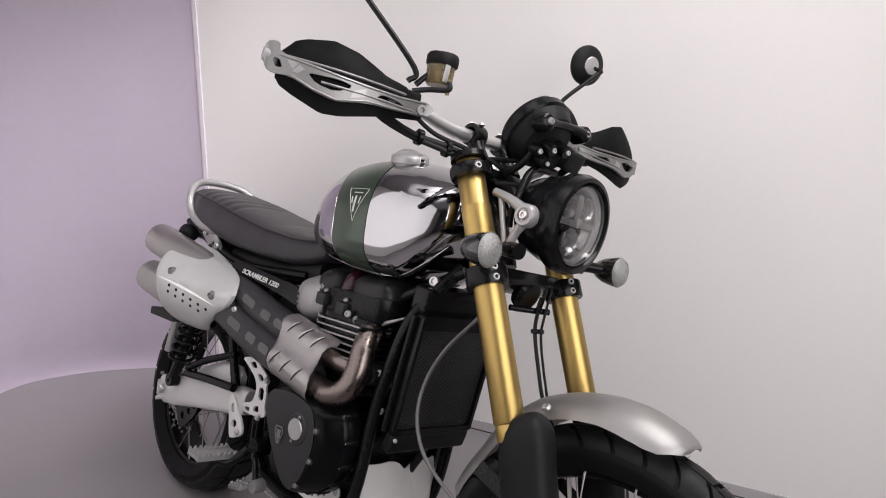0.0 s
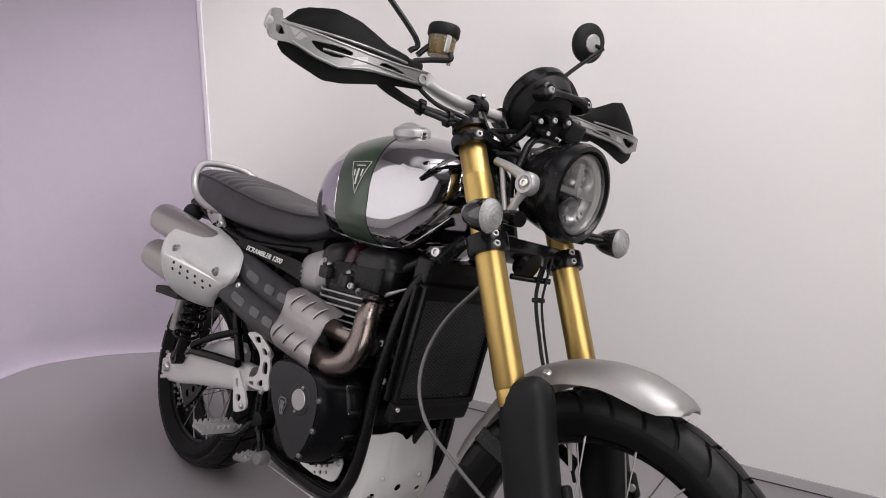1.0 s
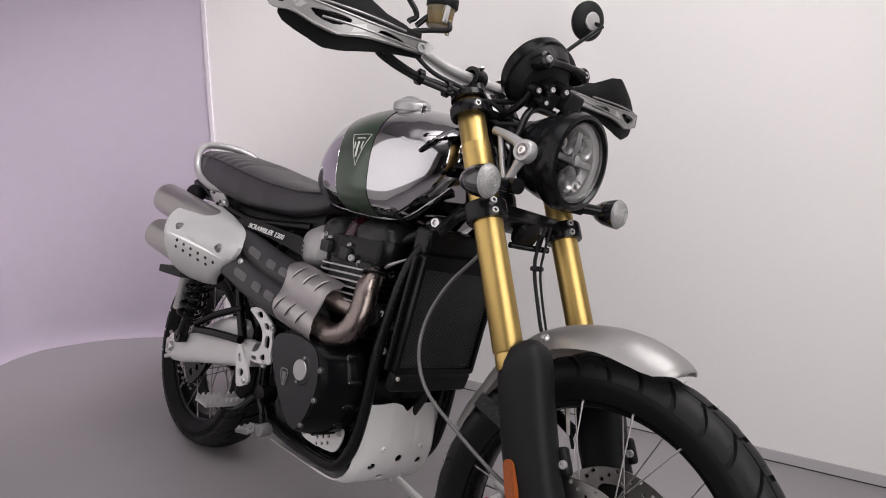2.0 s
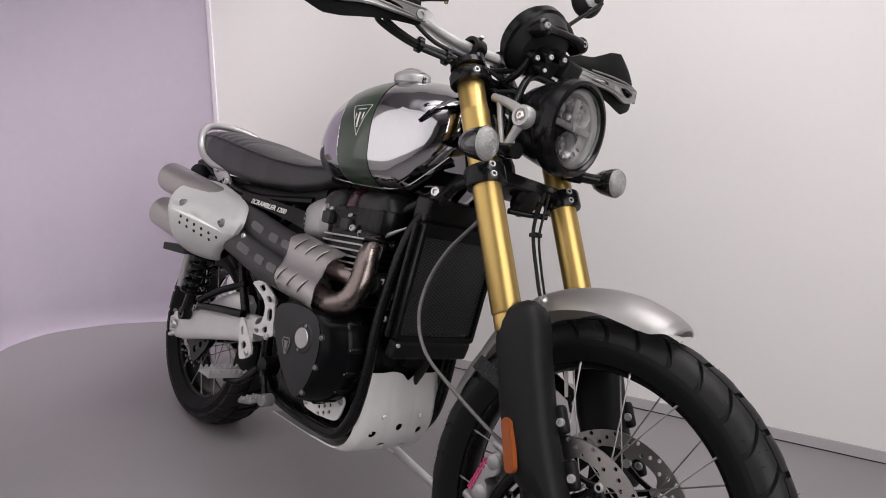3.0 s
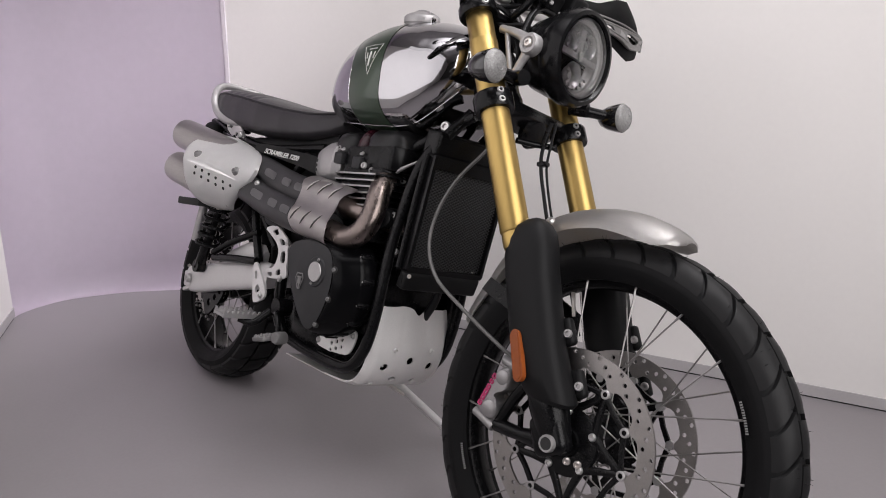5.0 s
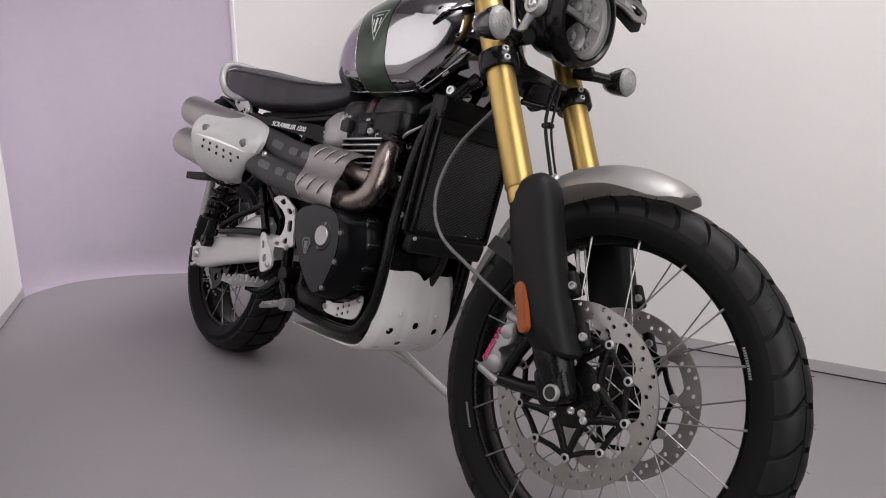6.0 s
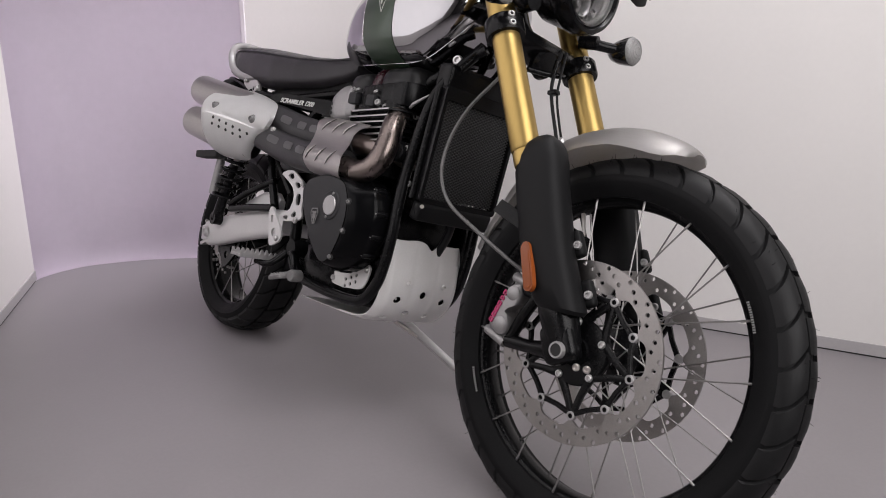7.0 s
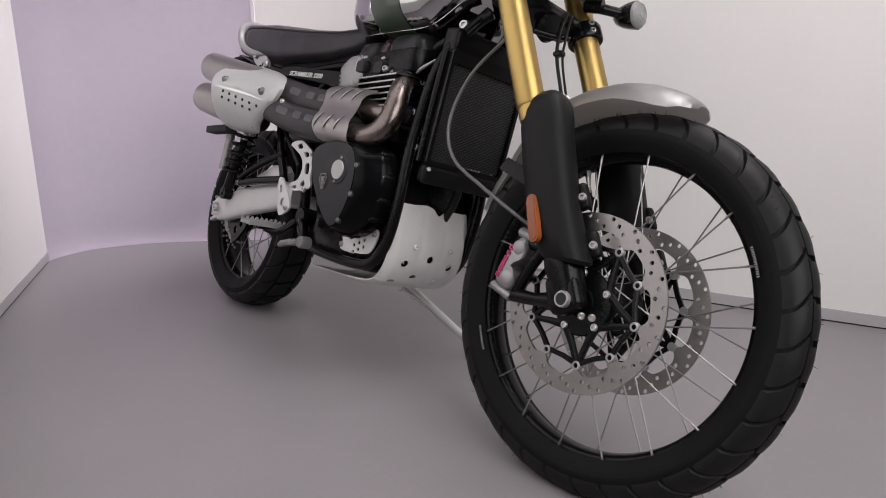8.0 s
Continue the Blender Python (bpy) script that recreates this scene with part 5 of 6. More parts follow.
# header pipes
h1 = part("header_pipe", tube([(0.862, -0.090, 0.752), (0.888, -0.120, 0.742), (0.912, -0.148, 0.706), (0.923, -0.164, 0.658), (0.914, -0.176, 0.617), (0.882, -0.185, 0.594), (0.84, -0.188, 0.592), (0.78, -0.184, 0.602)], 0.0275, 32, 8), HEADER, bike, "heat-tinted steel header pipe")
part("header_pipe", tube([(0.930, 0.060, 0.72), (0.945, 0.02, 0.668), (0.925, -0.06, 0.648), (0.875, -0.128, 0.652), (0.82, -0.152, 0.660), (0.76, -0.152, 0.667)], 0.0270, 28, 8), HEADER, bike, "heat-tinted steel header pipe")
part("header_flange", lathe([(0.022, -0.008), (0.040, -0.008), (0.043, -0.003), (0.042, 0.004), (0.034, 0.008), (0.027, 0.009)], (0.876, -0.107, 0.748), (0.62, -0.74, -0.22), 32), PEGM, h1, "steel exhaust flange")
for a in (0.4, 1.3, 2.4, 3.9, 5.2):
    d = Vector((0.62, -0.72, -0.30)).normalized()
    o = d.orthogonal().normalized()
    q = Matrix.Rotation(a, 3, d) @ o
    bolt("flange_nut", Vector((0.878, -0.110, 0.747)) + q * 0.040, d, 0.0075, h1, CASTM, 0.011)
for x, y, z in ((0.952, -0.118, 0.625), (0.948, -0.122, 0.560)):
    bolt("engine_stud", (x, y, z), (0.45, -1, 0.1), 0.0058, bike, PEGM)
part("sensor_lead", tube([(0.918, -0.115, 0.764), (0.940, -0.118, 0.774), (0.985, -0.115, 0.795)], [0.0045, 0.0045, 0.0018], 10), CASTM, bike, "oxygen sensor lead")
part("engine_stub", lathe([(0.0, 0.03), (0.022, 0.03), (0.025, 0.02), (0.025, -0.04)], (0.930, -0.120, 0.655), (0.3, -1, 0), 24), ENGINE, bike)
bolt("engine_stud", (0.957, -0.13, 0.665), (0.3, -1, 0), 0.007, bike, CASTM)

# ---- side panel under the seat with its lettering ----
pm = basis((0.43, -0.128, 0.768), (0.12, -1, 0.10), (1, 0.12, -0.06))
side_panel = part("side_panel", plate([(p.x, p.y) for p in outline([(-0.150, -0.016), (-0.140, 0.006), (-0.062, 0.0125), (0.0455, 0.011), (0.150, 0.0135), (0.170, -0.011), (0.172, -0.036), (0.10, -0.027), (-0.028, -0.019)], 2)], [], 0.012, pm), BLACK, bike, "gloss black side panel with pale lettering")
text = bpy.data.curves.new("side_panel_lettering", "FONT")
text.body, text.size, text.shear, text.extrude, text.align_x, text.align_y = "SCRAMBLER 1200", 0.0190, 0.32, 0.0004, "CENTER", "CENTER"
text.space_character, text.offset = 0.98, 0.00035
text.materials.append(PRINT)
words = new("lettering", text)
words.parent, words.matrix_local = side_panel, pm @ pose(-0.013, -0.0085, 0.0070, 0, 0, 0.8) @ Matrix.Diagonal((1.12, 1, 1, 1))
part("under_seat_cover", beam([((0.18, 0, 0.79), 0.10, 0.02), ((0.30, 0, 0.785), 0.112, 0.03), ((0.48, 0, 0.79), 0.100, 0.03), ((0.60, 0, 0.82), 0.08, 0.03)], 24, 0.5), PLASTIC, bike, "black plastic under the seat")
part("inner_cover", beam([((0.34, 0, 0.62), 0.09, 0.10), ((0.45, 0, 0.62), 0.105, 0.12), ((0.58, 0, 0.64), 0.10, 0.11)], 24, 0.5), PLASTIC, bike, "black plastic airbox")
part("brake_reservoir", beam([((0.43, -0.14, 0.585), 0.02, 0.012), ((0.47, -0.15, 0.585), 0.026, 0.022), ((0.56, -0.15, 0.59), 0.026, 0.022), ((0.60, -0.145, 0.595), 0.02, 0.012)], 20, 0.7), COVER, bike, "dark grey moulded cover under the pipes")

# ---- footrest, brake pedal and the plates round them ----
for side in (-1, 1):
    sgn = -1 if side > 0 else 1
    m = basis((0, side * 0.163, 0), (0, side, 0), (1, 0, 0))
    def flat(pts, rounds=2):
        return [(p.x, p.y * sgn) for p in outline(pts, rounds)]
    hp = part("heel_plate", plate(flat([(0.457, 0.555), (0.508, 0.571), (0.534, 0.565), (0.59, 0.541), (0.599, 0.533), (0.59, 0.518), (0.6, 0.498), (0.6, 0.469), (0.612, 0.449), (0.591, 0.437), (0.522, 0.427), (0.493, 0.431), (0.501, 0.448), (0.537, 0.459), (0.549, 0.483), (0.548, 0.506), (0.532, 0.525), (0.495, 0.541)], 1),
        [flat([(0.499, 0.553), (0.522, 0.563), (0.537, 0.548), (0.517, 0.543)], 1), flat([(0.543, 0.537), (0.562, 0.540), (0.580, 0.529), (0.559, 0.521)], 1), flat([(0.562, 0.507), (0.584, 0.511), (0.590, 0.479), (0.566, 0.477)], 1), flat([(0.553, 0.452), (0.572, 0.464), (0.580, 0.447), (0.556, 0.441)], 1), flat([(0.511, 0.441), (0.536, 0.446), (0.537, 0.434), (0.515, 0.433)], 1)], 0.005, m), SILVERPAINT, bike, "cast silver heel plate with cut-outs")
    for x, z in ((0.585, 0.437), (0.592, 0.535)):
        bolt("plate_bolt", (x, side * 0.167, z), (0, side, 0), 0.009, hp)
    hg = part("peg_hanger", plate(flat([(0.455, 0.447), (0.464, 0.460), (0.481, 0.455), (0.541, 0.399), (0.544, 0.374), (0.495, 0.350), (0.482, 0.362)], 1), [flat([(0.470, 0.435), (0.484, 0.438), (0.494, 0.419), (0.478, 0.414)], 1), flat([(0.487, 0.395), (0.500, 0.404), (0.515, 0.396), (0.505, 0.380), (0.491, 0.380)], 1)], 0.006, m @ pose(0, 0, 0.014)), SILVERPAINT, bike, "cast silver footrest hanger")
    bolt("hanger_bolt", (0.526, side * 0.182, 0.378), (0, side, 0), 0.008, hg)
    # serrated footrest
    peg = bmesh.new()
    add_box(peg, (0.052, 0.115, 0.008), Matrix.Translation((0.523, side * 0.232, 0.322)), 0.003)
    foot = part("footrest", peg, CASTM, bike, "serrated silver footrest")
    for e in (-1, 1):
        teeth = [(-0.058, -0.010)]
        for k in range(8):
            teeth += [(-0.056 + 0.0142 * k, 0.010), (-0.052 + 0.0142 * k, 0.010), (-0.048 + 0.0142 * k, 0.002), (-0.045 + 0.0142 * k, 0.002)]
        teeth += [(0.058, -0.010)]
        part("footrest_teeth", plate(teeth, [], 0.004, basis((0.523 + e * 0.026, side * 0.232, 0.328), (1, 0, 0), (0, 1, 0))), CASTM, foot)
    part("footrest_arm", tube([(0.53, side * 0.235, 0.312), (0.555, side * 0.205, 0.310), (0.565, side * 0.165, 0.345)], [0.007, 0.009, 0.011], 12), BLACK, foot)
    part("footrest_mount", lathe([(0.008, -0.02), (0.022, -0.02), (0.024, 0.0), (0.022, 0.02), (0.008, 0.02)], (0.60, side * 0.155, 0.365), (0, 1, 0), 24), BLACK, bike, "black footrest mount")
pedal = part("brake_pedal", tube([(0.600, -0.165, 0.345), (0.630, -0.185, 0.352), (0.655, -0.192, 0.335), (0.672, -0.196, 0.305)], [0.011, 0.008, 0.007, 0.007], 14), BLACK, bike, "black rear brake pedal with a knurled pad")
part("pedal_pad", box((0.055, 0.050, 0.012), pose(0.645, -0.212, 0.292, 10, -14, 0), 0.005), PEGM, pedal, "knurled pedal pad")
for i in range(4):
    for j in range(3):
        part("pad_stud", lathe([(0.0, 0.005), (0.0025, 0.005), (0.0048, 0.0), (0.0048, -0.004)], pose(0.645, -0.212, 0.292, 10, -14, 0) @ Vector((-0.021 + 0.014 * i, -0.016 + 0.016 * j, 0.006)), (0, 0.1, 1), 8), PEGM, pedal)
part("pedal_pivot", lathe([(0.0, 0.012), (0.013, 0.012), (0.016, 0.006), (0.016, -0.02), (0, -0.02)], (0.682, -0.20, 0.302), (0.2, -1, 0), 20), PEGM, pedal)
part("chain_guard", tube([(0.09, 0.10, 0.44), (0.25, 0.10, 0.46), (0.40, 0.09, 0.46)], 0.012, 8), PLASTIC, bike, "black chain guard")

# ---- side stand ----
def ground_z(x, y):
    """The floor's height in the leaning machine's own axes."""
    return 0.0126 - (up.x * x + up.y * y) / up.z


gz = ground_z(0.935, 0.292)
stand = part("side_stand", tube([(0.735, 0.095, 0.245), (0.80, 0.16, 0.19), (0.90, 0.257, gz + 0.038), (0.935, 0.290, gz + 0.012)], [0.012, 0.011, 0.0105, 0.0105], 14), SILVERPAINT, bike, "silver side stand set on the floor")
part("stand_bracket", plate([(p.x, p.y) for p in outline([(-0.03, -0.02), (0.03, -0.02), (0.035, 0.02), (-0.02, 0.03)])], [], 0.012, basis((0.735, 0.09, 0.235), (0, 1, 0), (1, 0, 0))), SILVERPAINT, stand)
part("stand_foot", box((0.05, 0.06, 0.008), basis((0.935, 0.292, gz + 0.005), up, (1, 0, 0)), 0.003), SILVERPAINT, stand)
part("stand_spring", tube([(0.72, 0.085, 0.235), (0.755, 0.10, 0.215), (0.80, 0.15, 0.185)], 0.005, 8), STEEL, stand)

# ---- lower fork: calipers ----
for side in (-1, 1):
    y = side * 0.096
    # the body: an outline in x and z about the wheel's middle, with two piston lobes, rounded at its outer face
    body = bmesh.new()
    loop = outline([(-0.150, 0.098, 0), (-0.168, 0.074, 0), (-0.189, 0.026, 0), (-0.195, -0.002, 0), (-0.170, -0.014, 0), (-0.152, -0.010, 0), (-0.143, 0.008, 0), (-0.147, 0.026, 0), (-0.160, 0.034, 0), (-0.148, 0.046, 0), (-0.130, 0.054, 0), (-0.126, 0.076, 0), (-0.134, 0.094, 0)], 2)
    mx, mz = sum(q.x for q in loop) / len(loop), sum(q.y for q in loop) / len(loop)
    rings = []
    for shrink, d in ((0.90, -0.026), (1.0, -0.022), (1.0, 0.017), (0.97, 0.023), (0.88, 0.027), (0.70, 0.029)):
        rings.append(ring(body, [FA + Vector((mx + (q.x - mx) * shrink, y + side * d, mz + (q.y - mz) * shrink)) for q in loop]))
    skin(body, rings)
    cal = front("brake_caliper", body, CALIPER, bike, "grey radial brake caliper with magenta print")
    for cx, cz in ((-0.146, 0.074), (-0.162, 0.010)):
        front("piston_boss", lathe([(0.0, 0.004), (0.012, 0.004), (0.0145, 0.002), (0.0150, -0.01)], FA + Vector((cx, y + side * 0.0275, cz)), (0.12, side, 0), 24), CALIPER, cal)
    for a, b in (((-0.164, 0.106), (-0.108, 0.092)), ((-0.205, -0.008), (-0.152, -0.026))):
        pa, pb = FA + Vector((a[0], y + side * 0.012, a[1])), FA + Vector((b[0], y + side * 0.012, b[1]))
        front("caliper_bolt", lathe([(0.0, 0.0), (0.0075, 0.0), (0.0100, 0.003), (0.0100, (pb - pa).length), (0.0, (pb - pa).length)], pa, pb - pa, 18), CALIPER, cal, "bright caliper mounting bolt")
    for k, wide in enumerate((0.0052, 0.0040, 0.0048, 0.0064, 0.0052, 0.0048)):
        f = k / 5
        q = FA + Vector((-0.1645 - 0.0205 * f, y + side * 0.0288, 0.071 - 0.058 * f))
        front("print_bar", plate(rrect(-wide, -0.0052, wide, 0.0052, 0.0018, 2), [rrect(-wide * 0.45, -0.0020, wide * 0.45, 0.0024, 0.0006, 2)], 0.0030, basis(q, (-0.15, side, 0.05), (-0.33, 0, -0.94))), PINK, cal)
    front("caliper_arm", tube([FA + Vector((-0.01, side * 0.118, -0.006)), FA + Vector((-0.085, side * 0.112, -0.016)), FA + Vector((-0.150, side * 0.102, -0.020))], [0.024, 0.013, 0.014], 14), BLACK, bike, "black forged caliper arm")
    front("caliper_arm", tube([FA + Vector((-0.145, side * 0.102, -0.012)), FA + Vector((-0.115, side * 0.112, 0.045)), FA + Vector((-0.075, side * 0.118, 0.105))], 0.0115, 12), BLACK, bike)
    front("caliper_arm", tube([FA + Vector((-0.150, side * 0.102, 0.085)), FA + Vector((-0.10, side * 0.114, 0.085)), FA + Vector((-0.07, side * 0.118, 0.09))], 0.012, 12), BLACK, bike)
    front("fork_foot", tube([leg(0.43, side * 0.126), leg(0.39, side * 0.126), FA + Vector((-0.006, side * 0.122, 0.006))], [0.033, 0.037, 0.031], 24), BLACK, bike, "black cast fork foot")
    for dx, dz in ((0.030, -0.022), (0.052, -0.020)):
        fbolt("pinch_bolt", FA + Vector((dx, side * 0.128 if side < 0 else 0.10, dz)), (0.5, -1 if side < 0 else -1, -0.2), 0.0072, bike, STEEL)
    front("speed_ring", lathe([(0.018, 0.0), (0.026, 0.0), (0.028, 0.006), (0.026, 0.012), (0.018, 0.012)], FA + Vector((0, side * 0.098, 0)), (0, 1, 0), 32, closed=True), BLACK, fw)
front("valve", tube([FA + Vector((0.284 * math.cos(2.0), 0.006, 0.284 * math.sin(2.0))), FA + Vector((0.235 * math.cos(2.0), -0.006, 0.235 * math.sin(2.0)))], [0.0045, 0.0035], 8), STEEL, fw)

# front brake hose in a loop before the radiator
front("brake_hose", tube([(1.168, -0.070, 0.895), (1.150, -0.085, 0.838), (1.110, -0.112, 0.762), (1.087, -0.125, 0.685), (1.098, -0.137, 0.612), (1.150, -0.148, 0.552), (1.245, -0.155, 0.508), (1.335, -0.150, 0.468), (1.385, -0.138, 0.446)], 0.0038, 10, 8), BRAID, bike, "clear-coated braided brake hose")
front("brake_hose", tube([(1.235, 0.002, 0.925), (1.226, 0.004, 0.868), (1.232, 0.004, 0.828), (1.256, 0.004, 0.770), (1.290, 0.006, 0.700), (1.34, 0.03, 0.62), (1.37, 0.08, 0.50)], 0.0040, 8), RUBBERHOSE, bike, "black hose to the left caliper")
front("brake_hose", tube([(1.240, 0.012, 0.925), (1.237, 0.014, 0.868), (1.240, 0.014, 0.828), (1.262, 0.014, 0.770), (1.296, 0.012, 0.700)], 0.0028, 8), RUBBERHOSE, bike)
front("hose_clip", box((0.022, 0.020, 0.010), basis((1.233, 0.008, 0.836), (0.2, 0, -1), (1, 0, 0)), 0.003), BLACK, bike)
front("hose_joint", tube([(1.230, 0.002, 0.905), (1.226, 0.003, 0.875)], 0.0062, 10), BLACK, bike)
front("hose_joint", tube([(1.19, -0.045, 0.872), (1.21, -0.005, 0.874), (1.235, 0.03, 0.878)], 0.0065, 10), BLACK, bike, "black hose splitter")

# ---- headlamp brackets and indicators ----
for side in (-1, 1):
    y = side * 0.112
    m = basis((0, y, 0), (0, side, 0), (1, 0, 0))
    sgn = -1 if side > 0 else 1
    bm = bmesh.new()
    for pts, r in (([(1.138, y, 1.090), (1.180, y, 1.080), (1.226, y, 1.060)], [0.0085, 0.0095, 0.013]), ([(1.226, y, 1.050), (1.210, y, 1.020), (1.196, y, 0.985)], [0.012, 0.0085, 0.0085]), ([(1.156, y, 1.080), (1.172, y, 1.035), (1.190, y, 0.990)], [0.006, 0.0055, 0.006])):
        add_tube(bm, pts, r, 14)
    brk = front("lamp_bracket", bm, CASTM, bike, "satin cast headlamp bracket")
    front("bracket_boss", lathe([(0.0, 0.010), (0.012, 0.010), (0.014, 0.014), (0.020, 0.014), (0.023, 0.008), (0.023, -0.008), (0, -0.008)], (1.226, y, 1.055), (0, side, 0), 28), CASTM, brk)
    fbolt("bracket_bolt", (1.226, y + side * 0.010, 1.055), (0, side, 0), 0.0095, brk, STEEL)
    base = Vector((1.205, side * 0.110, 0.985))
    end = Vector((1.205, side * 0.225, 0.975)) if side < 0 else Vector((1.243, 0.196, 0.990))
    ind = front("front_indicator", lathe([(0.0, -0.050), (0.010, -0.048), (0.020, -0.038), (0.028, -0.020), (0.0325, 0.004), (0.033, 0.012), (0.0, 0.012)], end + Vector((0.026, 0, 0)), (1, 0, 0.06), 32), GLOSS, bike, "bullet-shaped front indicator")
    front("indicator_lens", lathe([(0.0, 0.012), (0.014, 0.011), (0.027, 0.007), (0.032, 0.0), (0.032, -0.006), (0, -0.006)], end + Vector((0.040, 0, 0.001)), (1, 0, 0.06), 32), LENS_SOLID, ind, "clear ribbed lens")
    for rr in (0.009, 0.017, 0.024):
        front("lens_ring", lathe([(rr - 0.001, 0.0), (rr, 0.0012), (rr + 0.001, 0.0)], end + Vector((0.040 + 0.0117 - rr * rr * 7.5, 0, 0.002)), (1, 0, 0.06), 32, caps=False), LENS_SOLID, ind)
    front("indicator_stalk", tube([base, base.lerp(end, 0.5) + Vector((0.008, 0, 0)), end + Vector((0.02, 0, 0))], [0.014, 0.012, 0.012], 14), BLACK, ind, "black rubber stalk")
    front("stalk_mount", tube([base + Vector((-0.01, 0, 0.0)), base + Vector((0.03, side * 0.012, 0))], 0.016, 16), BLACK, ind)

# headlamp inner parts: a moulded bowl with two lens cups, a cross bar and a plain badge plate
LB = basis(LC + LD * 0.026, LD, (0, 1, 0))
front("lamp_bar", box((0.128, 0.013, 0.010), LB @ pose(0, 0.002, 0.012), 0.003), SLOTM, lamp, "grey cross bar in the lamp")
front("lamp_bar", box((0.020, 0.060, 0.008), LB @ pose(0, 0.030, 0.010), 0.003), SLOTM, lamp)
front("lamp_badge", plate([(q.x, q.y) for q in outline([(-0.011, 0.012), (0.011, 0.012), (0, -0.014)], 1)], [], 0.003, LB @ pose(0, 0.002, 0.019)), CASTM, lamp, "small plain badge plate")
for cx, cy, r in ((0.0, -0.036, 0.026), (-0.031, 0.033, 0.024), (0.031, 0.033, 0.024)):
    front("lens_cup", lathe([(r, 0.012), (r * 0.92, 0.010), (r * 0.70, -0.004), (0.0, -0.009)], LB @ Vector((cx, cy, 0)), LD, 28, caps=False), LAMPCUP, lamp, "bright reflector cup")
    front("cup_rim", lathe([(r - 0.0015, 0.010), (r + 0.001, 0.013), (r + 0.002, 0.009)], LB @ Vector((cx, cy, 0)), LD, 28, closed=True), SLOTM, lamp)
    front("lamp_projector", lathe([(0.0, 0.006), (r * 0.28, 0.004), (r * 0.40, -0.003), (0.0, -0.006)], LB @ Vector((cx, cy, 0.0)), LD, 20), LENS_SOLID, lamp, "small projector lens")
front("day_light_ring", lathe([(0.070, 0.0), (0.070, 0.006), (0.075, 0.009), (0.077, 0.002)], LC + LD * 0.034, LD, 48, closed=True), SLOTM, lamp, "pale daytime light ring")
for k in range(10):
    a = radians(200 + 14 * k)
    front("bowl_rib", box((0.010, 0.0018, 0.006), LB @ pose(0.060 * math.cos(a), 0.060 * math.sin(a), 0.008, 0, 0, math.degrees(a)), 0.0006, 1), LAMPCUP, lamp)
front("lamp_cowl", tube([LC + Vector((-0.05, -0.085, 0.02)), LC + Vector((-0.055, -0.05, 0.085)), LC + Vector((-0.055, 0.03, 0.098))], 0.008, 10), BLACK, bike)
front("horn", lathe([(0.0, 0.012), (0.030, 0.010), (0.036, 0.0), (0.030, -0.016), (0, -0.016)], (1.185, 0.012, 0.90), (0.9, 0, -0.3), 28), BLACK, bike, "black horn between the fork legs")

# ---- handlebar, grips, guards ----
BARM = Matrix.Translation((1.01, 0, 1.205)) @ Euler((radians(3.3), 0, radians(-2.8))).to_matrix().to_4x4() @ Matrix.Translation((-1.01, 0, -1.205))


def bar_part(name, bm, mat, parent, label="", smooth=True, angle=40):
    bm.transform(BARM)
    return front(name, bm, mat, parent, label, smooth, angle)


def swept(x, y, z):
    """The right end of the bar runs back a little."""
    return (x - max(0.0, -y - 0.28) * 0.36, y, z)


BAR = [swept(1.022, -0.530, 1.247), swept(1.012, -0.42, 1.242), swept(1.006, -0.30, 1.234), (1.008, -0.235, 1.226), (1.012, -0.17, 1.212), (1.016, -0.11, 1.204), (1.016, 0, 1.203), (1.016, 0.11, 1.204), (1.012, 0.17, 1.212), (1.008, 0.235, 1.226), (1.006, 0.30, 1.234), (1.012, 0.42, 1.242), (1.022, 0.530, 1.247)]
bar = bar_part("handlebar", tube(BAR, [0.011, 0.011, 0.011, 0.0112, 0.0125, 0.0145, 0.0145, 0.0145, 0.0125, 0.0112, 0.011, 0.011, 0.011], 20), ALU, bike, "tapered satin aluminium handlebar")
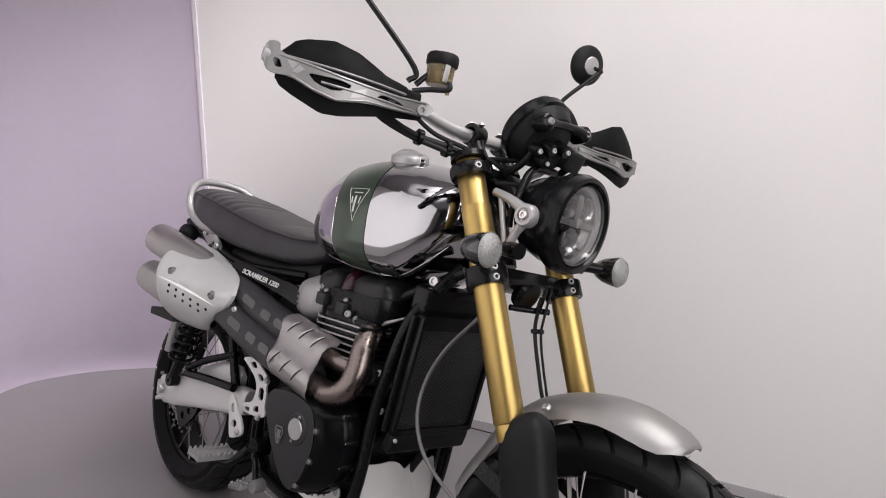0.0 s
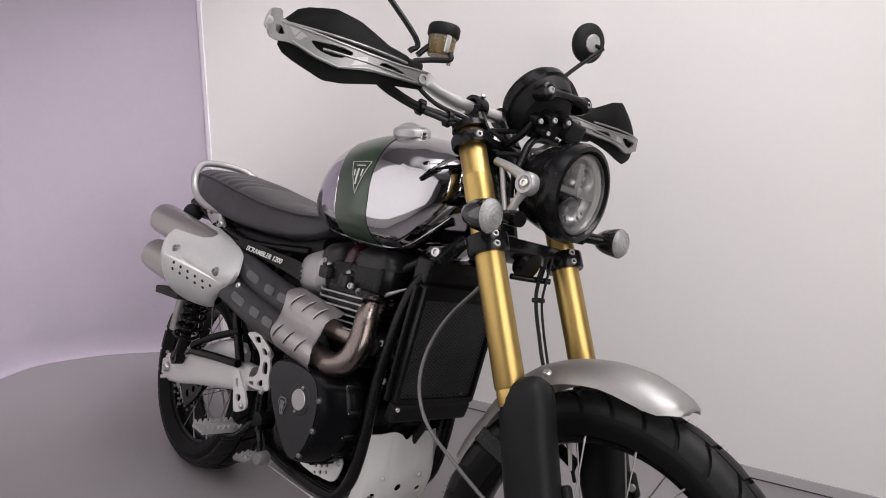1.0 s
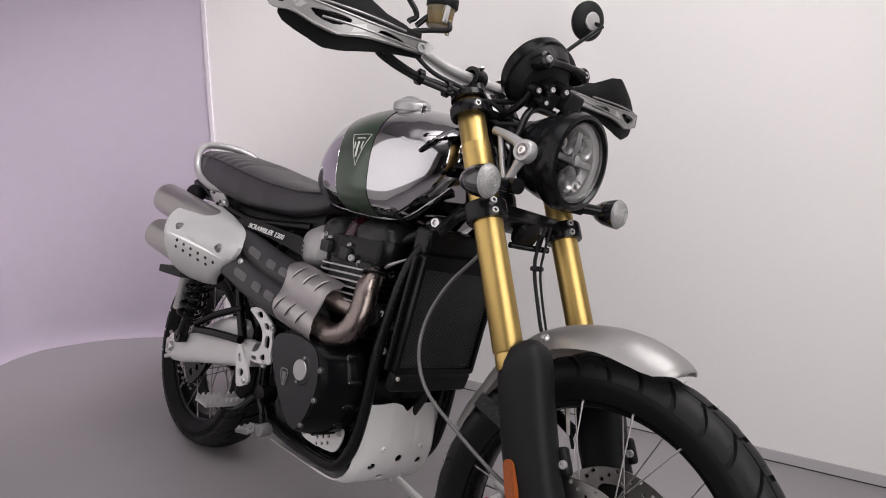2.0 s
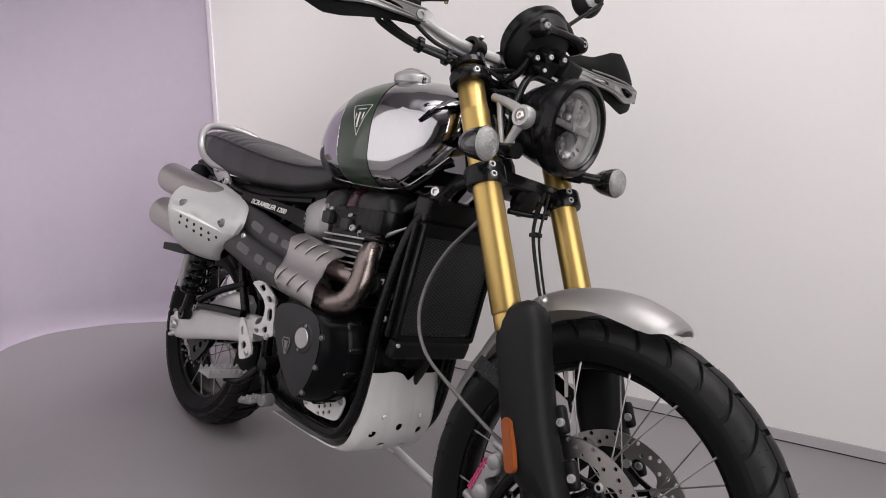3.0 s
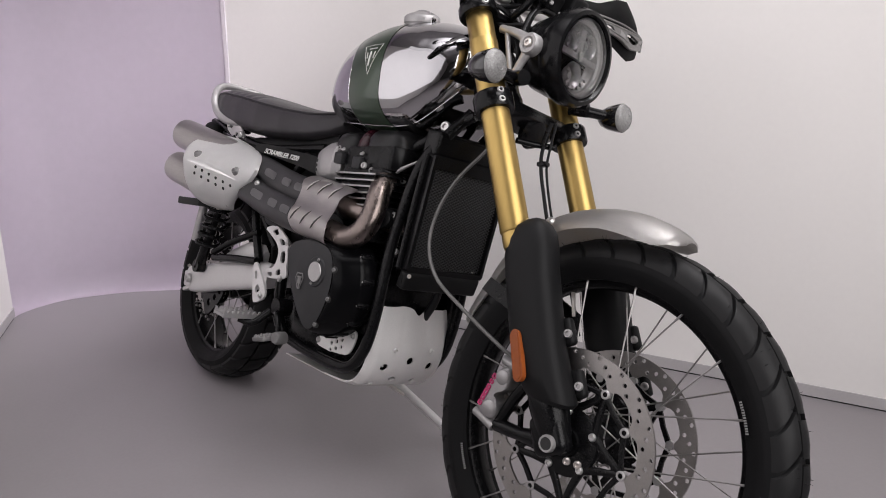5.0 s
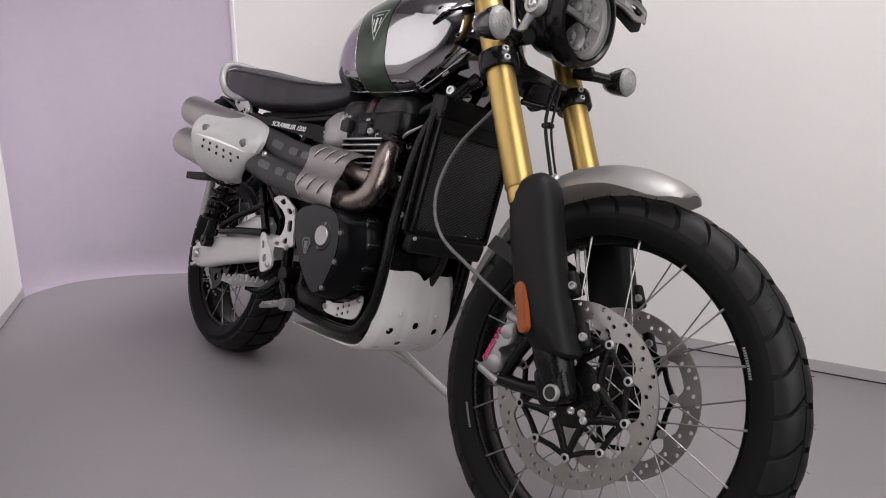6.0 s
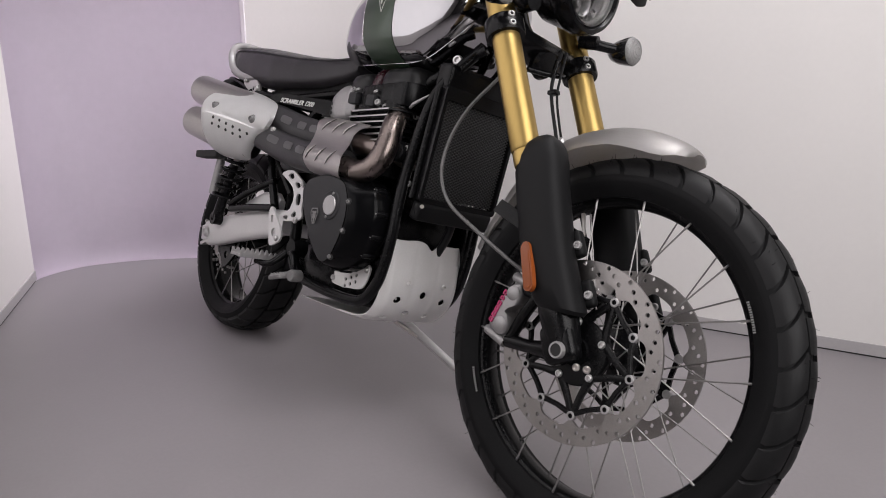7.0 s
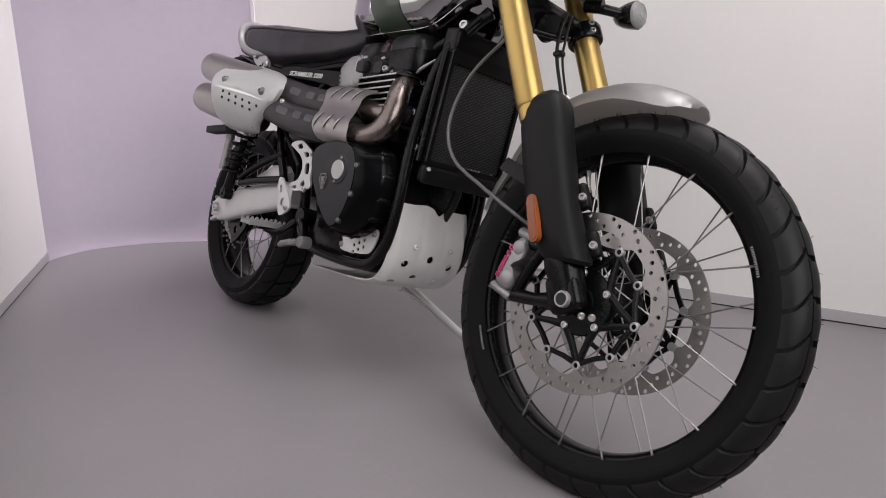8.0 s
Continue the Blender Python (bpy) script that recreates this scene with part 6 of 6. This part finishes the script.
for side in (-1, 1):
    y = side
    bar_part("grip", tube([swept(1.019, y * 0.52, 1.247), swept(1.008, y * 0.38, 1.240)], 0.0165, 18), RUBBERHOSE, bar, "black rubber grip")
    bar_part("switch_cube", box((0.045, 0.05, 0.05), pose(*swept(1.006, y * 0.335, 1.238)), 0.010, 3), PLASTIC, bar, "black switch cube")
    # the hand guard: two black shells on a pierced pale frame
    ins = Vector((1.047, -0.262, 1.219)) if side < 0 else Vector((1.034, 0.250, 1.243))
    out = Vector((0.935, -0.538, 1.245)) if side < 0 else Vector((1.030, 0.560, 1.250))
    along = (out - ins).normalized()
    away = Vector((along.y, -along.x, 0)).normalized()
    away = away if away.x > 0 else -away
    def on_guard(s, h, push=0.0):
        """A place on the guard's bowed front: s from the inner end to the bar end, h up."""
        return ins.lerp(out, s) + away * (0.045 * math.sin(math.pi * min(1, max(0, s))) ** 0.8 + push) + Vector((0, 0, h))
    def sheet(fn_lo, fn_hi, s0, s1, push, curl, ns=30, nh=8):
        bm = bmesh.new()
        rows = []
        for i in range(ns + 1):
            s = s0 + (s1 - s0) * i / ns
            lo, hi = fn_lo(s), fn_hi(s)
            rows.append(ring(bm, [on_guard(s, lo + (hi - lo) * k / nh, push - curl * (k / nh) ** 2) for k in range(nh + 1)]))
        skin(bm, rows, caps=False, closed=False)
        bmesh.ops.solidify(bm, geom=bm.faces, thickness=0.004)
        return bm
    def dense(loop, step=0.025):
        pts = []
        for (xa, ya), (xb, yb) in zip(loop, loop[1:] + loop[:1]):
            cuts = max(1, int(abs(xb - xa) / step))
            pts += [(xa + (xb - xa) * k / cuts, ya + (yb - ya) * k / cuts) for k in range(cuts)]
        return pts
    def soften(loop):
        return dense([(q.x, q.y) for q in outline([(x, y, 0) for x, y in loop], 1)])
    upper = [(-0.078, 0.010), (-0.018, 0.017), (0.10, 0.011), (0.22, 0.006), (0.42, 0.0035), (0.60, 0.0045), (0.77, 0.008), (0.945, 0.012), (0.955, 0.031), (1.01, 0.029), (1.03, 0.020)]
    lower = [(1.03, -0.004), (1.01, -0.019), (0.965, -0.025), (0.877, -0.022), (0.74, -0.036), (0.60, -0.042), (0.42, -0.027), (0.20, -0.021), (-0.024, -0.0115), (-0.068, 0.002)]
    tip_hole = [(0.982, 0.002), (0.945, 0.003), (0.920, -0.012), (0.966, -0.013)]
    if side > 0:
        # the far guard ends in a plain rounded tip
        upper = upper[:7] + [(0.90, 0.009), (0.965, 0.007), (0.990, 0.001)]
        lower = [(0.992, -0.012), (0.970, -0.024)] + lower[3:]
        tip_hole = [(0.935, 0.000), (0.885, 0.001), (0.868, -0.011), (0.925, -0.013)]
    holes = [soften([(0.785, -0.008), (0.70, -0.006), (0.60, -0.003), (0.505, -0.007), (0.61, -0.026), (0.73, -0.022)]), soften([(0.360, -0.013), (0.325, -0.0025), (0.23, -0.0035), (0.160, -0.006), (0.172, -0.012), (0.33, -0.0165)]), soften(tip_hole)]
    bm = plate(soften(upper + lower), holes, 0.007, Matrix())
    for v in bm.verts:
        v.co = on_guard(v.co.x, v.co.y, 0.0075 + v.co.z)
    gframe = bar_part("hand_guard", bm, GUARDM, bike, "cast aluminium hand guard frame with black shells")
    for rib in (upper[1:8], lower[3:9]):
        mid_line = dense(rib)[:-6]
        bar_part("guard_rib", tube([on_guard(x, y + (-0.0026 if rib[0] == upper[1] else 0.0026), 0.0105) for x, y in mid_line], 0.0024, 8, 1), GUARDM, gframe)
    for fold in ([(0.905, 0.004), (0.84, 0.003), (0.868, -0.010)], [(0.835, 0.001), (0.800, -0.004), (0.838, -0.014), (0.868, -0.013)], [(0.500, -0.012), (0.43, -0.004), (0.43, -0.018), (0.52, -0.028)]):
        bm = plate(dense(fold), [], 0.001, Matrix())
        for v in bm.verts:
            v.co = on_guard(v.co.x, v.co.y, 0.0111 + v.co.z)
        bar_part("guard_fold", bm, CASTM, gframe, "shallow cast facet")
    bar_part("guard_shell", sheet(lambda s: 0.004, lambda s: np.interp(s, [-0.017, 0.106, 0.265, 0.374, 0.475, 0.637, 0.794, 0.853, 0.905, 0.953], [0.021, 0.036, 0.039, 0.050, 0.060, 0.066, 0.054, 0.046, 0.027, 0.013]) * (1.0 if side < 0 else 1.35), -0.015, 0.952, 0.0, 0.030), PLASTIC, gframe, "matt black upper guard shell")
    bar_part("guard_shell", sheet(lambda s: np.interp(s, [-0.02, 0.005, 0.271, 0.555, 0.671, 0.845, 0.93, 0.95], [-0.012, -0.020, -0.038, -0.064, -0.069, -0.052, -0.040, -0.029]), lambda s: -0.006, -0.015, 0.948, -0.002, -0.0), PLASTIC, gframe, "matt black lower guard shell")
    bar_part("bar_end", lathe([(0.0, 0.006), (0.011, 0.006), (0.0135, 0.003), (0.0135, -0.018), (0.011, -0.02)], out + along * (0.004 if side < 0 else -0.022) + Vector((0, 0, 0.006 if side < 0 else -0.002)), along, 28), CASTM, gframe, "aluminium bar end weight")
    bar_part("guard_bolt", lathe([(0.0, 0.002), (0.005, 0.002), (0.005, 0.006), (0.0095, 0.006), (0.0105, 0.002), (0.0105, -0.004)], on_guard(0.02, -0.001, 0.013), away, 16), PEGM, gframe)
    bar_part("guard_mount", tube([(1.006, y * 0.250, 1.226), ins + away * -0.004], 0.013, 14), ALU, gframe)
    bar_part("control_lever", tube([swept(1.02, y * 0.30, 1.236), swept(1.040, y * 0.36, 1.232), swept(1.046, y * 0.45, 1.230), swept(1.040, y * 0.50, 1.232)], [0.010, 0.007, 0.006, 0.0065], 12), BLACK, bar, "black control lever")
    bar_part("lever_perch", box((0.05, 0.045, 0.032), pose(1.012, y * 0.275, 1.238), 0.009, 3), BLACK, bar)
# bar risers
for y in (-0.072, 0.030):
    ris = front("bar_riser", tube([(1.062, y, 1.135), (1.035, y, 1.170), (1.018, y, 1.200)], [0.021, 0.018, 0.019], 18), BLACK, bike, "black handlebar riser")
    front("riser_cap", lathe([(0.0155, -0.016), (0.024, -0.016), (0.0255, 0), (0.024, 0.016), (0.0155, 0.016)], (1.017, y, 1.203), (0, 1, 0), 24, closed=True), BLACK, ris, "black bar clamp")
    for dx in (-0.014, 0.016):
        fbolt("riser_bolt", (1.014 + dx, y, 1.226), (-0.3, 0, 0.95), 0.0068, ris, STEEL)
# brake fluid reservoir
RC = Vector((1.000, -0.198, 1.272))
res = front("fluid_reservoir", lathe([(0.0, 0.0), (0.024, 0.0), (0.027, 0.004), (0.029, 0.042), (0.0, 0.042)], RC, (-0.06, -0.02, 1), 32), SMOKED, bike, "amber see-through brake fluid reservoir")
front("reservoir_cap", lathe([(0.030, -0.004), (0.033, 0.0), (0.033, 0.016), (0.030, 0.021), (0.0, 0.021)], RC + Vector((-0.002, 0, 0.042)), (-0.06, -0.02, 1), 32), PLASTIC, res, "black ribbed cap")
front("reservoir_level", lathe([(0.0, 0.001), (0.022, 0.001), (0.025, 0.025), (0.0, 0.025)], RC + Vector((0, 0, 0.001)), (-0.06, -0.02, 1), 24), FLUID, res)
front("reservoir_band", box((0.004, 0.012, 0.034), pose(RC.x + 0.027, RC.y - 0.012, RC.z + 0.022), 0.001), ALU, res)
front("reservoir_hose", tube([(1.036, -0.205, 1.277), (1.040, -0.208, 1.262), (1.005, -0.225, 1.256), (0.985, -0.250, 1.245)], 0.0055, 10), RUBBERHOSE, res, "short black reservoir hose")
front("reservoir_nozzle", tube([(1.036, -0.205, 1.284), (1.037, -0.206, 1.252)], 0.0042, 10), SMOKED, res)
front("reservoir_arm", tube([(0.975, -0.235, 1.262), (0.985, -0.22, 1.285), (0.990, -0.21, 1.292)], 0.006, 10), BLACK, res)
# mirrors
for side, base, mid, elbow, face in ((-1, (0.975, -0.258, 1.262), (0.977, -0.252, 1.292), (0.895, -0.345, 1.402), (0.83, -0.42, 1.49)), (1, (0.965, 0.262, 1.275), (0.945, 0.27, 1.32), (0.925, 0.355, 1.404), (0.942, 0.475, 1.518))):
    mir = front("mirror_stem", tube([base, mid, elbow, face], 0.0058, 12), BLACK, bike, "thin black mirror stem")
    c = Vector(face) + Vector((-0.038, -0.012 * side, 0.012))
    front("mirror_stem", tube([face, Vector(face).lerp(c, 0.9)], 0.0055, 10), BLACK, mir)
    d = Vector((0.93, -0.30 if side > 0 else 0.25, -0.10))
    front("mirror_housing", lathe([(0.0, 0.016), (0.024, 0.015), (0.024, 0.012), (0.046, 0.006), (0.055, -0.004), (0.054, -0.012), (0.0, -0.012)], c, d, 40), PLASTIC, mir, "round black bar mirror")
    front("mirror_cap", lathe([(0.0, 0.004), (0.022, 0.003), (0.0245, 0.0)], c + d.normalized() * 0.014, d, 28), ALU, mir, "pale round boss")
    front("mirror_glass", lathe([(0.0, 0.0), (0.046, 0.0), (0.046, 0.002), (0, 0.002)], c - d.normalized() * 0.0135, d, 36), CHROME, mir, "mirror glass")

# ---- instrument ----
IC = Vector((1.135, -0.026, 1.238))
ID = Vector((-0.80, 0, 0.55)).normalized()
inst = front("instrument", lathe([(0.0, -0.052), (0.050, -0.050), (0.062, -0.045), (0.069, -0.030), (0.073, -0.012), (0.075, 0.010), (0.071, 0.018), (0.066, 0.014), (0.0, 0.013)], IC, ID, 44), PLASTIC, bike, "round black instrument pod")
front("instrument_rim", lathe([(0.073, -0.014), (0.0785, -0.010), (0.0785, 0.006), (0.073, 0.010)], IC, ID, 44, closed=True), BLACK, inst, "black stepped rim")
front("instrument_glass", lathe([(0.0, 0.0), (0.064, 0.0), (0.064, 0.002), (0, 0.002)], IC + ID * 0.015, ID, 40), GLOSS, inst)
front("instrument_hood", tube([(1.160, -0.080, 1.245), (1.152, -0.065, 1.282), (1.142, -0.012, 1.302), (1.160, 0.038, 1.292), (1.182, 0.062, 1.255)], [0.007, 0.010, 0.011, 0.010, 0.007], 12), PLASTIC, inst, "black instrument bracket")
front("instrument_arm", tube([(1.200, -0.090, 1.242), (1.204, -0.050, 1.249), (1.206, 0.0, 1.254), (1.205, 0.051, 1.252)], [0.014, 0.008, 0.008, 0.014], 14), BLACK, inst)
for p in ((1.200, -0.090, 1.242), (1.198, 0.051, 1.252)):
    front("instrument_lug", lathe([(0.0, 0.016), (0.012, 0.016), (0.017, 0.012), (0.019, 0.0), (0.018, -0.02), (0, -0.02)], p, (0.95, -0.25, 0.12), 20), BLACK, inst)
    fbolt("instrument_bolt", Vector(p) + Vector((0.0155, -0.004, 0.002)), (0.95, -0.25, 0.12), 0.0075, inst, CASTM)
for p, r in (((1.186, -0.064, 1.188), 0.008), ((1.205, -0.044, 1.196), 0.008), ((1.218, -0.014, 1.200), 0.0075), ((1.198, -0.046, 1.168), 0.0065)):
    front("bracket_link", tube([Vector(p) + Vector((-0.03, 0, 0.012)), Vector(p) + Vector((-0.002, 0, 0))], 0.013, 12), BLACK, inst)
    fbolt("link_bolt", p, (0.9, -0.4, 0), r * 0.75, inst, CASTM)
front("wiring_block", box((0.05, 0.055, 0.045), pose(1.178, 0.052, 1.198, 0, 20, 0), 0.009, 3), PLASTIC, inst)
front("wiring_block", box((0.06, 0.07, 0.05), pose(1.150, -0.012, 1.190, 0, 25, 0), 0.012, 3), PLASTIC, inst)
front("lamp_top_stay", tube([(1.175, -0.066, 1.195), (1.150, -0.062, 1.162), (1.112, -0.062, 1.132)], 0.008, 10), BLACK, inst)
front("lamp_top_stay", tube([(1.185, 0.045, 1.175), (1.150, 0.05, 1.150), (1.112, 0.05, 1.132)], 0.008, 10), BLACK, inst)

# ---- cables ----
for pts, r in (([(0.985, -0.31, 1.196), (0.989, -0.299, 1.178), (1.004, -0.229, 1.162), (1.036, -0.169, 1.157), (1.065, -0.099, 1.146), (1.095, -0.039, 1.120), (1.111, -0.009, 1.080), (1.10, 0.0, 1.02)], 0.0068),
               ([(0.975, -0.325, 1.196), (0.979, -0.315, 1.176), (0.997, -0.239, 1.158), (1.047, -0.169, 1.145), (1.079, -0.089, 1.126), (1.115, -0.029, 1.095), (1.125, -0.02, 1.03)], 0.0058),
               ([(1.00, -0.26, 1.205), (1.02, -0.20, 1.176), (1.05, -0.13, 1.165), (1.085, -0.06, 1.150), (1.12, -0.01, 1.11), (1.14, 0.0, 1.05)], 0.0048),
               ([(0.985, 0.30, 1.22), (1.0, 0.22, 1.18), (1.045, 0.13, 1.16), (1.085, 0.06, 1.14), (1.11, 0.01, 1.08)], 0.0062),
               ([(1.06, -0.055, 1.16), (1.10, -0.045, 1.165), (1.145, -0.035, 1.175), (1.165, -0.03, 1.19)], 0.006),
               ([(1.105, -0.075, 1.11), (1.15, -0.06, 1.115), (1.175, -0.04, 1.10), (1.165, -0.03, 1.05)], 0.005)):
    front("cable", tube(pts, r, 10), RUBBERHOSE, bike, "black sheathed control cable")
for p in ((1.036, -0.169, 1.152), (1.008, -0.225, 1.160)):
    front("cable_tie", lathe([(0.011, -0.005), (0.0165, -0.005), (0.0165, 0.005), (0.011, 0.005)], p, (0.35, 0.9, -0.1), 16, closed=True), BLACK, bike)
# ignition area, top yoke nut
front("yoke_nut", lathe([(0.0, 0.014), (0.016, 0.014), (0.019, 0.010), (0.019, 0.0)], HEAD + STEM * 0.225, STEM, 6), ALU, bike, "bright steering stem nut")
front("key_switch", lathe([(0.0, 0.02), (0.014, 0.02), (0.016, 0.0)], HEAD + STEM * 0.225 + Vector((0.045, 0.02, 0)), STEM, 20), BLACK, bike)
for side in (-1, 1):
    front("fork_cap", lathe([(0.0, 0.012), (0.009, 0.012), (0.011, 0.006), (0.023, 0.006), (0.0265, 0.0)], leg(0.93, side * FY) + STEM * 0.236, STEM, 24), GOLD, bike, "gold fork cap")
# ---- tank fittings ----
def tank_strip(pts, wide, parent, mat, name, lift=0.0022):
    """A thin raised line on the tank's skin, along places given as (x, a)."""
    bm = bmesh.new()
    add_tube(bm, [tank_point(x, a, lift) for x, a in pts], wide, 8, 4)
    return part(name, bm, mat, parent)


for side in (-1, 1):
    tri = [(0.778, side * 1.10), (0.848, side * 1.09), (0.830, side * 1.53), (0.778, side * 1.10)]
    for (xa, aa), (xb, ab) in zip(tri, tri[1:]):
        tank_strip([(xa + (xb - xa) * k / 4, aa + (ab - aa) * k / 4) for k in range(5)], 0.0007, tank, PRINT, "badge_line")
    for (xa, aa), (xb, ab), w in (((0.803, side * 1.16), (0.832, side * 1.155), 0.0013), ((0.816, side * 1.21), (0.823, side * 1.42), 0.0022), ((0.802, side * 1.22), (0.809, side * 1.31), 0.0014), ((0.831, side * 1.21), (0.833, side * 1.31), 0.0014)):
        tank_strip([(xa + (xb - xa) * k / 3, aa + (ab - aa) * k / 3) for k in range(4)], w, tank, PRINT, "badge_bar")
    # bright pin lines beside the green band
    for edge in (0.0,):
        tank_strip([(stripe_x(edge, a), side * a) for a in (0.02, 0.3, 0.6, 0.9, 1.2, 1.5, 1.8, 2.1, 2.4, 2.7)], 0.0005, tank, CHROME, "pin_line", 0.0012)
    # the welded seam under the tank
    tank_strip([(x, side * 2.52) for x in (0.60, 0.66, 0.72, 0.78, 0.84, 0.90, 0.95, 1.0, 1.03)], 0.0012, tank, TANKSILVER, "tank_seam", 0.0006)
ca = Vector((0, -0.18, 0.98)).normalized()
bm = bmesh.new()
rows = []
for k in range(9):
    f = -1 + k / 4
    q = CAPC + Vector((0.038 * f, 0, 0)) + ca * (0.0360 - 0.009 * f * f)
    rows.append(ring(bm, [q + Vector((0, w, 0)) + ca * h for w, h in ((-0.0095, -0.003), (-0.0075, 0.0025), (0.0, 0.004), (0.0075, 0.0025), (0.0095, -0.003))]))
skin(bm, rows)
part("cap_strap", bm, CASTM, cap, "hinged cap strap")
part("cap_clasp", box((0.010, 0.018, 0.018), Matrix.Translation(CAPC + Vector((0.041, 0, 0)) + ca * 0.012), 0.003), CHROME, cap, "bright cap clasp")

# pale sidewall marks, drawn as plain bars
for a0 in (203, 20.5):
    for k in range(13):
        a = radians(a0 + 0.80 * k)
        rv = Vector((math.cos(a), 0, math.sin(a)))
        rr = 0.3005
        wy = 0.0474
        front("sidewall_mark", plate(rrect(-0.0024, -0.0013, 0.0024, 0.0013, 0.0005, 2), [], 0.0012, basis(FT + rv * rr + Vector((0, -wy, 0)), Vector((0, -1, 0)) - rv * 0.15, rv)), MARK, fw)
# fine moulding whiskers left on the new front tyre
rng = random.Random(11)
bm = bmesh.new()
for k in range(260):
    a = rng.uniform(0, 2 * math.pi)
    w = rng.choice((-1, 1)) * rng.uniform(0.012, 0.049)
    r = tyre_radius(0.3785, 0.051, 0.300, w)
    p = FT + Vector((r * math.cos(a), w, r * math.sin(a)))
    d = Vector((math.cos(a), w / 0.051 * 0.8, math.sin(a))).normalized() + Vector((rng.uniform(-0.4, 0.4), rng.uniform(-0.4, 0.4), rng.uniform(-0.4, 0.4)))
    add_tube(bm, [p - d * 0.001, p + d * rng.uniform(0.003, 0.007)], [0.0006, 0.0002], 4)
whisk = front("tyre_whiskers", bm, RUBBER, fw, "fine rubber moulding whiskers")
whisk["kind"] = "stuff"
